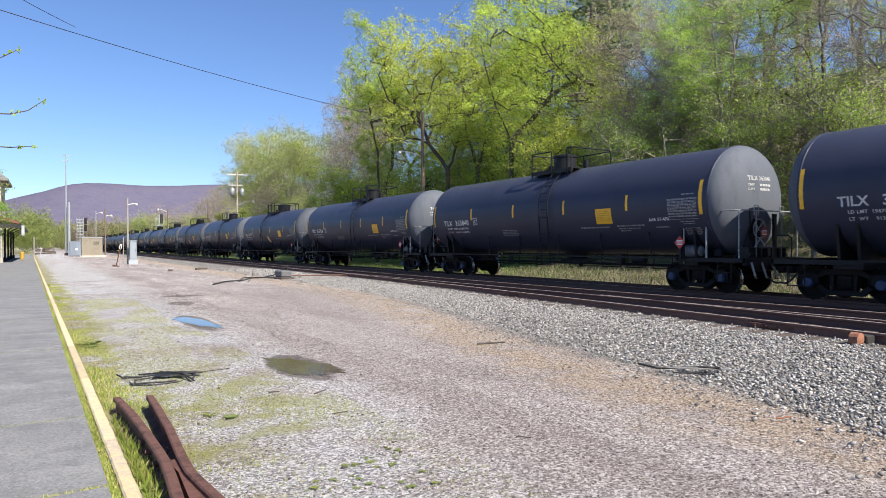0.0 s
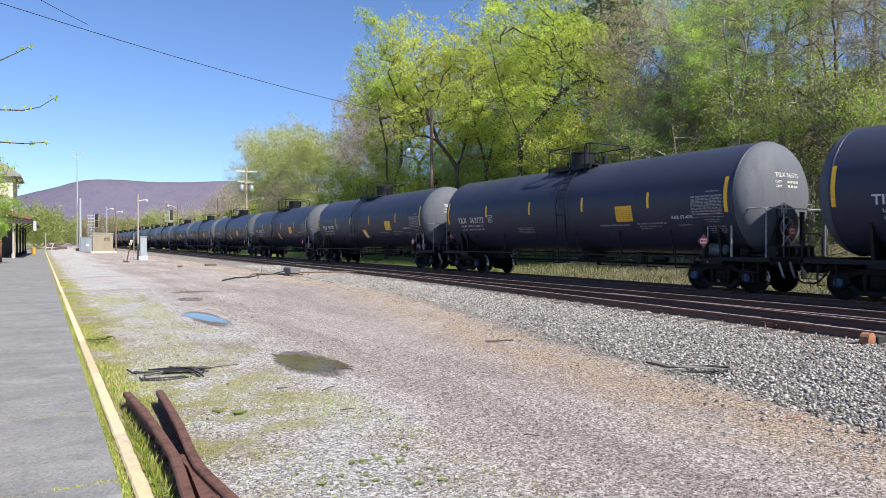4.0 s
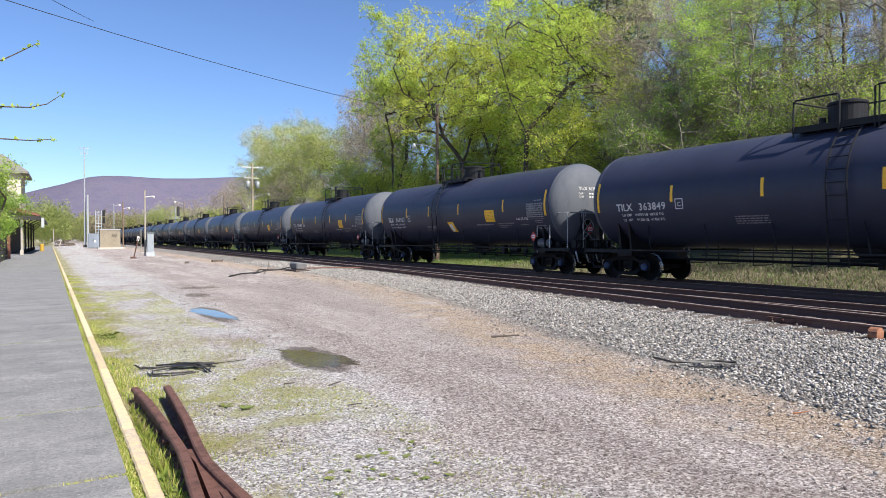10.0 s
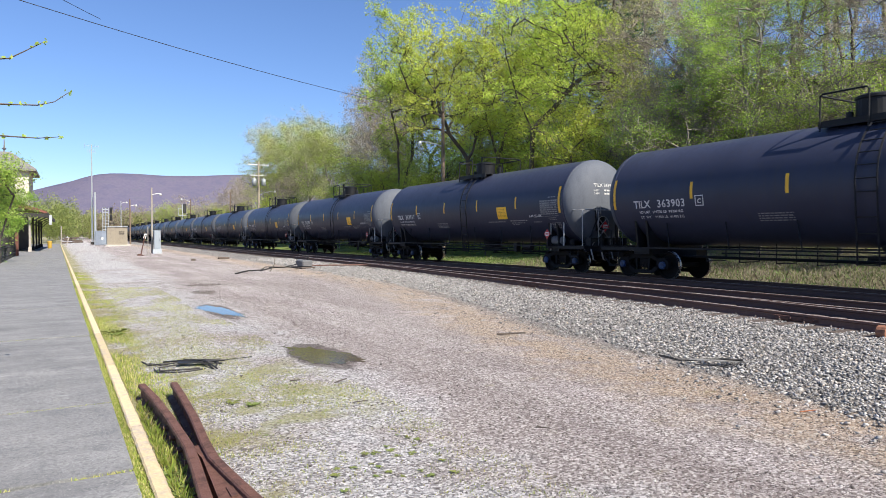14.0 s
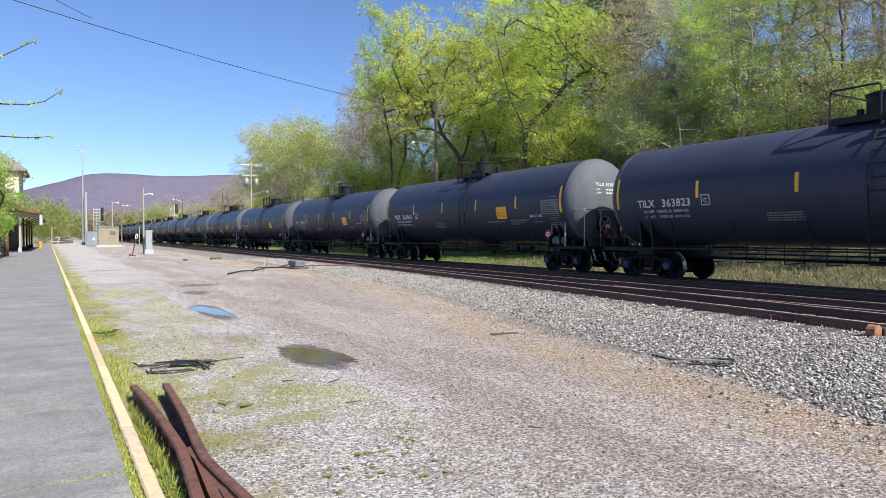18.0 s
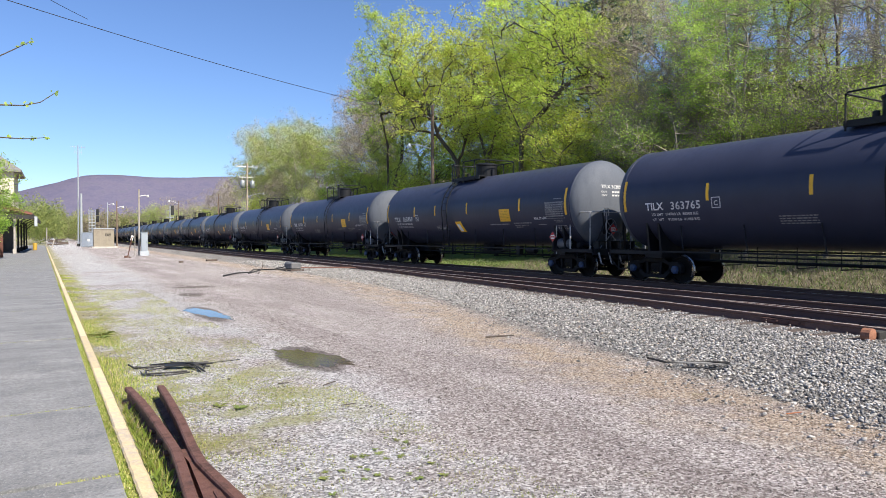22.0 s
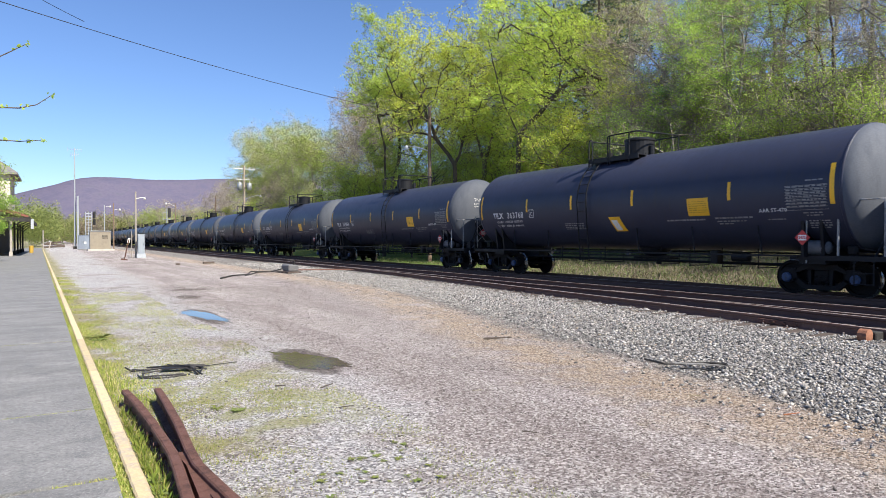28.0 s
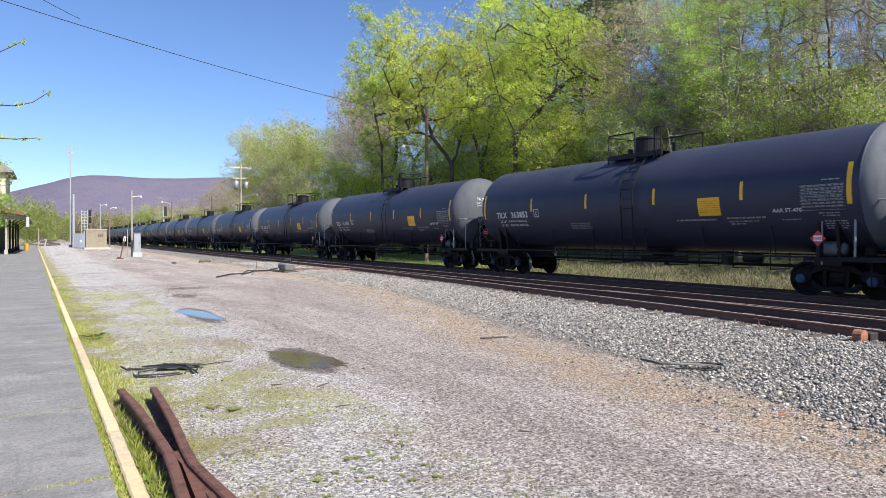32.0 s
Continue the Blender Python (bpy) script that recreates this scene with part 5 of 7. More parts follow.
SAP = (((0, 0, -0.2), (0.05, 0, 1.2)), ((0.05, 0, 1.2), (-0.6, 0.4, 3.4)), ((0.05, 0, 1.2), (0.6, -0.3, 3.6)), ((0.05, 0, 1.2), (0.1, 0.5, 4.5)))
t_sap = make_tree("tree", "young bushy tree in yellow-green leaf", L_SPRING, M_BARK, 73, SAP, (0, 0, 4.0), (2.4, 2.4, 3.2), 14, 220, 7000, 0.05, 0.26, 0.008, 500)
t_sap2 = make_tree("tree", "young bushy tree in fresh green leaf", L_GREEN, M_BARKGREY, 79, SAP, (0, 0, 3.8), (2.2, 2.2, 3.0), 14, 240, 7000, 0.036, 0.24, 0.008, 400)
t_brush = make_tree("tree", "leafless young tree with brown twigs", L_BUD, M_BARKGREY, 83, SAP, (0, 0, 4.2), (2.2, 2.2, 3.4), 14, 260, 900, 0.04, 0.3, 0.008, 3500, 0.7)
plant(t_sap, 28.8, 44.0, 0, 0.9, True)
plant(t_sap2, 30.6, 31.5, 0, 1.2, True)
plant(t_brush, 30.8, 26.0, 0, 1.2, True)
rs = random.Random(17)
for x, y, s_ in ((28.8, 12.5, 1.3), (30.2, 17.0, 1.5), (29.4, 20.5, 1.45), (29.8, 24.5, 1.5), (29.4, 28.0, 1.5), (31.0, 15.0, 1.2), (31.5, 36.0, 1.5)):
    plant(t_sap2, x, y, rs.uniform(0, 360), s_)
for i in range(24):
    y = 12 + 6.0 * i + rs.uniform(-1.5, 1.5)
    x = 30.6 + rs.uniform(-0.6, 3.0)
    plant(t_sap if y > 36 else rs.choice((t_sap2, t_brush)), x, y, rs.uniform(0, 360), rs.uniform(0.8, 1.35))
for i in range(20):
    y = 9 + 2.8 * i + rs.uniform(-1.2, 1.2)
    x = 35.5 + rs.uniform(-2.0, 6.0)
    plant(t_sap if y > 44 else rs.choice((t_sap2, t_brush, t_brush)), x, y, rs.uniform(0, 360), rs.uniform(1.1, 1.9))


def conifer(x, y, h):
    """A dark evergreen among the bare crowns."""
    t = thing("conifer", "dark green conifer on the hillside", "tree", pose(x, y, lift(x, y)))
    b = B()
    tube(b, [(0, 0, -0.2), (0, 0, h)], 0.24, 7, 0.03)
    pts = []
    rng = np.random.default_rng(9)
    for i in range(46):
        z = h * (0.25 + 0.74 * i / 46)
        ln = (h - z) * 0.32 + 0.4
        for k in range(4):
            a = rng.uniform(0, 6.28)
            e = Vector((math.cos(a) * ln, math.sin(a) * ln, z - ln * 0.15))
            tube(b, [(0, 0, z), e], 0.04, 3, 0.01, cap=False)
            for q in np.linspace(0.25, 1.0, 12):
                for _ in range(4):
                    pts.append((e.x * q + rng.normal() * 0.16, e.y * q + rng.normal() * 0.16, z + (e.z - z) * q + rng.normal() * 0.1))
    part("trunk", b, M_BARK, t)
    part("crown", leaf_mesh(pts, 0.16, 3), leafy("needle_dark", [(0.0, (0.03, 0.07, 0.03)), (1.0, (0.08, 0.15, 0.055))], 0.15), t)


conifer(41.5, 43.0, 25.0)


L_FAR = leafy("leaf_far_green", [(0.0, (0.13, 0.19, 0.05)), (0.5, (0.20, 0.26, 0.065)), (1.0, (0.29, 0.32, 0.10))], 0.45)
L_FARPALE = leafy("leaf_far_olive", [(0.0, (0.20, 0.22, 0.07)), (0.5, (0.29, 0.29, 0.10)), (1.0, (0.36, 0.31, 0.15))], 0.45)
L_FARBROWN = leafy("twigs_far_brown", [(0.0, (0.20, 0.16, 0.12)), (0.6, (0.28, 0.23, 0.17)), (1.0, (0.30, 0.29, 0.13))], 0.4)


def undergrowth():
    """Brush and saplings along the wood's edge and on the slope."""
    rng = np.random.default_rng(77)
    for label, mat, n, seed, x0, x1, y0, y1, hmax, per, size in (
            ("green and yellow brush along the wood's edge", L_SPRING, 420, 1, 30.2, 35.0, 24, 165, 2.6, 80, 0.06),
            ("fresh green saplings and brush on the slope", L_GREEN, 420, 2, 30.5, 44.0, 2, 60, 3.2, 100, 0.045),
            ("brown leafless brush on the slope", L_BUD, 560, 3, 30.5, 60.0, -4, 120, 2.8, 70, 0.045),
            ("olive brush far along the railway", L_FARPALE, 420, 4, 24.0, 34.0, 120, 420, 4.0, 60, 0.18)):
        pts = []
        for i in range(n):
            x, y = rng.uniform(x0, x1), rng.uniform(y0, y1)
            z = lift(x, y)
            h = rng.uniform(0.5, 1.0) * hmax
            w = h * 0.38
            m = per
            p = rng.normal(size=(m, 3)) * np.array([w, w, h * 0.28]) + np.array([x, y, z + h * 0.5])
            p[:, 2] = np.maximum(p[:, 2], z + 0.05)
            pts.append(p)
        ob = part("brush", leaf_mesh(np.concatenate(pts), size, seed), mat)
        tagged(ob, label, "brush", kind="stuff")
    b = B()
    r = random.Random(8)
    for i in range(420):
        x, y = r.uniform(31.5, 46), r.uniform(0, 62)
        z = lift(x, y)
        h = r.uniform(2, 7)
        dx, dy = r.gauss(0, 0.12) * h, r.gauss(0, 0.12) * h
        tube(b, [(x, y, z - 0.1), (x + dx * 0.4, y + dy * 0.5, z + h * 0.5), (x + dx, y + dy, z + h)], r.uniform(0.015, 0.05), 4, 0.008, cap=False)
    tagged(part("sapling_stems", b, M_BARKGREY), "thin bare sapling stems on the slope", "saplings", kind="stuff")


undergrowth()


def far_woods():
    """Woods across the valley, at the foot of the ridge and left of the railway."""
    rng = np.random.default_rng(5)
    for label, mat, spots, size in (
            ("fresh green trees beyond the station", L_FAR, [(rng.uniform(-32, 3), rng.uniform(165, 260), rng.uniform(8, 13)) for _ in range(60)], 0.19),
            ("olive and brown trees far down the line", L_FARPALE, [(rng.uniform(-4, 46), rng.uniform(300, 520), rng.uniform(9, 16)) for _ in range(110)], 0.30),
            ("brown leafless woods far down the line", L_FARBROWN, [(rng.uniform(-10, 60), rng.uniform(270, 420), rng.uniform(8, 14)) for _ in range(80)], 0.27)):
        pts = []
        for x, y, h in spots:
            m = 1000
            u = rng.normal(size=(m, 3))
            u /= np.linalg.norm(u, axis=1)[:, None]
            rr = rng.uniform(0.35, 1.0, m)[:, None] * (1 + 0.25 * np.sin(3 * u[:, :1] * 2 + x))
            p = u * rr * np.array([h * 0.36, h * 0.36, h * 0.46]) + np.array([x, y, h * 0.52])
            p[:, 2] = np.maximum(p[:, 2], 0.2)
            pts.append(p)
        tagged(part("far_trees", leaf_mesh(np.concatenate(pts), size, 6, 0.8), mat), label, "far woods", kind="stuff")


far_woods()


def ridge():
    """The long wooded ridge on the horizon."""
    prof = ((-2600, 40), (-1500, 70), (-900, 60), (-500, 70), (-300, 100), (-125, 152), (0, 192), (60, 215), (108, 224), (180, 226), (300, 222), (420, 229), (570, 240), (800, 255), (1200, 270), (2000, 260), (3200, 200))
    xs = [-2600 + 40 * i for i in range(146)]
    pts = []
    for j in range(15):
        t = j / 14
        for x in xs:
            z = float(np.interp(x, [p[0] for p in prof], [p[1] for p in prof]))
            k = (t / 0.7) if t < 0.7 else 1 - (t - 0.7) * 0.4
            n = noise.noise(Vector((x * 0.006, t * 3.0, 0))) * 22 + noise.noise(Vector((x * 0.03, t * 9.0, 4))) * 6
            pts.append((x, 2150 + 650 * t, max(-5, z * k + n * (0.4 + t * 0.2) * min(1, 4 * t) * (0.25 if 0.6 < t else 1))))
    w = len(xs)
    me = bpy.data.meshes.new("ridge")
    me.from_pydata(pts, [], [(j * w + i, j * w + i + 1, (j + 1) * w + i + 1, (j + 1) * w + i) for j in range(14) for i in range(w - 1)])
    mt, nt, bs, co = material("hazed_wood_ridge", 1.0, spec=0.0)
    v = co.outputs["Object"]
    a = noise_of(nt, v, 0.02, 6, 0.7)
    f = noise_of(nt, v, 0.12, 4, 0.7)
    # bare-wood tones with the blue-purple haze of distance mixed into the colour
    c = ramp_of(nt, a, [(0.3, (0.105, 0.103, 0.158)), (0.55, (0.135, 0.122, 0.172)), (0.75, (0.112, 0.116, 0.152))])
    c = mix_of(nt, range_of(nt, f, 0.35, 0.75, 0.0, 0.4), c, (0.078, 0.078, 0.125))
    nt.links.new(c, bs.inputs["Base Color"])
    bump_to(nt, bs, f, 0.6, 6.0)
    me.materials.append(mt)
    tagged(new("backdrop", smooth(me)), "long ridge of bare woods, blue-purple haze put into its colour", "mountain ridge", kind="structure")


ridge()

# ---------------- yard, poles and station ----------------
def pole_round(name, label, x, y, h, r0, r1, mat, category="pole", n=10):
    t = thing(name, label, category, pose(x, y, lift(x, y)))
    b = B()
    tube(b, [(0, 0, -0.2), (0, 0, h * 0.5), (0, 0, h)], r0, n, r1)
    part("pole", b, mat, t)
    return t


M_LAMP = worn("lamp_head_white", (0.6, 0.6, 0.58), (0.42, 0.42, 0.4), 0.4, 0.1, 5, 0.3)
M_PALEPOST = worn("pale_weathered_post", (0.34, 0.31, 0.27), (0.24, 0.21, 0.18), 0.9)
M_WHITEPAINT = worn("white_paint", (0.55, 0.55, 0.53), (0.38, 0.37, 0.34), 0.6, 0, 3, 0.4)


def lamp_arm(t, z, dx, dy, rise, head):
    b = B()
    n = 8
    tube(b, [(dx * i / n, dy * i / n, z + rise * math.sin(math.pi / 2 * i / n)) for i in range(n + 1)], 0.04, 6)
    part("arm", b, M_LAMP, t, "curved pale lamp arm")
    b = B()
    lathe(b, [(-0.30 * head, 0.05 * head), (-0.26 * head, 0.20 * head), (0.0, 0.16 * head), (0.16 * head, 0.09 * head), (0.2 * head, 0.02)], "z", 12, Matrix.Translation((dx, dy, z + rise - 0.05)) @ Matrix.Diagonal((0.75, 0.75, 0.6, 1)))
    part("lamp_head", b, M_LAMP, t, "white lamp head", soft=True)


# wooden pole with a street lamp behind the train
p1 = pole_round("street_lamp", "weathered wooden pole with a curved street lamp arm", 26.0, 46.0, 12.5, 0.17, 0.12, M_WOODPOLE, "street lamp")
lamp_arm(p1, 8.9, -1.05, 2.0, 0.6, 1.15)
b = B()
box(b, -0.95, 0.95, -0.06, 0.06, 11.6, 11.72, pose(0, 0, 0, 0, 0, 60))
part("crossarm", b, M_WOODPOLE, p1)

# utility pole with crossarms and transformers
p2 = pole_round("utility_pole", "pale wooden utility pole with crossarms and transformers", 26.0, 106.0, 13.6, 0.2, 0.14, worn("pale_pole", (0.36, 0.30, 0.23), (0.22, 0.18, 0.14), 0.9, 0, 3, 0.4), "utility pole")
for z, w in ((13.1, 1.7), (11.4, 1.3)):
    b = B()
    box(b, -w, w, -0.07, 0.07, z - 0.07, z + 0.07)
    ca = part("crossarm", b, M_WHITEPAINT, p2)
    for k in (-0.9, -0.5, 0.5, 0.9):
        b = B()
        lathe(b, [(z + 0.07, 0.03), (z + 0.14, 0.07), (z + 0.2, 0.05), (z + 0.28, 0.06), (z + 0.3, 0.02)], "z", 8, Matrix.Translation((k * w, 0, 0)))
        part("insulator", b, M_WHITEPAINT, ca)
for k in (-0.75, 0.75):
    b = B()
    lathe(b, [(9.7, 0.05), (9.72, 0.36), (10.75, 0.36), (10.85, 0.28), (10.9, 0.05)], "z", 14, Matrix.Translation((k, -0.3, 0)))
    tr = part("transformer", b, M_GALV, p2, "grey transformer can", soft=True)
    b = B()
    lathe(b, [(10.9, 0.06), (11.15, 0.05)], "z", 8, Matrix.Translation((k, -0.3, 0)))
    part("bushing", b, M_WHITEPAINT, tr)
lamp_arm(p2, 8.2, 2.2, -1.5, 0.7, 1.3)

for x, y, h, r in ((26.0, 127.5, 10.0, 0.13), (24.0, 118.0, 7.5, 0.1)):
    pole_round("pole", "thin grey pole beside the railway", x, y, h, r, r * 0.7, M_WOODPOLE)
p5 = pole_round("street_lamp", "distant street lamp beside the railway", 23.0, 155.0, 10.0, 0.13, 0.09, M_WOODPOLE, "street lamp")
lamp_arm(p5, 9.3, -1.8, 0.8, 0.7, 1.6)

# tall radio mast with small aerials, and the sleeve pole beside it
ma = pole_round("radio_mast", "tall thin galvanised radio mast with small aerials", 3.2, 137.0, 18.4, 0.17, 0.08, M_GALV, "mast")
b = B()
tube(b, [(0.45, -1.0, -0.2), (0.45, -1.0, 9.6)], 0.22, 10, 0.17)
part("sleeve_pole", b, M_GALV, ma)
for z, w in ((18.1, 1.1), (17.2, 0.6)):
    b = B()
    tube(b, [(-w, 0, z), (w, 0, z)], 0.03, 5)
    ar = part("aerial", b, M_GALV, ma)
    for k in (-1, -0.5, 0.5, 1):
        b = B()
        tube(b, [(w * k, 0, z - 0.35), (w * k, 0, z + 0.35)], 0.022, 5)
        part("rod", b, M_GALV, ar)
b = B()
box(b, -0.3, 0.3, -0.3, 0.3, 0, 0.5)
part("foot", b, M_DARK, ma)


def cabinet(name, label, x0, x1, y0, y1, z0, z1, mat, doors=2, legs=False, roof=0.06):
    cx, cy = (x0 + x1) / 2, (y0 + y1) / 2
    t = thing(name, label, "cabinet", pose(cx, cy, lift(cx, cy)))
    hx, hy = (x1 - x0) / 2, (y1 - y0) / 2
    b = B()
    box(b, -hx, hx, -hy, hy, z0, z1, None, 0.02)
    body = part("body", b, mat, t)
    b = B()
    box(b, -hx - 0.05, hx + 0.05, -hy - 0.05, hy + 0.05, z1, z1 + roof, None, 0.015)
    part("roof", b, mat, t)
    w = 2 * hx / doors
    for k in range(doors):
        b = B()
        box(b, -hx + w * k + 0.03, -hx + w * (k + 1) - 0.03, -hy - 0.025, -hy, z0 + 0.06, z1 - 0.06, None, 0.008)
        d = part("door", b, mat, body)
        b = B()
        box(b, -hx + w * (k + 0.82), -hx + w * (k + 0.86), -hy - 0.05, -hy - 0.025, (z0 + z1) / 2 - 0.1, (z0 + z1) / 2 + 0.1)
        part("handle", b, M_DARK, d)
    b = B()
    box(b, -hx - 0.1, hx + 0.1, -hy - 0.1, hy + 0.1, -0.15, z0 - 0.002)
    part("plinth", b, M_SLAB, t) if not legs else part("post", tube(b, [(0, 0, -0.2), (0, 0, z0)], 0.06, 8), M_GALV, t)
    return t


M_BLUEGREY = worn("blue_grey_steel", (0.26, 0.30, 0.36), (0.20, 0.23, 0.27), 0.45, 0.4, 1.5, 0.4)
c1 = cabinet("signal_cabinet", "blue-grey steel signal cabinet beside the beige shed", 3.35, 5.25, 123.5, 125.0, 0.12, 2.4, M_BLUEGREY)
b = B()
box(b, -0.12, 0.2, -0.80, -0.775, 1.0, 1.35)
part("sign", b, M_WHITE, c1)
# beige shed
sh = thing("equipment_shed", "beige flat-roofed equipment shed with a small window", "shed", pose(6.05, 114.5, 0))
b = B()
box(b, -1.4, 1.4, -1.5, 1.5, 0.25, 2.95, None, 0.02)
part("wall", b, M_BEIGE, sh)
b = B()
box(b, -1.5, 1.5, -1.6, 1.6, 2.95, 3.07, None, 0.02)
part("roof", b, M_GALV, sh)
b = B()
box(b, 0.2, 0.95, -1.53, -1.5, 1.85, 2.35)
wd = part("window", b, M_DARK, sh)
b = B()
for k in range(4):
    box(b, 0.22, 0.93, -1.56, -1.53, 1.89 + 0.115 * k, 1.94 + 0.115 * k)
part("louvre", b, M_BEIGE, wd)
b = B()
for x in (-1.4, -0.47, 0.46, 1.36):
    box(b, x, x + 0.04, -1.515, -1.5, 0.25, 2.95)
part("seam", b, M_BEIGE, sh)
b = B()
box(b, -1.7, 1.9, -1.9, 1.8, -0.3, 0.25, None, 0.03)
part("base_slab", b, worn("pale_concrete", (0.5, 0.47, 0.43), (0.36, 0.33, 0.3), 0.9, 0, 2, 0.4), sh)

# signal with ladder and cage behind the shed
sg = pole_round("railway_signal", "railway signal mast with grey ladder and dark heads", 5.9, 150.0, 7.2, 0.1, 0.1, M_GALV, "signal")
b = B()
for k in (-0.55, 0.55):
    tube(b, [(k, -0.3, 2.0), (k, -0.3, 7.3)], 0.06, 6)
for i in range(9):
    tube(b, [(-0.55, -0.3, 2.3 + 0.58 * i), (0.55, -0.3, 2.3 + 0.58 * i)], 0.05, 5)
part("ladder", b, M_GALV, sg, "grey ladder")
for z in (6.6, 5.2):
    b = B()
    box(b, 0.75, 1.25, -0.3, 0.0, z - 0.5, z + 0.8, None, 0.08)
    h = part("signal_head", b, M_BLACK, sg, "black signal head")
    for q in (-0.15, 0.4):
        b = B()
        lathe(b, [(-0.3, 0.16), (-0.55, 0.18)], "y", 10, Matrix.Translation((1.0, 0, z + q)))
        part("hood", b, M_BLACK, h)
# bracket signal farther down, over the train
s2 = pole_round("railway_signal", "far signal with a grey cage above the train", 24.0, 175.0, 9.6, 0.12, 0.12, M_GALV, "signal")
b = B()
box(b, -0.9, 0.9, -0.1, 0.1, 6.8, 7.0)
for k in (-0.9, 0.0, 0.9):
    tube(b, [(k, 0, 6.9), (k, 0, 8.6)], 0.06, 5)
tube(b, [(-0.9, 0, 8.6), (0.9, 0, 8.6)], 0.06, 5)
part("cage", b, M_GALV, s2)
b = B()
box(b, 0.2, 0.9, -0.3, 0.1, 7.4, 9.8, None, 0.08)
part("signal_head", b, M_BLACK, s2)

# lamp posts
l1 = pole_round("lamp_post", "pale weathered lamp post with a short arm by the grey cabinet", 6.45, 66.5, 6.1, 0.09, 0.07, M_PALEPOST, "lamp post")
lamp_arm(l1, 5.45, 0.75, -0.1, 0.12, 0.8)
l2 = pole_round("lamp_post", "rusty brown lamp post beside the shed", 8.15, 117.5, 7.5, 0.12, 0.09, M_WOODPOLE, "lamp post")
lamp_arm(l2, 6.4, 0.9, -0.1, 0.2, 1.2)
l3 = pole_round("lamp_post", "thin lamp post beyond the shed", 9.6, 165.0, 9.4, 0.1, 0.07, M_GALV, "lamp post")
lamp_arm(l3, 8.9, 1.2, 0, 0.3, 1.5)
cabinet("grey_cabinet", "light grey cabinet on a post at the yard's edge", 6.5, 7.05, 65.2, 65.75, 0.4, 2.1, worn("light_grey_steel", (0.34, 0.38, 0.42), (0.26, 0.29, 0.33), 0.5, 0.3, 2, 0.3), 1, True)
pole_round("post", "thin pale marker post beside the cabinet", 6.05, 66.0, 2.5, 0.035, 0.035, M_PALEPOST, "post")
# leaning switch target staff
st = thing("switch_staff", "leaning rusty staff with a pale top", "staff", pose(4.85, 59.0, 0, 0, 12, 0))
b = B()
tube(b, [(0, 0, -0.1), (0, 0, 1.75)], 0.045, 6)
part("rod", b, M_RUST, st)
b = B()
box(b, -0.09, 0.09, -0.02, 0.02, 1.45, 1.85)
part("blade", b, M_WHITEPAINT, st)
b = B()
box(b, -0.25, 0.25, -0.15, 0.15, -0.05, 0.12, None, 0.02)
part("foot", b, M_RUST, st)
# bumping block and cart at the end of the yard
ct = thing("timber_bumper", "dark timber bumping block across the yard's end", "bumper", pose(-0.1, 150.0, 0))
for k, (z, w) in enumerate(((0.15, 1.9), (0.55, 1.7), (0.95, 1.3))):
    b = B()
    box(b, -w, w, -0.25 + 0.05 * k, 0.25 + 0.05 * k, z, z + 0.33, pose(0, 0, 0, 0, (-3, 4, -6)[k], 0), 0.03)
    part("timber", b, M_TIE, ct)
# bollards at the end of the platform
pole_round("post", "pale weathered post at the platform's end", -1.6, 124.0, 3.2, 0.09, 0.09, M_PALEPOST, "post")
ln = thing("post", "short leaning pale post at the platform's end", "post", pose(-0.85, 119.0, 0, 0, 14, 0))
b = B()
tube(b, [(0, 0, -0.2), (0, 0, 1.5)], 0.08, 8)
part("pole", b, M_PALEPOST, ln)

# ---------------- station building ----------------
M_STUCCO = worn("cream_stucco", (0.55, 0.51, 0.42), (0.36, 0.33, 0.27), 0.9, 0, 3, 0.4, 12, 0.5)
M_ROOFRED = worn("red_roof", (0.20, 0.075, 0.05), (0.12, 0.05, 0.04), 0.85, 0, 2, 0.5)
M_ROOFGREY = worn("grey_shingle", (0.17, 0.165, 0.16), (0.11, 0.105, 0.10), 0.9, 0, 2, 0.5, 14, 0.6)
M_GLASSDARK = worn("dark_glass", (0.02, 0.022, 0.025), (0.03, 0.03, 0.03), 0.08, 0, 1, 0.2, 10, 0)


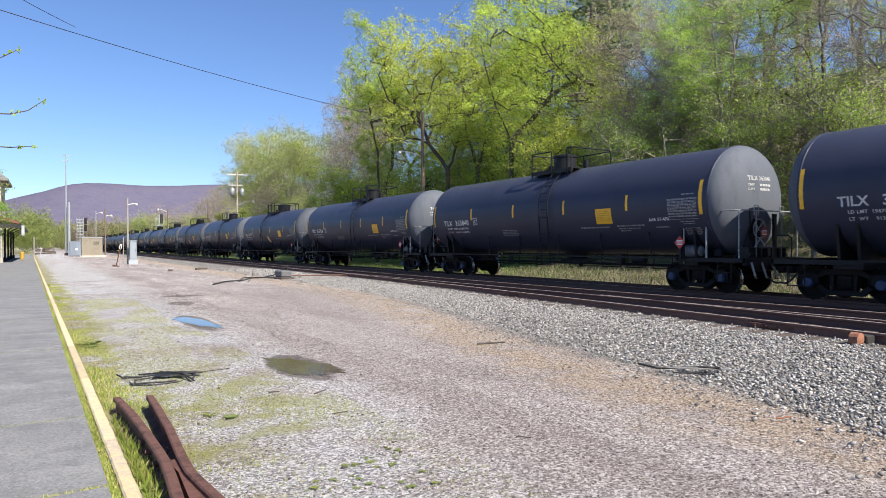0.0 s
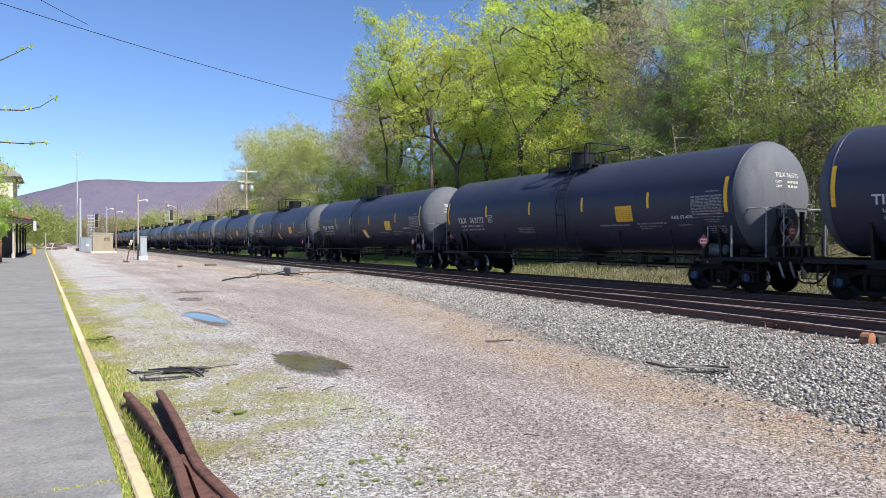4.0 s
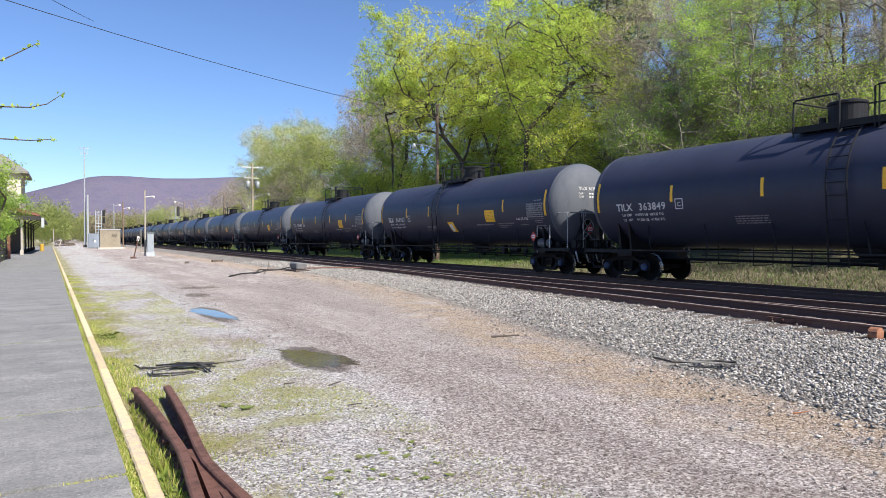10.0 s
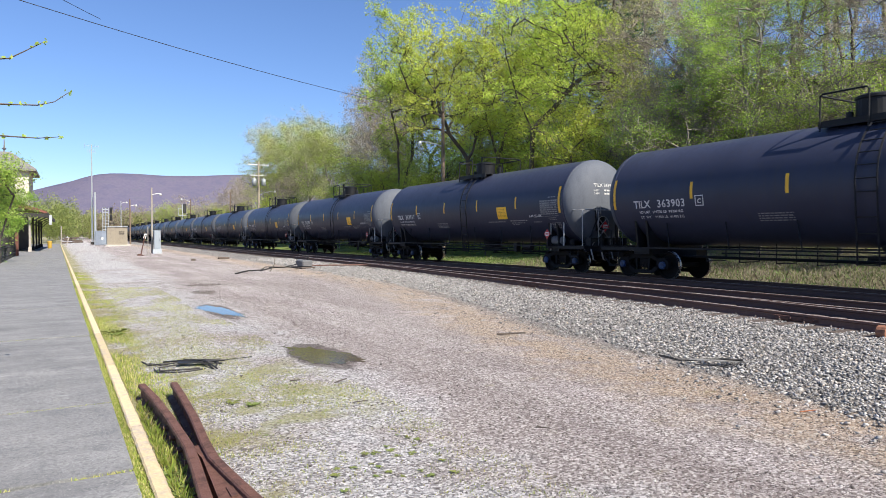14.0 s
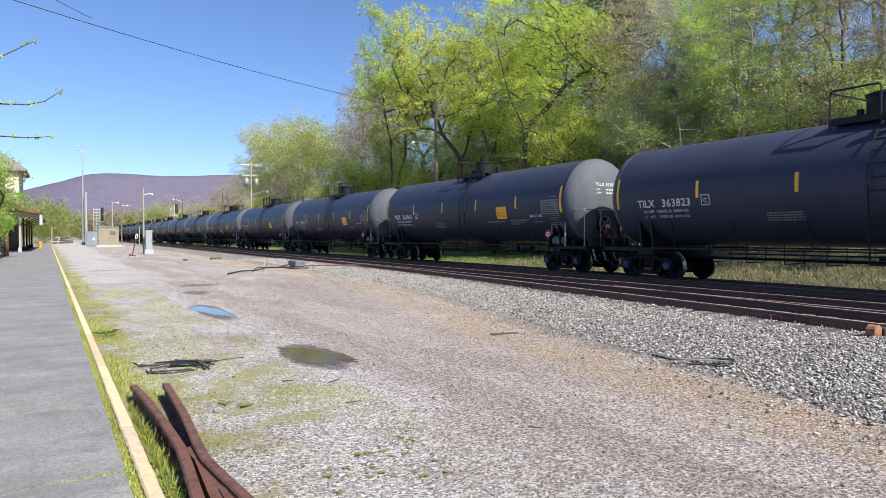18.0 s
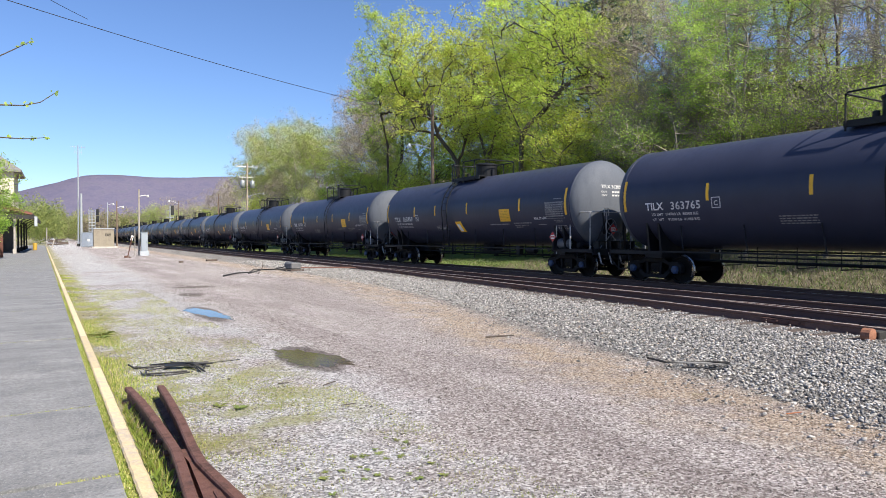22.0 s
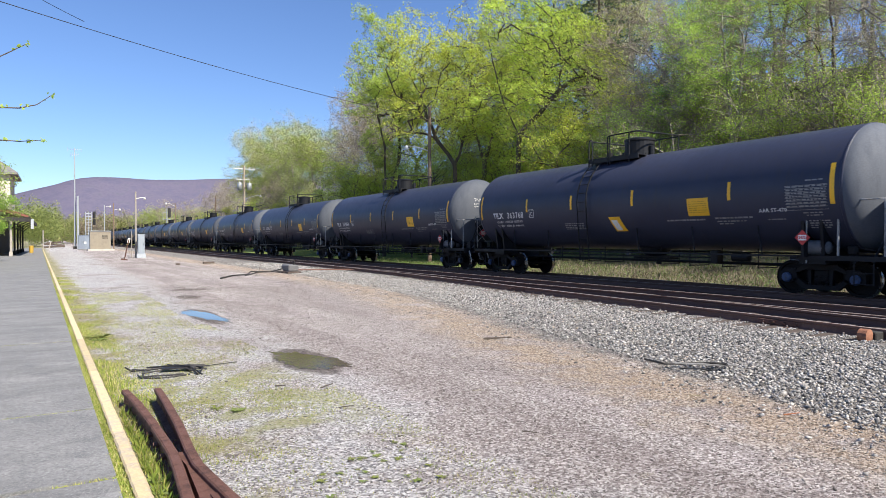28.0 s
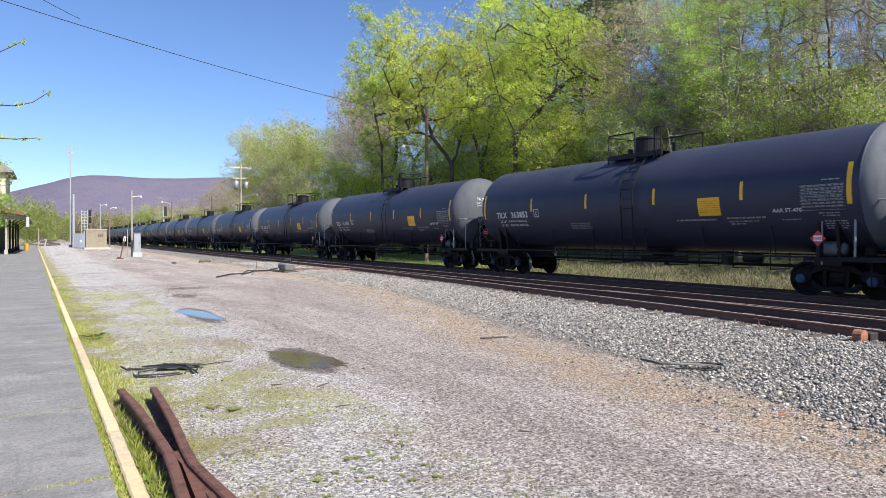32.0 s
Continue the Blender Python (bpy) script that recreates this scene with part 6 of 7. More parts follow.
def station():
    s = thing("station_building", "old station with a cream two-storey tower and red canopy roof", "station", pose(-0.45, 0, 0))
    b = B()
    box(b, -9.5, -3.3, 77.5, 86.0, 4.4, 8.15)
    part("tower_wall", b, M_STUCCO, s, "cream stucco tower wall")
    b = B()
    box(b, -16.0, -4.6, 77.8, 104.0, 0.02, 4.4)
    # near-black wall: the deep shade under the canopy is put into its colour
    part("ground_floor_wall", b, worn("canopy_shade_wall", (0.014, 0.011, 0.010), (0.009, 0.008, 0.008), 0.9, 0, 4, 0.5), s)
    # tower roof: a hipped cap cut off flat, with a finial
    b = B()
    x0, x1, y0, y1 = -10.1, -2.65, 76.9, 86.6
    lo = [b.verts.new(p) for p in ((x0, y0, 8.1), (x1, y0, 8.1), (x1, y1, 8.1), (x0, y1, 8.1))]
    mid = [b.verts.new(p) for p in ((x0, y0, 8.32), (x1, y0, 8.32), (x1, y1, 8.32), (x0, y1, 8.32))]
    hi = [b.verts.new(p) for p in ((-7.1, 80.6, 10.25), (-5.0, 80.6, 10.25), (-5.0, 83.0, 10.25), (-7.1, 83.0, 10.25))]
    b.faces.new(list(reversed(lo)))
    for p, q in ((lo, mid), (mid, hi)):
        for i in range(4):
            b.faces.new((p[i], p[(i + 1) % 4], q[(i + 1) % 4], q[i]))
    b.faces.new(hi)
    rf = part("tower_roof", b, M_ROOFGREY, s, "grey shingled hipped roof")
    b = B()
    tube(b, [(-5.6, 81.5, 10.2), (-5.6, 81.5, 12.1)], 0.1, 6, 0.02)
    lathe(b, [(10.5, 0.05), (10.65, 0.22), (10.8, 0.05)], "z", 8, Matrix.Translation((-5.6, 81.5, 0)))
    part("finial", b, M_ROOFGREY, rf)
    for x, y in ((-8.6, 77.47), (-7.0, 77.47), (-5.4, 77.47)):
        b = B()
        box(b, x, x + 0.95, y - 0.03, y + 0.01, 5.6, 7.3)
        w = part("window", b, M_GLASSDARK, s)
        b = B()
        for z in (5.55, 6.42, 7.28):
            box(b, x - 0.06, x + 1.01, y - 0.07, y - 0.03, z, z + 0.07)
        for q in (x - 0.06, x + 0.44, x + 0.95):
            box(b, q, q + 0.06, y - 0.07, y - 0.03, 5.55, 7.35)
        part("frame", b, M_WHITEPAINT, w)
    # skirt roof in red, and the canopy over the platform
    b = B()
    prism(b, [(-4.4, 5.0), (-1.75, 4.05), (-1.75, 3.86), (-4.4, 4.5)], "y", 76.2, 106.0)
    prism(b, [(-17.0, 4.45), (-4.4, 4.45), (-4.4, 5.0), (-17.0, 5.0)], "y", 76.2, 106.0)
    part("canopy_roof", b, M_ROOFRED, s, "red-brown canopy roof")
    b = B()
    box(b, -1.80, -1.62, 76.1, 106.1, 3.55, 3.9)
    box(b, -4.4, -1.62, 76.05, 76.2, 3.45, 3.86)
    part("fascia", b, M_DARK, s)
    for k in range(5):
        y = 76.9 + 7.0 * k
        b = B()
        tube(b, [(-3.25, y, 0.0), (-3.25, y, 3.6)], 0.10, 8)
        box(b, -3.4, -3.1, y - 0.15, y + 0.15, 0, 0.5)
        # posts behind the first are coloured dark to stand for the canopy's shade
        po = part("canopy_post", b, M_PALEPOST if k == 0 else M_DARK, s)
        b = B()
        tube(b, [(-3.25, y, 2.7), (-2.6, y, 3.35), (-1.85, y, 3.75)], 0.06, 5)
        part("bracket", b, M_DARK, po)
    for x, w in ((-6.6, 1.2), (-8.6, 1.1)):
        b = B()
        box(b, x, x + w, 77.74, 77.80, 0.05, 2.6)
        part("door", b, M_DARK, s)
    b = B()
    box(b, -1.62, -1.35, 78.0, 78.12, 2.75, 3.75, None, 0.02)
    part("hanging_sign", b, M_GALV, s, "pale grey sign hanging from the canopy")


station()
# red-brown post and yellow bin under the canopy
rp = thing("wooden_post", "short red-brown wooden post at the platform's fence", "post", pose(-3.85, 62.0, 0.0))
b = B()
box(b, -0.11, 0.11, -0.11, 0.11, 0, 1.9, None, 0.02)
part("post", b, worn("red_stain", (0.16, 0.06, 0.04), (0.10, 0.05, 0.04), 0.85), rp)
bn = thing("litter_bin", "small yellow bin under the canopy", "bin", pose(-2.5, 96.0, 0.05))
b = B()
lathe(b, [(0, 0.22), (0.85, 0.26), (0.9, 0.22)], "z", 12)
part("body", b, worn("bin_yellow", (0.5, 0.32, 0.05), (0.3, 0.2, 0.06), 0.6), bn)


def fence():
    f = thing("fence", "low black metal fence beside the platform", "fence", pose(0, 0, 0))
    for x0, y0, x1, y1 in ((-3.62, 44.0, -3.95, 61.8),):
        n = 14
        for i in range(n + 1):
            t = i / n
            b = B()
            x, y = x0 + (x1 - x0) * t, y0 + (y1 - y0) * t
            box(b, x - 0.03, x + 0.03, y - 0.03, y + 0.03, 0, 1.0)
            part("post", b, M_BLACK, f)
        for z in (0.35, 0.9):
            b = B()
            tube(b, [(x0, y0, z), (x1, y1, z)], 0.022, 5)
            part("rail", b, M_BLACK, f)


fence()

# small tree in leaf between the platform and the station
t_small = make_tree("tree", "small tree with light green leaves beside the platform", L_GREEN, M_BARK, 91, SAP, (0, 0, 3.6), (2.0, 2.0, 2.6), 16, 300, 9000, 0.055, 0.2, 0.008)
plant(t_small, -3.75, 46.0, 30, 1.12, True)
plant(t_small, -3.9, 57.0, 150, 0.95)
plant(t_small, -5.6, 53.0, 260, 1.2)


def shrubs():
    rng = np.random.default_rng(3)
    pts = []
    for i in range(60):
        x, y = rng.uniform(-7.5, -4.6), rng.uniform(38, 60)
        h = rng.uniform(1.0, 2.4)
        pts.append(rng.normal(size=(60, 3)) * np.array([0.5, 0.5, h * 0.3]) + np.array([x, y, h * 0.6]))
    p = np.concatenate(pts)
    p[:, 2] = np.maximum(p[:, 2], 0.1)
    tagged(part("shrubs", leaf_mesh(p, 0.08, 2), L_GREEN), "light green shrubs behind the platform fence", "shrubs", kind="stuff")


shrubs()


# budding tree over the platform, its twigs reaching into view
def budding_tree():
    t = thing("budding_tree", "tree beside the platform with thin budding twigs", "tree", pose(-3.4, 8.6, 0.0))
    b = B()
    tube(b, [(0, 0, -0.2), (0.05, 0, 1.2), (-0.05, 0.1, 2.4)], 0.13, 8, 0.09)
    limbs = (((-0.05, 0.1, 2.4), (0.9, -0.1, 3.1), (1.9, -0.4, 3.35)), ((-0.05, 0.1, 2.3), (0.9, -0.3, 2.75), (1.9, -0.5, 2.92)), ((-0.05, 0.1, 2.1), (0.9, -0.4, 2.5), (1.9, -0.55, 2.62)), ((-0.05, 0.1, 2.4), (-0.8, 0.5, 3.4), (-1.4, 0.8, 4.6)), ((-0.05, 0.1, 2.4), (-0.3, -0.8, 3.5), (-0.2, -1.5, 4.4)))
    for l in limbs:
        tube(b, l, 0.05, 6, 0.014)
    part("trunk", b, M_BARK, t)
    twigs = (((1.9, -0.4, 3.35), (2.60, -0.60, 3.40), (2.86, -0.60, 3.45), (3.02, -0.60, 3.56), (3.16, -0.60, 3.66)),
             ((1.9, -0.5, 2.92), (2.60, -0.60, 2.97), (2.86, -0.60, 2.985), (3.10, -0.60, 3.00), (3.25, -0.60, 3.05), (3.38, -0.60, 3.16)),
             ((1.9, -0.55, 2.62), (2.60, -0.60, 2.665), (2.86, -0.60, 2.66), (3.10, -0.60, 2.66), (3.31, -0.60, 2.69)))
    rnd = random.Random(6)
    for tw in twigs:
        q = B()
        tube(q, tw, 0.012, 5, 0.0035)
        o = part("twig", q, M_BARK, t)
        lf = []
        for p0, p1 in zip(tw[1:], tw[2:]):
            p0, p1 = Vector(p0), Vector(p1)
            for k in range(2):
                if rnd.random() < 0.8:
                    c = p0.lerp(p1, rnd.random())
                    for _ in range(3):
                        lf.append(tuple(c + Vector((rnd.gauss(0, 0.012), rnd.gauss(0, 0.012), rnd.gauss(0.008, 0.01)))))
        for _ in range(6):
            lf.append(tuple(Vector(tw[-1]) + Vector((rnd.gauss(0, 0.018), rnd.gauss(0, 0.018), rnd.gauss(0.0, 0.014)))))
        tagged(part("foliage", leaf_mesh(lf, 0.022, 4, 1.0), L_GREEN, o), kind="stuff")


budding_tree()


# ---------------- wires ----------------
def wire(name, label, a, c, sag, r):
    a, c = Vector(a), Vector(c)
    b = B()
    n = 40
    tube(b, [a.lerp(c, i / n) - Vector((0, 0, sag * 4 * (i / n) * (1 - i / n))) for i in range(n + 1)], r, 5)
    tagged(part(name, b, M_BLACK), label, "wire")


wire("overhead_wire", "black overhead wire sagging across the yard", (-4.6, 30.5, 11.4), (26.0, 46.0, 11.4), 0.45, 0.017)
wire("overhead_wire", "thin black service wire from the overhead line", (-3.2, 24.0, 10.6), (1.2, 33.3, 11.35), 0.1, 0.012)

# ---------------- stones, grass and small things on the ground ----------------
def ballast_edge(y):
    """Where the loose ballast begins, by the distance along the track."""
    return float(np.interp(y, (2, 4.5, 8.3, 11.7, 15.5, 21, 27, 40), (5.8, 6.45, 7.3, 8.0, 8.8, 9.3, 9.6, 10.4)))


def stones_mesh(c, size, seed, squash=0.62):
    """Many small angular stones: shaped eight-faced lumps."""
    rng = np.random.default_rng(seed)
    n = len(c)
    base = np.array([(1, 0, 0), (0, 1, 0), (-1, 0, 0), (0, -1, 0), (0, 0, 1), (0, 0, -1)], float)
    v = base[None] * rng.uniform(0.55, 1.35, (n, 6, 1)) + rng.normal(0, 0.26, (n, 6, 3))
    q = rng.normal(size=(n, 4))
    q /= np.linalg.norm(q, axis=1)[:, None]
    w, x, y, z = q.T
    R = np.stack([1 - 2 * (y * y + z * z), 2 * (x * y - z * w), 2 * (x * z + y * w), 2 * (x * y + z * w), 1 - 2 * (x * x + z * z), 2 * (y * z - x * w), 2 * (x * z - y * w), 2 * (y * z + x * w), 1 - 2 * (x * x + y * y)], 1).reshape(n, 3, 3)
    v = np.einsum("nij,nkj->nki", R, v)
    v[:, :, 2] *= squash
    v = v * np.asarray(size).reshape(-1, 1, 1) + np.asarray(c)[:, None, :]
    f = np.array([(0, 1, 4), (1, 2, 4), (2, 3, 4), (3, 0, 4), (1, 0, 5), (2, 1, 5), (3, 2, 5), (0, 3, 5)])
    faces = (np.arange(n)[:, None, None] * 6 + f[None]).reshape(-1)
    me = bpy.data.meshes.new("stones")
    me.vertices.add(6 * n)
    me.vertices.foreach_set("co", v.ravel())
    me.loops.add(len(faces))
    me.loops.foreach_set("vertex_index", faces)
    me.polygons.add(8 * n)
    me.polygons.foreach_set("loop_start", np.arange(0, 24 * n, 3))
    me.update(calc_edges=True)
    return me


def stone_material(name, stops):
    mt, nt, bs, co = material(name, 0.85, spec=0.3)
    ge = nt.nodes.new("ShaderNodeNewGeometry")
    c = ramp_of(nt, ge.outputs["Random Per Island"], stops)
    g = noise_of(nt, co.outputs["Object"], 60, 3)
    cc = mix_of(nt, range_of(nt, g, 0.35, 0.7, 0, 0.4), c, (0.16, 0.15, 0.145))
    nt.links.new(cc, bs.inputs["Base Color"])
    return mt


M_STONE = stone_material("ballast_stone", [(0.0, (0.06, 0.06, 0.062)), (0.3, (0.23, 0.225, 0.22)), (0.7, (0.40, 0.385, 0.37)), (0.92, (0.58, 0.56, 0.54)), (1.0, (0.38, 0.30, 0.23))])
M_PEBBLE = stone_material("yard_pebble", [(0.0, (0.05, 0.043, 0.04)), (0.3, (0.12, 0.10, 0.09)), (0.6, (0.30, 0.265, 0.245)), (0.88, (0.44, 0.405, 0.385)), (1.0, (0.60, 0.58, 0.56))])


def scatter_stones():
    rng = np.random.default_rng(12)
    pts, size = [], []
    n = 150000
    y = 1.4 + 45 * rng.random(n) ** 1.7
    x = np.interp(y, (2, 4.5, 8.3, 11.7, 15.5, 21, 27, 40), (5.8, 6.45, 7.3, 8.0, 8.8, 9.3, 9.6, 10.4)) - np.abs(rng.normal(0, 0.8, n)) * (rng.random(n) < 0.13) + rng.random(n) ** 0.85 * 6.9
    t = np.maximum(42 - y, 0)
    rail = 13.05 - np.maximum(np.minimum(0.0016 * t * t, 0.0832 * t - 1.0816), 0)
    # stones lie up to the rail between the ties
    bay = np.abs((y + 8.0 + 0.265) % 0.53 - 0.265) > 0.135
    keep = (x < rail - 0.24) | (bay & (x < rail + 0.46))
    x, y = x[keep], y[keep]
    z = 0.03 * np.exp(-((x - 9.5) / 2.0) ** 2) + rng.uniform(-0.006, 0.028, len(x))
    s = rng.uniform(0.010, 0.027, len(x)) * (1 + 0.016 * y)
    tagged(part("ballast_stones", stones_mesh(np.stack([x, y, z], 1), s, 3), M_STONE), "loose grey crushed-stone ballast beside the track", "ballast", kind="stuff")
    # stray pebbles over the yard
    n = 80000
    y = 1.6 + 24 * rng.random(n) ** 2.0
    x = 0.7 - 0.0182 * y + rng.random(n) * (6.4 + 0.12 * y)
    s = rng.uniform(0.003, 0.008, n) * (1 + 0.04 * y)
    dry = ~(((x - 2.97) / 0.42) ** 2 + ((y - 8.66) / 1.0) ** 2 < 1) & ~(((x - 2.83) / 0.4) ** 2 + ((y - 15.1) / 1.6) ** 2 < 1)
    x, y, s = x[dry], y[dry], s[dry]
    n = len(x)
    big = rng.random(n) < 0.04
    s[big] *= 1.9
    z = 0.03 * np.exp(-((x - 9.5) / 2.0) ** 2) + s * 0.2
    tagged(part("gravel", stones_mesh(np.stack([x, y, z], 1), s, 4), M_PEBBLE), "stray grey and tan gravel over the yard", "gravel", kind="stuff")
    # stones between the rails, darkened by oil
    n = 9000
    y = 2 + 40 * rng.random(n) ** 1.4
    x = 11.2 + 5.6 * rng.random(n)
    t = np.maximum(42 - y, 0)
    keep = x > 13.0 - np.maximum(np.minimum(0.0016 * t * t, 0.0832 * t - 1.0816), 0)
    x, y = x[keep], y[keep]
    tagged(part("bed_stones", stones_mesh(np.stack([x, y, rng.uniform(-0.01, 0.012, len(x))], 1), rng.uniform(0.015, 0.035, len(x)), 5),
                stone_material("oily_stone", [(0.0, (0.02, 0.017, 0.015)), (0.8, (0.06, 0.047, 0.04)), (1.0, (0.16, 0.13, 0.11))])), "brown oily stones between the rails", "ballast", kind="stuff")


scatter_stones()


def blades_mesh(x, y, z, h, seed, lean=0.6, w=0.0035):
    """Grass blades: narrow bent strips of two triangles."""
    rng = np.random.default_rng(seed)
    n = len(x)
    a = rng.uniform(0, 6.283, n)
    d = np.stack([np.cos(a), np.sin(a), np.zeros(n)], 1)
    b = rng.uniform(0, 6.283, n)
    l = np.stack([np.cos(b), np.sin(b), np.zeros(n)], 1) * (h * lean * rng.random(n))[:, None]
    p = np.stack([x, y, z], 1)
    up = np.stack([np.zeros(n), np.zeros(n), h], 1)
    ww = (w * (0.6 + 0.8 * rng.random(n)))[:, None]
    v = np.stack([p - d * ww, p + d * ww, p + up * 0.6 + l * 0.35 + d * ww * 0.8, p + up + l], 1).reshape(-1, 3)
    me = bpy.data.meshes.new("blades")
    me.vertices.add(4 * n)
    me.vertices.foreach_set("co", v.ravel())
    me.loops.add(4 * n)
    me.loops.foreach_set("vertex_index", np.arange(4 * n))
    me.polygons.add(n)
    me.polygons.foreach_set("loop_start", np.arange(0, 4 * n, 4))
    me.update(calc_edges=True)
    return me


L_GRASS = leafy("grass_blade", [(0.0, (0.17, 0.25, 0.04)), (0.4, (0.33, 0.38, 0.07)), (0.75, (0.48, 0.45, 0.15)), (1.0, (0.60, 0.50, 0.28))], 0.35)
L_KERBGRASS = leafy("kerb_grass_blade", [(0.0, (0.13, 0.22, 0.035)), (0.7, (0.27, 0.34, 0.06)), (1.0, (0.46, 0.42, 0.17))], 0.4)
L_MEADOW = leafy("meadow_blade", [(0.0, (0.08, 0.15, 0.03)), (0.55, (0.15, 0.22, 0.05)), (0.85, (0.22, 0.22, 0.10)), (1.0, (0.32, 0.28, 0.18))], 0.3)
L_WEED = leafy("weed_leaf", [(0.0, (0.15, 0.20, 0.05)), (1.0, (0.30, 0.34, 0.10))], 0.4)


def scatter_grass():
    rng = np.random.default_rng(21)

    def patchy(n, x, y, f, cut):
        v = np.array([noise.noise(Vector((a * f, b * f * 0.6, 3.1))) for a, b in zip(x, y)])
        return v > cut + rng.normal(0, 0.12, n)

    # strip beside the kerb on the yard side, thick near the kerb
    n = 40000
    y = 3.0 + 30 * rng.random(n) ** 1.6
    off = np.abs(rng.normal(0, 0.30, n))
    x = 0.55 - 0.0175 * y + 0.075 + off
    k = patchy(n, x, y, 1.4, 0.02)
    x, y, off = x[k], y[k], off[k]
    h = (0.012 + 0.05 * rng.random(len(x)) ** 2.5) * np.exp(-off * 1.4) + 0.008
    tagged(part("grass", blades_mesh(x, y, np.zeros(len(x)), h, 1), L_GRASS), "thin spring grass along the platform kerb", "grass", kind="stuff")
    # low patches out in the gravel
    n = 110000
    y = 3.0 + 20 * rng.random(n) ** 1.5
    x = 0.7 + 2.6 * rng.random(n)
    k = patchy(n, x, y, 1.1, -0.02) & ((y > 4.9) | (rng.random(n) < 0.2))
    k &= (x + 0.03 * y < 2.95) & ~((np.abs(x - 2.97) < 0.5) & (np.abs(y - 8.65) < 1.2)) & ~((np.abs(x - 2.83) < 0.5) & (np.abs(y - 15.1) < 1.7))
    x, y = x[k], y[k]
    h = 0.006 + 0.02 * rng.random(len(x)) ** 2
    tagged(part("grass", blades_mesh(x, y, np.zeros(len(x)), h, 2, 1.2, 0.003), L_GRASS), "low patchy grass in the gravel", "grass", kind="stuff")
    # between slabs and kerb, and in the joints
    n = 30000
    y = 2.5 + 24 * rng.random(n) ** 1.5
    x = 0.55 - 0.0175 * y - 0.09 + rng.normal(0, 0.022, n)
    k = patchy(n, x * 0 + 5, y, 1.2, -0.25)
    x, y = x[k], y[k]
    jx, jy = [], []
    for yy in (4.92, 7.02, 11.9, 16.78, 21.66):
        m = 1500
        q = rng.uniform(-2.6, 0.3, m)
        kk = np.array([noise.noise(Vector((a * 2.3, yy, 0))) for a in q]) > -0.15
        jx.append(q[kk])
        jy.append(yy + 0.018 * (0.4 - q[kk]) * -1 + rng.normal(0, 0.014, kk.sum()))
    x, y = np.concatenate([x] + jx), np.concatenate([y] + jy)
    h = 0.010 + 0.022 * rng.random(len(x)) ** 2
    tagged(part("grass", blades_mesh(x, y, np.full(len(x), 0.03), h, 3), L_GRASS), "moss and grass in the platform joints", "grass", kind="stuff")
    # taller tuft round the old frog
    n = 1700
    y = rng.uniform(3.2, 6.9, n)
    x = 0.55 - 0.0175 * y + 0.08 + np.abs(rng.normal(0, 0.055, n))
    tagged(part("grass", blades_mesh(x, y, np.zeros(n), 0.02 + 0.09 * rng.random(n) ** 2.5, 4, 0.7, 0.0022), L_KERBGRASS), "longer grass between the kerb and the rusty frog", "grass", kind="stuff")
    # meadow beyond the train
    n = 46000
    y = 10 + 56 * rng.random(n) ** 1.0
    x = 20.6 + 10 * rng.random(n)
    z = np.array([lift(a, b) for a, b in zip(x, y)])
    tagged(part("grass", blades_mesh(x, y, z, 0.05 + 0.14 * rng.random(n) ** 2, 5, 1.0, 0.010), L_MEADOW), "meadow grass beyond the railway", "grass", kind="stuff")
    # dry stalks beyond the train
    n = 16000
    y = -2 + 34 * rng.random(n)
    x = 20.4 + 9 * rng.random(n)
    tagged(part("dry_grass", blades_mesh(x, y, np.array([lift(a, b) for a, b in zip(x, y)]), 0.08 + 0.22 * rng.random(n) ** 2, 6, 0.8, 0.008), leafy("dry_stalk", [(0.0, (0.12, 0.10, 0.07)), (1.0, (0.27, 0.235, 0.17))], 0.2)), "dry brown stalks beyond the railway", "grass", kind="stuff")


scatter_grass()


def weed(x, y, size, seed, z=0.0):
    """A low rosette of broad leaves."""
    rng = random.Random(seed)
    b = B()
    for k in range(9):
        a = 2 * math.pi * k / 9 + rng.uniform(-0.3, 0.3)
        ln = size * rng.uniform(0.6, 1.1)
        up = rng.uniform(0.3, 0.8)
        d = Vector((math.cos(a), math.sin(a), 0))
        s = Vector((-d.y, d.x, 0))
        w = ln * 0.2
        p = [Vector((0, 0, 0.005)), d * ln * 0.5 + Vector((0, 0, ln * up * 0.5)) + s * w, d * ln + Vector((0, 0, ln * up * 0.45)), d * ln * 0.5 + Vector((0, 0, ln * up * 0.5)) - s * w]
        b.faces.new([b.verts.new(q) for q in p])
    tagged(part("weed", b, L_WEED, at=pose(x, y, z)), "low green broad-leaved weed in the gravel", "weed", group="weeds in the gravel")


rw = random.Random(31)
for x, y, s in ((0.55, 4.55, 0.13), (0.56, 4.8, 0.12), (0.58, 4.35, 0.12), (0.54, 5.1, 0.10), (0.50, 4.2, 0.11), (0.62, 12.3, 0.25), (0.6, 12.0, 0.2), (1.35, 6.6, 0.09), (1.5, 6.4, 0.1)):
    weed(x, y, s, rw.randint(0, 999))
for i in range(30):
    weed(rw.gauss(2.05, 0.25), rw.gauss(4.3, 0.40), rw.uniform(0.02, 0.05), i)
for i in range(14):
    weed(rw.uniform(0.9, 2.9), rw.uniform(5.0, 9.0), rw.uniform(0.02, 0.04), 100 + i)


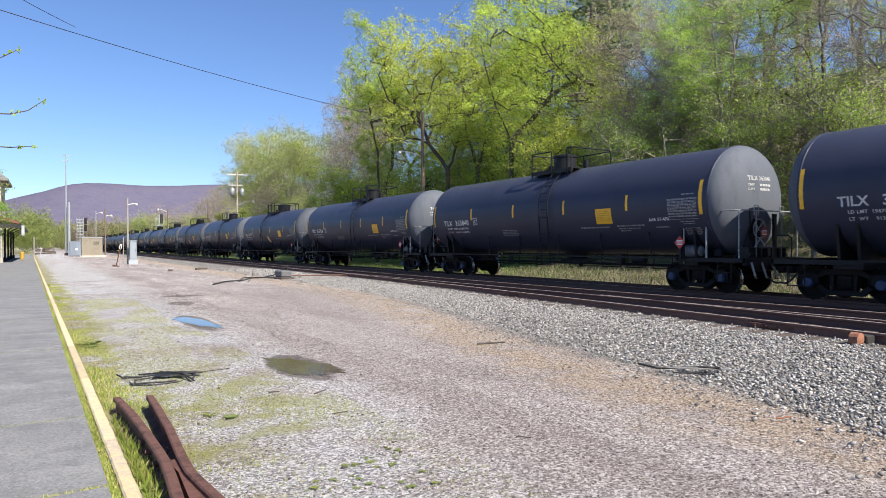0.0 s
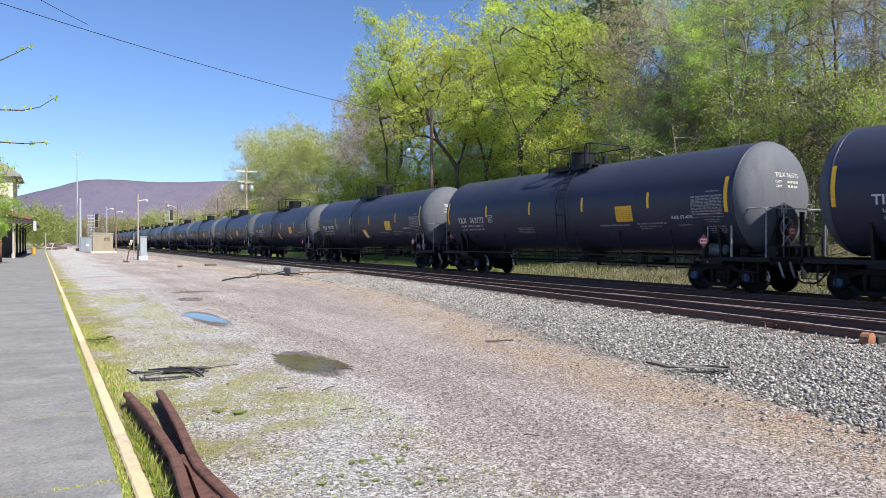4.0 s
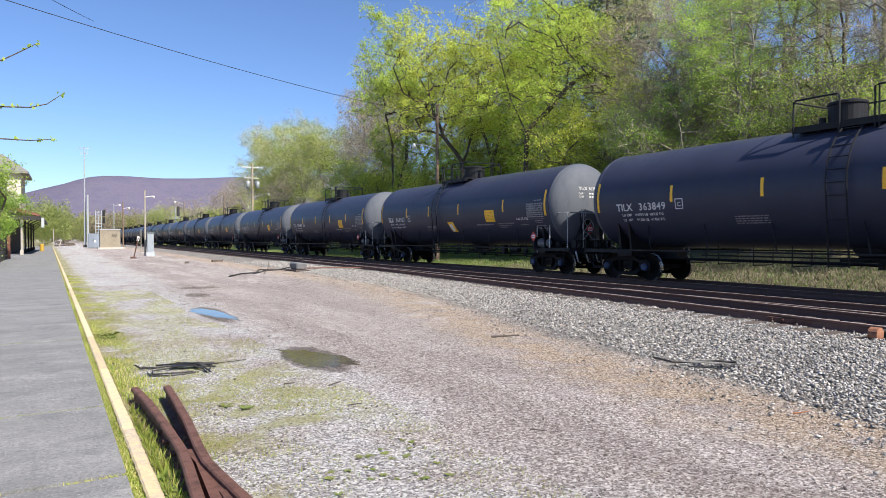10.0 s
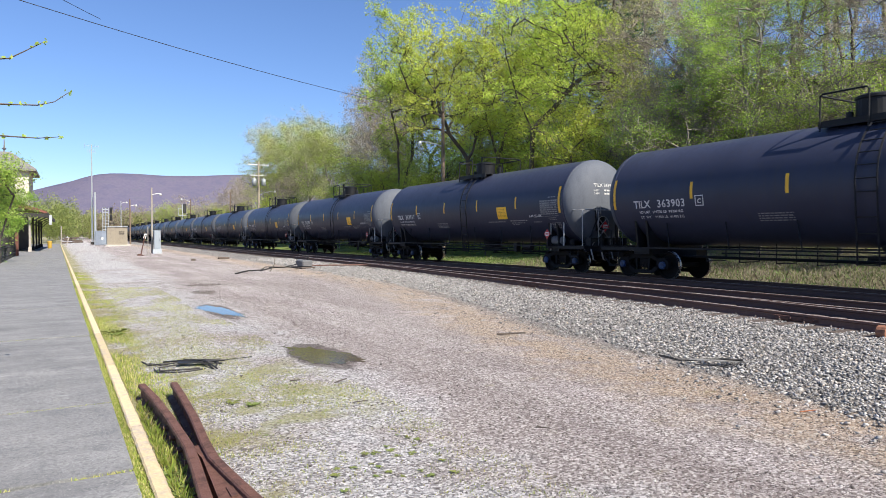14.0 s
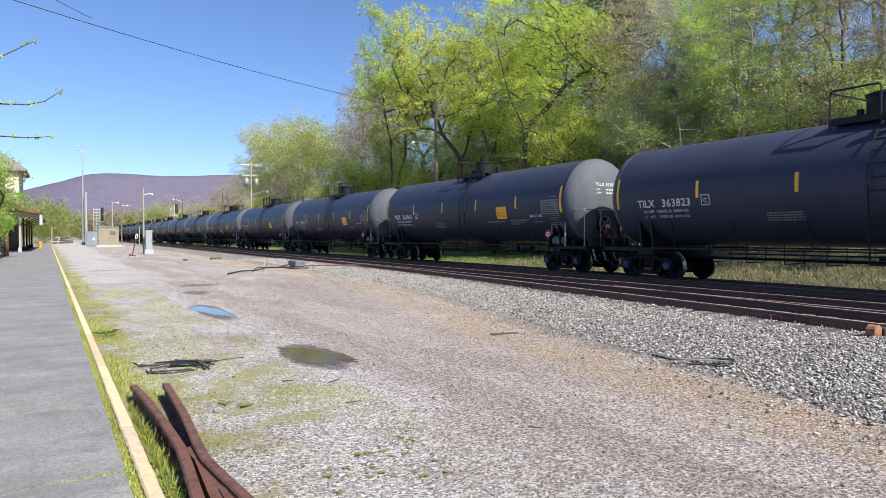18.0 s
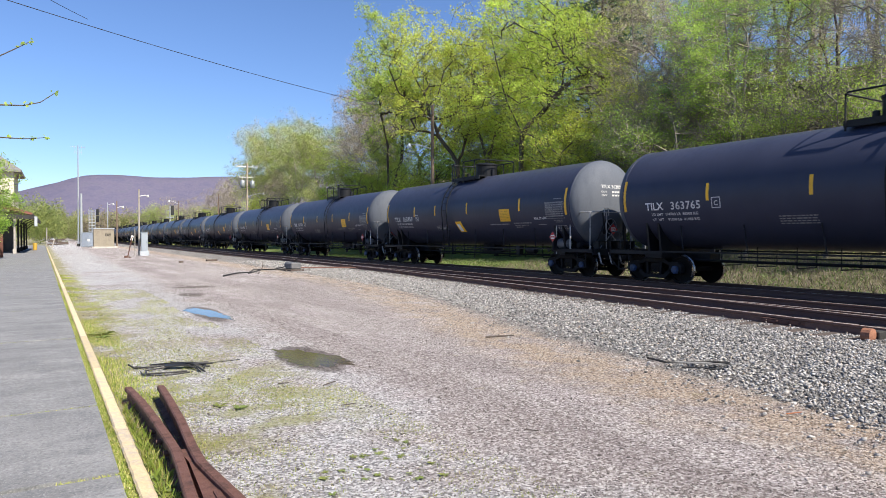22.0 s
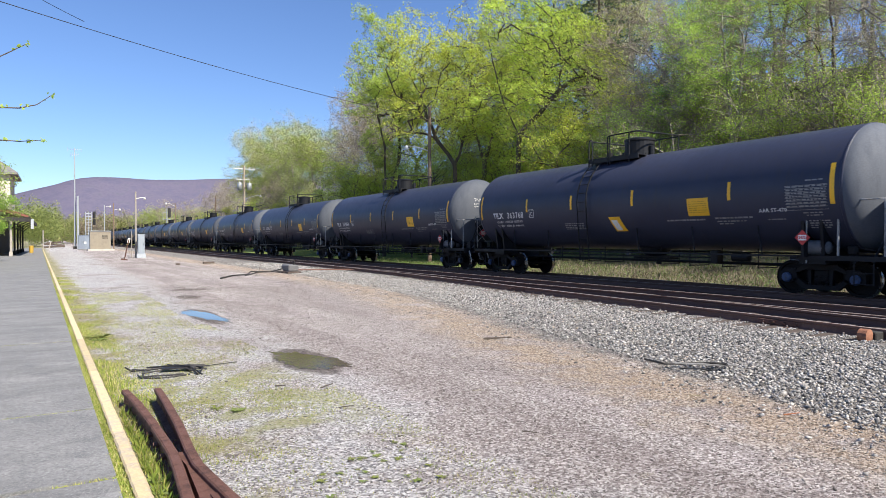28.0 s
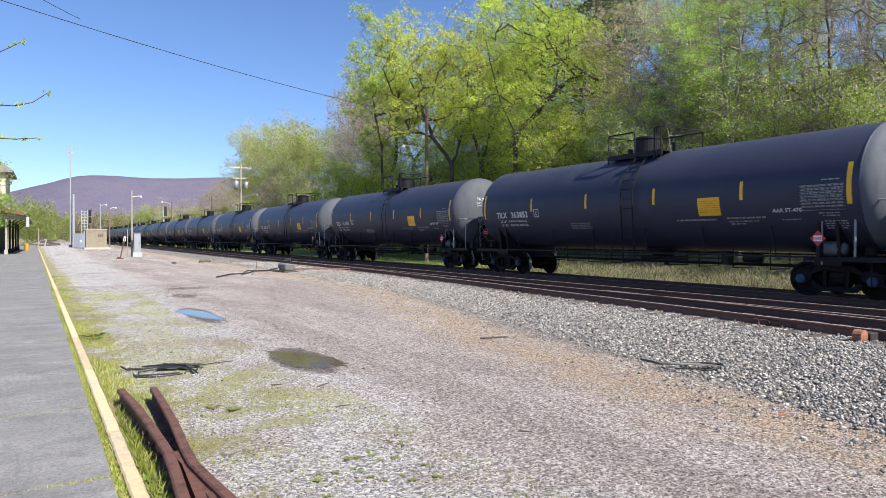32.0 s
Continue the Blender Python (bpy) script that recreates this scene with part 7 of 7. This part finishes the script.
def puddle(label, cx, cy, rx, ry, turn, seed, col, gloss=0.5, ripple=0.02):
    b = B()
    rnd = random.Random(seed)
    n = 96
    ph = [rnd.uniform(0, 6.28) for _ in range(5)]
    vs = []
    for k in range(n):
        a = 2 * math.pi * k / n
        r = 1 + 0.15 * math.sin(2 * a + ph[0]) + 0.12 * math.sin(3 * a + ph[1]) + 0.09 * math.sin(7 * a + ph[2]) + 0.06 * math.sin(13 * a + ph[3]) + 0.06 * math.sin(21 * a + ph[4]) + rnd.uniform(-0.05, 0.05)
        vs.append(b.verts.new((rx * r * math.cos(a), ry * r * math.sin(a), 0)))
    b.faces.new(vs)
    mt, nt, bs, co = material("puddle_water", 0.02 + ripple, spec=gloss)
    c = ramp_of(nt, noise_of(nt, co.outputs["Object"], 2.5, 4), [(0.3, col), (0.7, tuple(1.5 * q for q in col))])
    nt.links.new(c, bs.inputs["Base Color"])
    bump_to(nt, bs, noise_of(nt, co.outputs["Object"], 5, 2), ripple, 0.01)
    tagged(part("puddle", b, mt, at=pose(cx, cy, 0.004, 0, 0, turn)), label, "puddle")


puddle("shallow brown puddle in the gravel", 2.97, 8.66, 0.29, 0.88, 13, 3, (0.05, 0.036, 0.022), 0.28, 0.07)
puddle("shallow puddle that mirrors the blue sky", 2.79, 14.95, 0.21, 1.45, 9, 8, (0.05, 0.05, 0.05))


# the rusty rail frog lying beside the kerb
def frog():
    f = thing("rail_frog", "rusty cast rail frog lying in the grass beside the kerb", "rail frog", pose(0, 0, 0.0))

    def bar(name, path, z0):
        b = B()
        prof = [(-0.062, 0), (0.062, 0), (0.062, 0.014), (0.012, 0.03), (0.012, 0.105), (0.036, 0.12), (0.036, 0.148), (0.026, 0.158), (-0.026, 0.158), (-0.036, 0.148), (-0.036, 0.12), (-0.012, 0.105), (-0.012, 0.03), (-0.062, 0.014)]
        rings = []
        for i, (x, y) in enumerate(path):
            q0, q1 = path[max(i - 1, 0)], path[min(i + 1, len(path) - 1)]
            d = Vector((q1[0] - q0[0], q1[1] - q0[1], 0)).normalized()
            s = Vector((d.y, -d.x, 0))
            rings.append([b.verts.new(Vector((x, y, z0 + q)) + s * p) for p, q in prof])
        n = len(prof)
        for r0, r1 in zip(rings, rings[1:]):
            for k in range(n):
                b.faces.new((r0[k], r0[(k + 1) % n], r1[(k + 1) % n], r1[k]))
        b.faces.new(rings[0])
        b.faces.new(list(reversed(rings[-1])))
        bmesh.ops.recalc_face_normals(b, faces=b.faces[:])
        return part(name, b, M_RUST, f)

    bar("wing_rail", [(0.595, 7.22), (0.648, 6.6), (0.685, 5.8), (0.702, 5.2), (0.706, 4.92), (0.690, 4.55), (0.668, 4.2), (0.645, 3.8), (0.61, 3.2), (0.57, 2.6)], 0.0)
    bar("wing_rail", [(0.885, 7.14), (0.880, 6.5), (0.860, 5.7), (0.822, 4.95), (0.816, 4.60), (0.845, 4.28), (0.895, 3.8), (0.955, 3.2), (1.02, 2.6)], 0.0)
    b = B()
    prism(b, [(0.745, 5.0), (0.815, 5.0), (0.815, 4.78), (0.80, 4.6), (0.84, 4.1), (0.88, 3.4), (0.93, 2.6), (0.66, 2.6), (0.70, 3.5), (0.735, 4.2), (0.758, 4.7), (0.745, 4.85)], "z", 0.0, 0.125)
    part("point_casting", b, M_RUST, f, "rusty cast point between the wing rails")
    for k in range(5):
        y = 4.5 + 0.32 * k
        b = B()
        lathe(b, [(-0.045, 0.022), (0.0, 0.024), (0.012, 0.018)], "x", 6, Matrix.Translation((0.715 - 0.01 * k, y, 0.07)))
        part("bolt", b, M_RUST, f)
    b = B()
    box(b, 0.79, 0.83, 3.9, 4.06, 0.125, 0.135, pose(0, 0, 0, 0, 0, 0))
    part("filler_plate", b, M_RUST, f)


frog()


def strap_heap():
    h = thing("cable_heap", "tangled black straps and cable on the gravel", "cable heap", pose(1.25, 8.75, 0.0))
    lines = (((-0.42, 0.30, 0.02), (-0.30, 0.12, 0.03), (0.0, 0.10, 0.05), (0.25, 0.02, 0.05), (0.46, 0.05, 0.03)),
             ((-0.25, 0.35, 0.02), (-0.05, 0.12, 0.06), (0.15, -0.05, 0.05), (0.40, -0.10, 0.02)),
             ((-0.35, -0.22, 0.02), (-0.34, -0.05, 0.03), (0.05, 0.05, 0.04), (0.38, 0.18, 0.02)),
             ((-0.35, -0.22, 0.02), (-0.05, -0.28, 0.02), (0.10, -0.26, 0.02)),
             ((0.05, 0.16, 0.06), (0.2, -0.1, 0.07), (0.28, -0.42, 0.02)),
             ((0.28, -0.30, 0.02), (0.34, -0.15, 0.05), (0.20, 0.12, 0.05)),
             ((0.40, 0.12, 0.02), (0.6, 0.2, 0.01), (0.85, 0.24, 0.01)),
             ((-0.50, 0.34, 0.05), (-0.44, 0.22, 0.02), (-0.2, 0.16, 0.03), (0.1, 0.2, 0.04), (0.42, 0.14, 0.03)),
             ((-0.40, -0.12, 0.02), (-0.38, -0.28, 0.015), (-0.2, -0.36, 0.012), (0.0, -0.34, 0.012), (0.16, -0.30, 0.012)),
             ((-0.02, 0.22, 0.06), (0.1, 0.0, 0.06), (0.22, -0.2, 0.03), (0.24, -0.36, 0.012)))
    for i, l in enumerate(lines):
        b = B()
        tube(b, l, 0.005 if i == 6 else 0.011, 5)
        part("strap", b, M_BLACK, h)
    b = B()
    box(b, -0.12, 0.28, -0.03, 0.09, 0.04, 0.055, pose(0, 0, 0, 0, 0, -14))
    part("flat_strap", b, M_BLACK, h)


strap_heap()


def scrap(name, label, cat, pts, r, mat, z=0.03):
    t = thing(name, label, cat, pose(pts[0][0], pts[0][1], lift(*pts[0][:2]) + z))
    b = B()
    tube(b, [(p[0] - pts[0][0], p[1] - pts[0][1], (p[2] if len(p) > 2 else 0)) for p in pts], r, 6, r * 0.7)
    part("rod", b, mat, t)
    return t


M_STRAP = worn("weathered_strap", (0.24, 0.235, 0.23), (0.15, 0.14, 0.13), 0.7, 0.2, 8, 0.5)
s = thing("steel_strap", "weathered flat steel strap lying on the ballast", "strap", pose(7.02, 5.52, lift(7, 5.5) + 0.062, 4, 0, -40))
b = B()
prism(b, [(-0.30, -0.01), (0.02, -0.045), (0.42, -0.06), (0.40, 0.055), (-0.02, 0.045), (-0.30, 0.012)], "z", 0.0, 0.012)
part("strap", b, M_STRAP, s)
b = B()
tube(b, [(-0.62, 0.12, 0.02), (-0.40, -0.01, 0.0), (-0.2, 0.0, 0.0), (0.1, 0.02, 0.02), (0.36, -0.05, 0.03)], 0.014, 5)
part("wire", b, M_BLACK, s)
b = B()
tube(b, [(-0.25, -0.22, 0.0), (0.0, -0.26, 0.01), (0.12, -0.30, 0.0), (0.36, -0.06, 0.02)], 0.010, 5)
part("wire", b, M_BLACK, s)
for pts, r, mat, label in (
        (((6.02, 28.6), (6.8, 29.6, 0.06), (7.6, 30.6, 0.02), (8.2, 32.2, 0.08), (9.0, 33.4, 0.02)), 0.035, M_BLACK, "dark length of cable on the ballast"),
        (((7.4, 30.0), (8.4, 31.0, 0.12), (9.6, 31.6, 0.05)), 0.028, M_BLACK, "dark length of cable on the ballast"),
        (((7.7, 29.4), (8.1, 30.2, 0.25), (8.2, 30.5, 0.5)), 0.02, M_BARK, "broken branch on the ballast"),
        (((6.05, 8.9), (6.5, 8.75, 0.01)), 0.018, M_BARK, "short brown stick on the gravel"),
        (((2.50, 6.85), (2.68, 6.95, 0.01)), 0.008, M_BARK, "short brown stick on the gravel"),
        (((2.1, 7.2), (2.2, 7.13, 0.01)), 0.008, M_BARK, "short brown stick on the gravel"),
        (((2.35, 5.95), (2.5, 5.92, 0.01)), 0.006, M_BARK, "short brown stick on the gravel"),
        (((3.4, 4.42), (3.46, 4.3, 0.01)), 0.006, M_BARK, "short brown stick on the gravel"),
        (((5.80, 3.6), (5.92, 3.52, 0.02)), 0.007, worn("orange_scrap", (0.32, 0.11, 0.04), (0.2, 0.08, 0.05), 0.7), "small orange scrap on the ballast")):
    scrap("stick" if "stick" in label or "branch" in label else "cable" if "cable" in label else "scrap", label, "debris", pts, r, mat)
for x, y, a, ln, label in ((9.1, 47.0, 20, 0.4, "dark timber offcut lying on the ballast"), (6.9, 45.5, -10, 0.14, "small dark timber offcut on the ballast")):
    t = thing("timber_offcut", label, "timber", pose(x, y, lift(x, y), 0, 0, a))
    b = B()
    box(b, -ln, ln, -0.1, 0.1, -0.02, 0.13, None, 0.02)
    part("timber", b, M_TIE, t)


M_OLDSTEEL = worn("old_grey_steel", (0.12, 0.12, 0.125), (0.20, 0.19, 0.18), 0.7, 0.2, 6, 0.5)


def switch_machine():
    m = thing("switch_machine", "grey power switch machine beside the near track", "switch machine", pose(9.9, 31.6, 0.02, 0, 0, 4))
    b = B()
    box(b, -0.35, 0.35, -0.75, 0.75, 0.0, 0.10, None, 0.02)
    part("base", b, M_TIE, m)
    b = B()
    box(b, -0.26, 0.26, -0.62, 0.15, 0.10, 0.42, None, 0.05)
    part("gear_case", b, M_OLDSTEEL, m)
    b = B()
    lathe(b, [(0.15, 0.02), (0.16, 0.17), (0.55, 0.17), (0.62, 0.1), (0.63, 0.02)], "y", 14, Matrix.Translation((0, 0, 0.28)))
    part("motor", b, M_OLDSTEEL, m, soft=True)
    b = B()
    tube(b, [(0.15, -0.3, 0.42), (0.15, -0.3, 0.62), (-0.2, -0.35, 0.66)], 0.03, 6)
    part("hand_lever", b, M_DARK, m)
    for y in (-0.45, 0.0):
        b = B()
        tube(b, [(0.2, y, 0.16), (3.4, y + 0.2, 0.10)], 0.025, 6)
        part("throw_rod", b, M_RUST, m)
    b = B()
    tube(b, [(-0.2, 0.4, 0.2), (-0.6, 0.9, 0.05), (-1.3, 1.2, 0.03)], 0.03, 6)
    part("conduit", b, M_BLACK, m)


switch_machine()


# rail fastenings seen from the yard: plates, spikes and joint bars on the near rails
def fastenings():
    pb, sb = B(), B()
    box(pb, -0.16, 0.16, -0.09, 0.09, 0, 0.018)
    box(sb, -0.013, 0.013, -0.013, 0.013, 0, 0.04, None, 0.004)
    pm, sm = mesh_of(pb, "tie_plate"), mesh_of(sb, "spike")
    for q in (pm, sm):
        q.materials.append(M_RUST)
    M_SP = worn("spike_pale", (0.22, 0.18, 0.16), (0.12, 0.08, 0.07), 0.7, 0.3, 20, 0.3)
    sm.materials.clear()
    sm.materials.append(M_SP)
    rnd = random.Random(14)
    y = 4.0
    while y < 42:
        x = NEAR_X - G - turnout(y) - 0.08
        part("tie_plate", pm, None, side_track, at=pose(x, y, TIE_Z - 0.004))
        if rnd.random() < 0.8:
            part("spike", sm, None, side_track, at=pose(x - 0.10, y + rnd.uniform(-0.05, 0.05), TIE_Z + 0.012, 0, 0, rnd.uniform(-20, 20)))
        y += 0.53
    for y in (7.4, 16.6, 25.9):
        x = NEAR_X - G - turnout(y) - 0.08
        b = B()
        box(b, -0.035, 0.0, -0.45, 0.45, 0.03, 0.12, None, 0.008)
        jb = part("joint_bar", b, M_RUST, side_track, "rusty bolted joint bar", at=pose(x - 0.012, y, TIE_Z))
        for k in range(4):
            b = B()
            lathe(b, [(-0.06, 0.016), (-0.03, 0.02)], "x", 6, Matrix.Translation((0, -0.33 + 0.22 * k, 0.075)))
            part("bolt", b, M_RUST, jb)
    # rusty anchor block at a tie end
    a = thing("rail_anchor", "rusty round rail anchor at a tie's end", "anchor", pose(11.25, 5.62, 0.0))
    b = B()
    lathe(b, [(-0.09, 0.05), (-0.07, 0.115), (0.07, 0.115), (0.09, 0.05)], "y", 14, Matrix.Translation((0, 0, 0.10)))
    part("block", b, worn("orange_rust", (0.24, 0.105, 0.06), (0.14, 0.06, 0.04), 0.85, 0, 9, 0.5), a)
    b = B()
    box(b, 0.10, 0.34, -0.12, 0.12, -0.05, 0.16, None, 0.015)
    part("bracket", b, M_DARK, a)


fastenings()


motions()
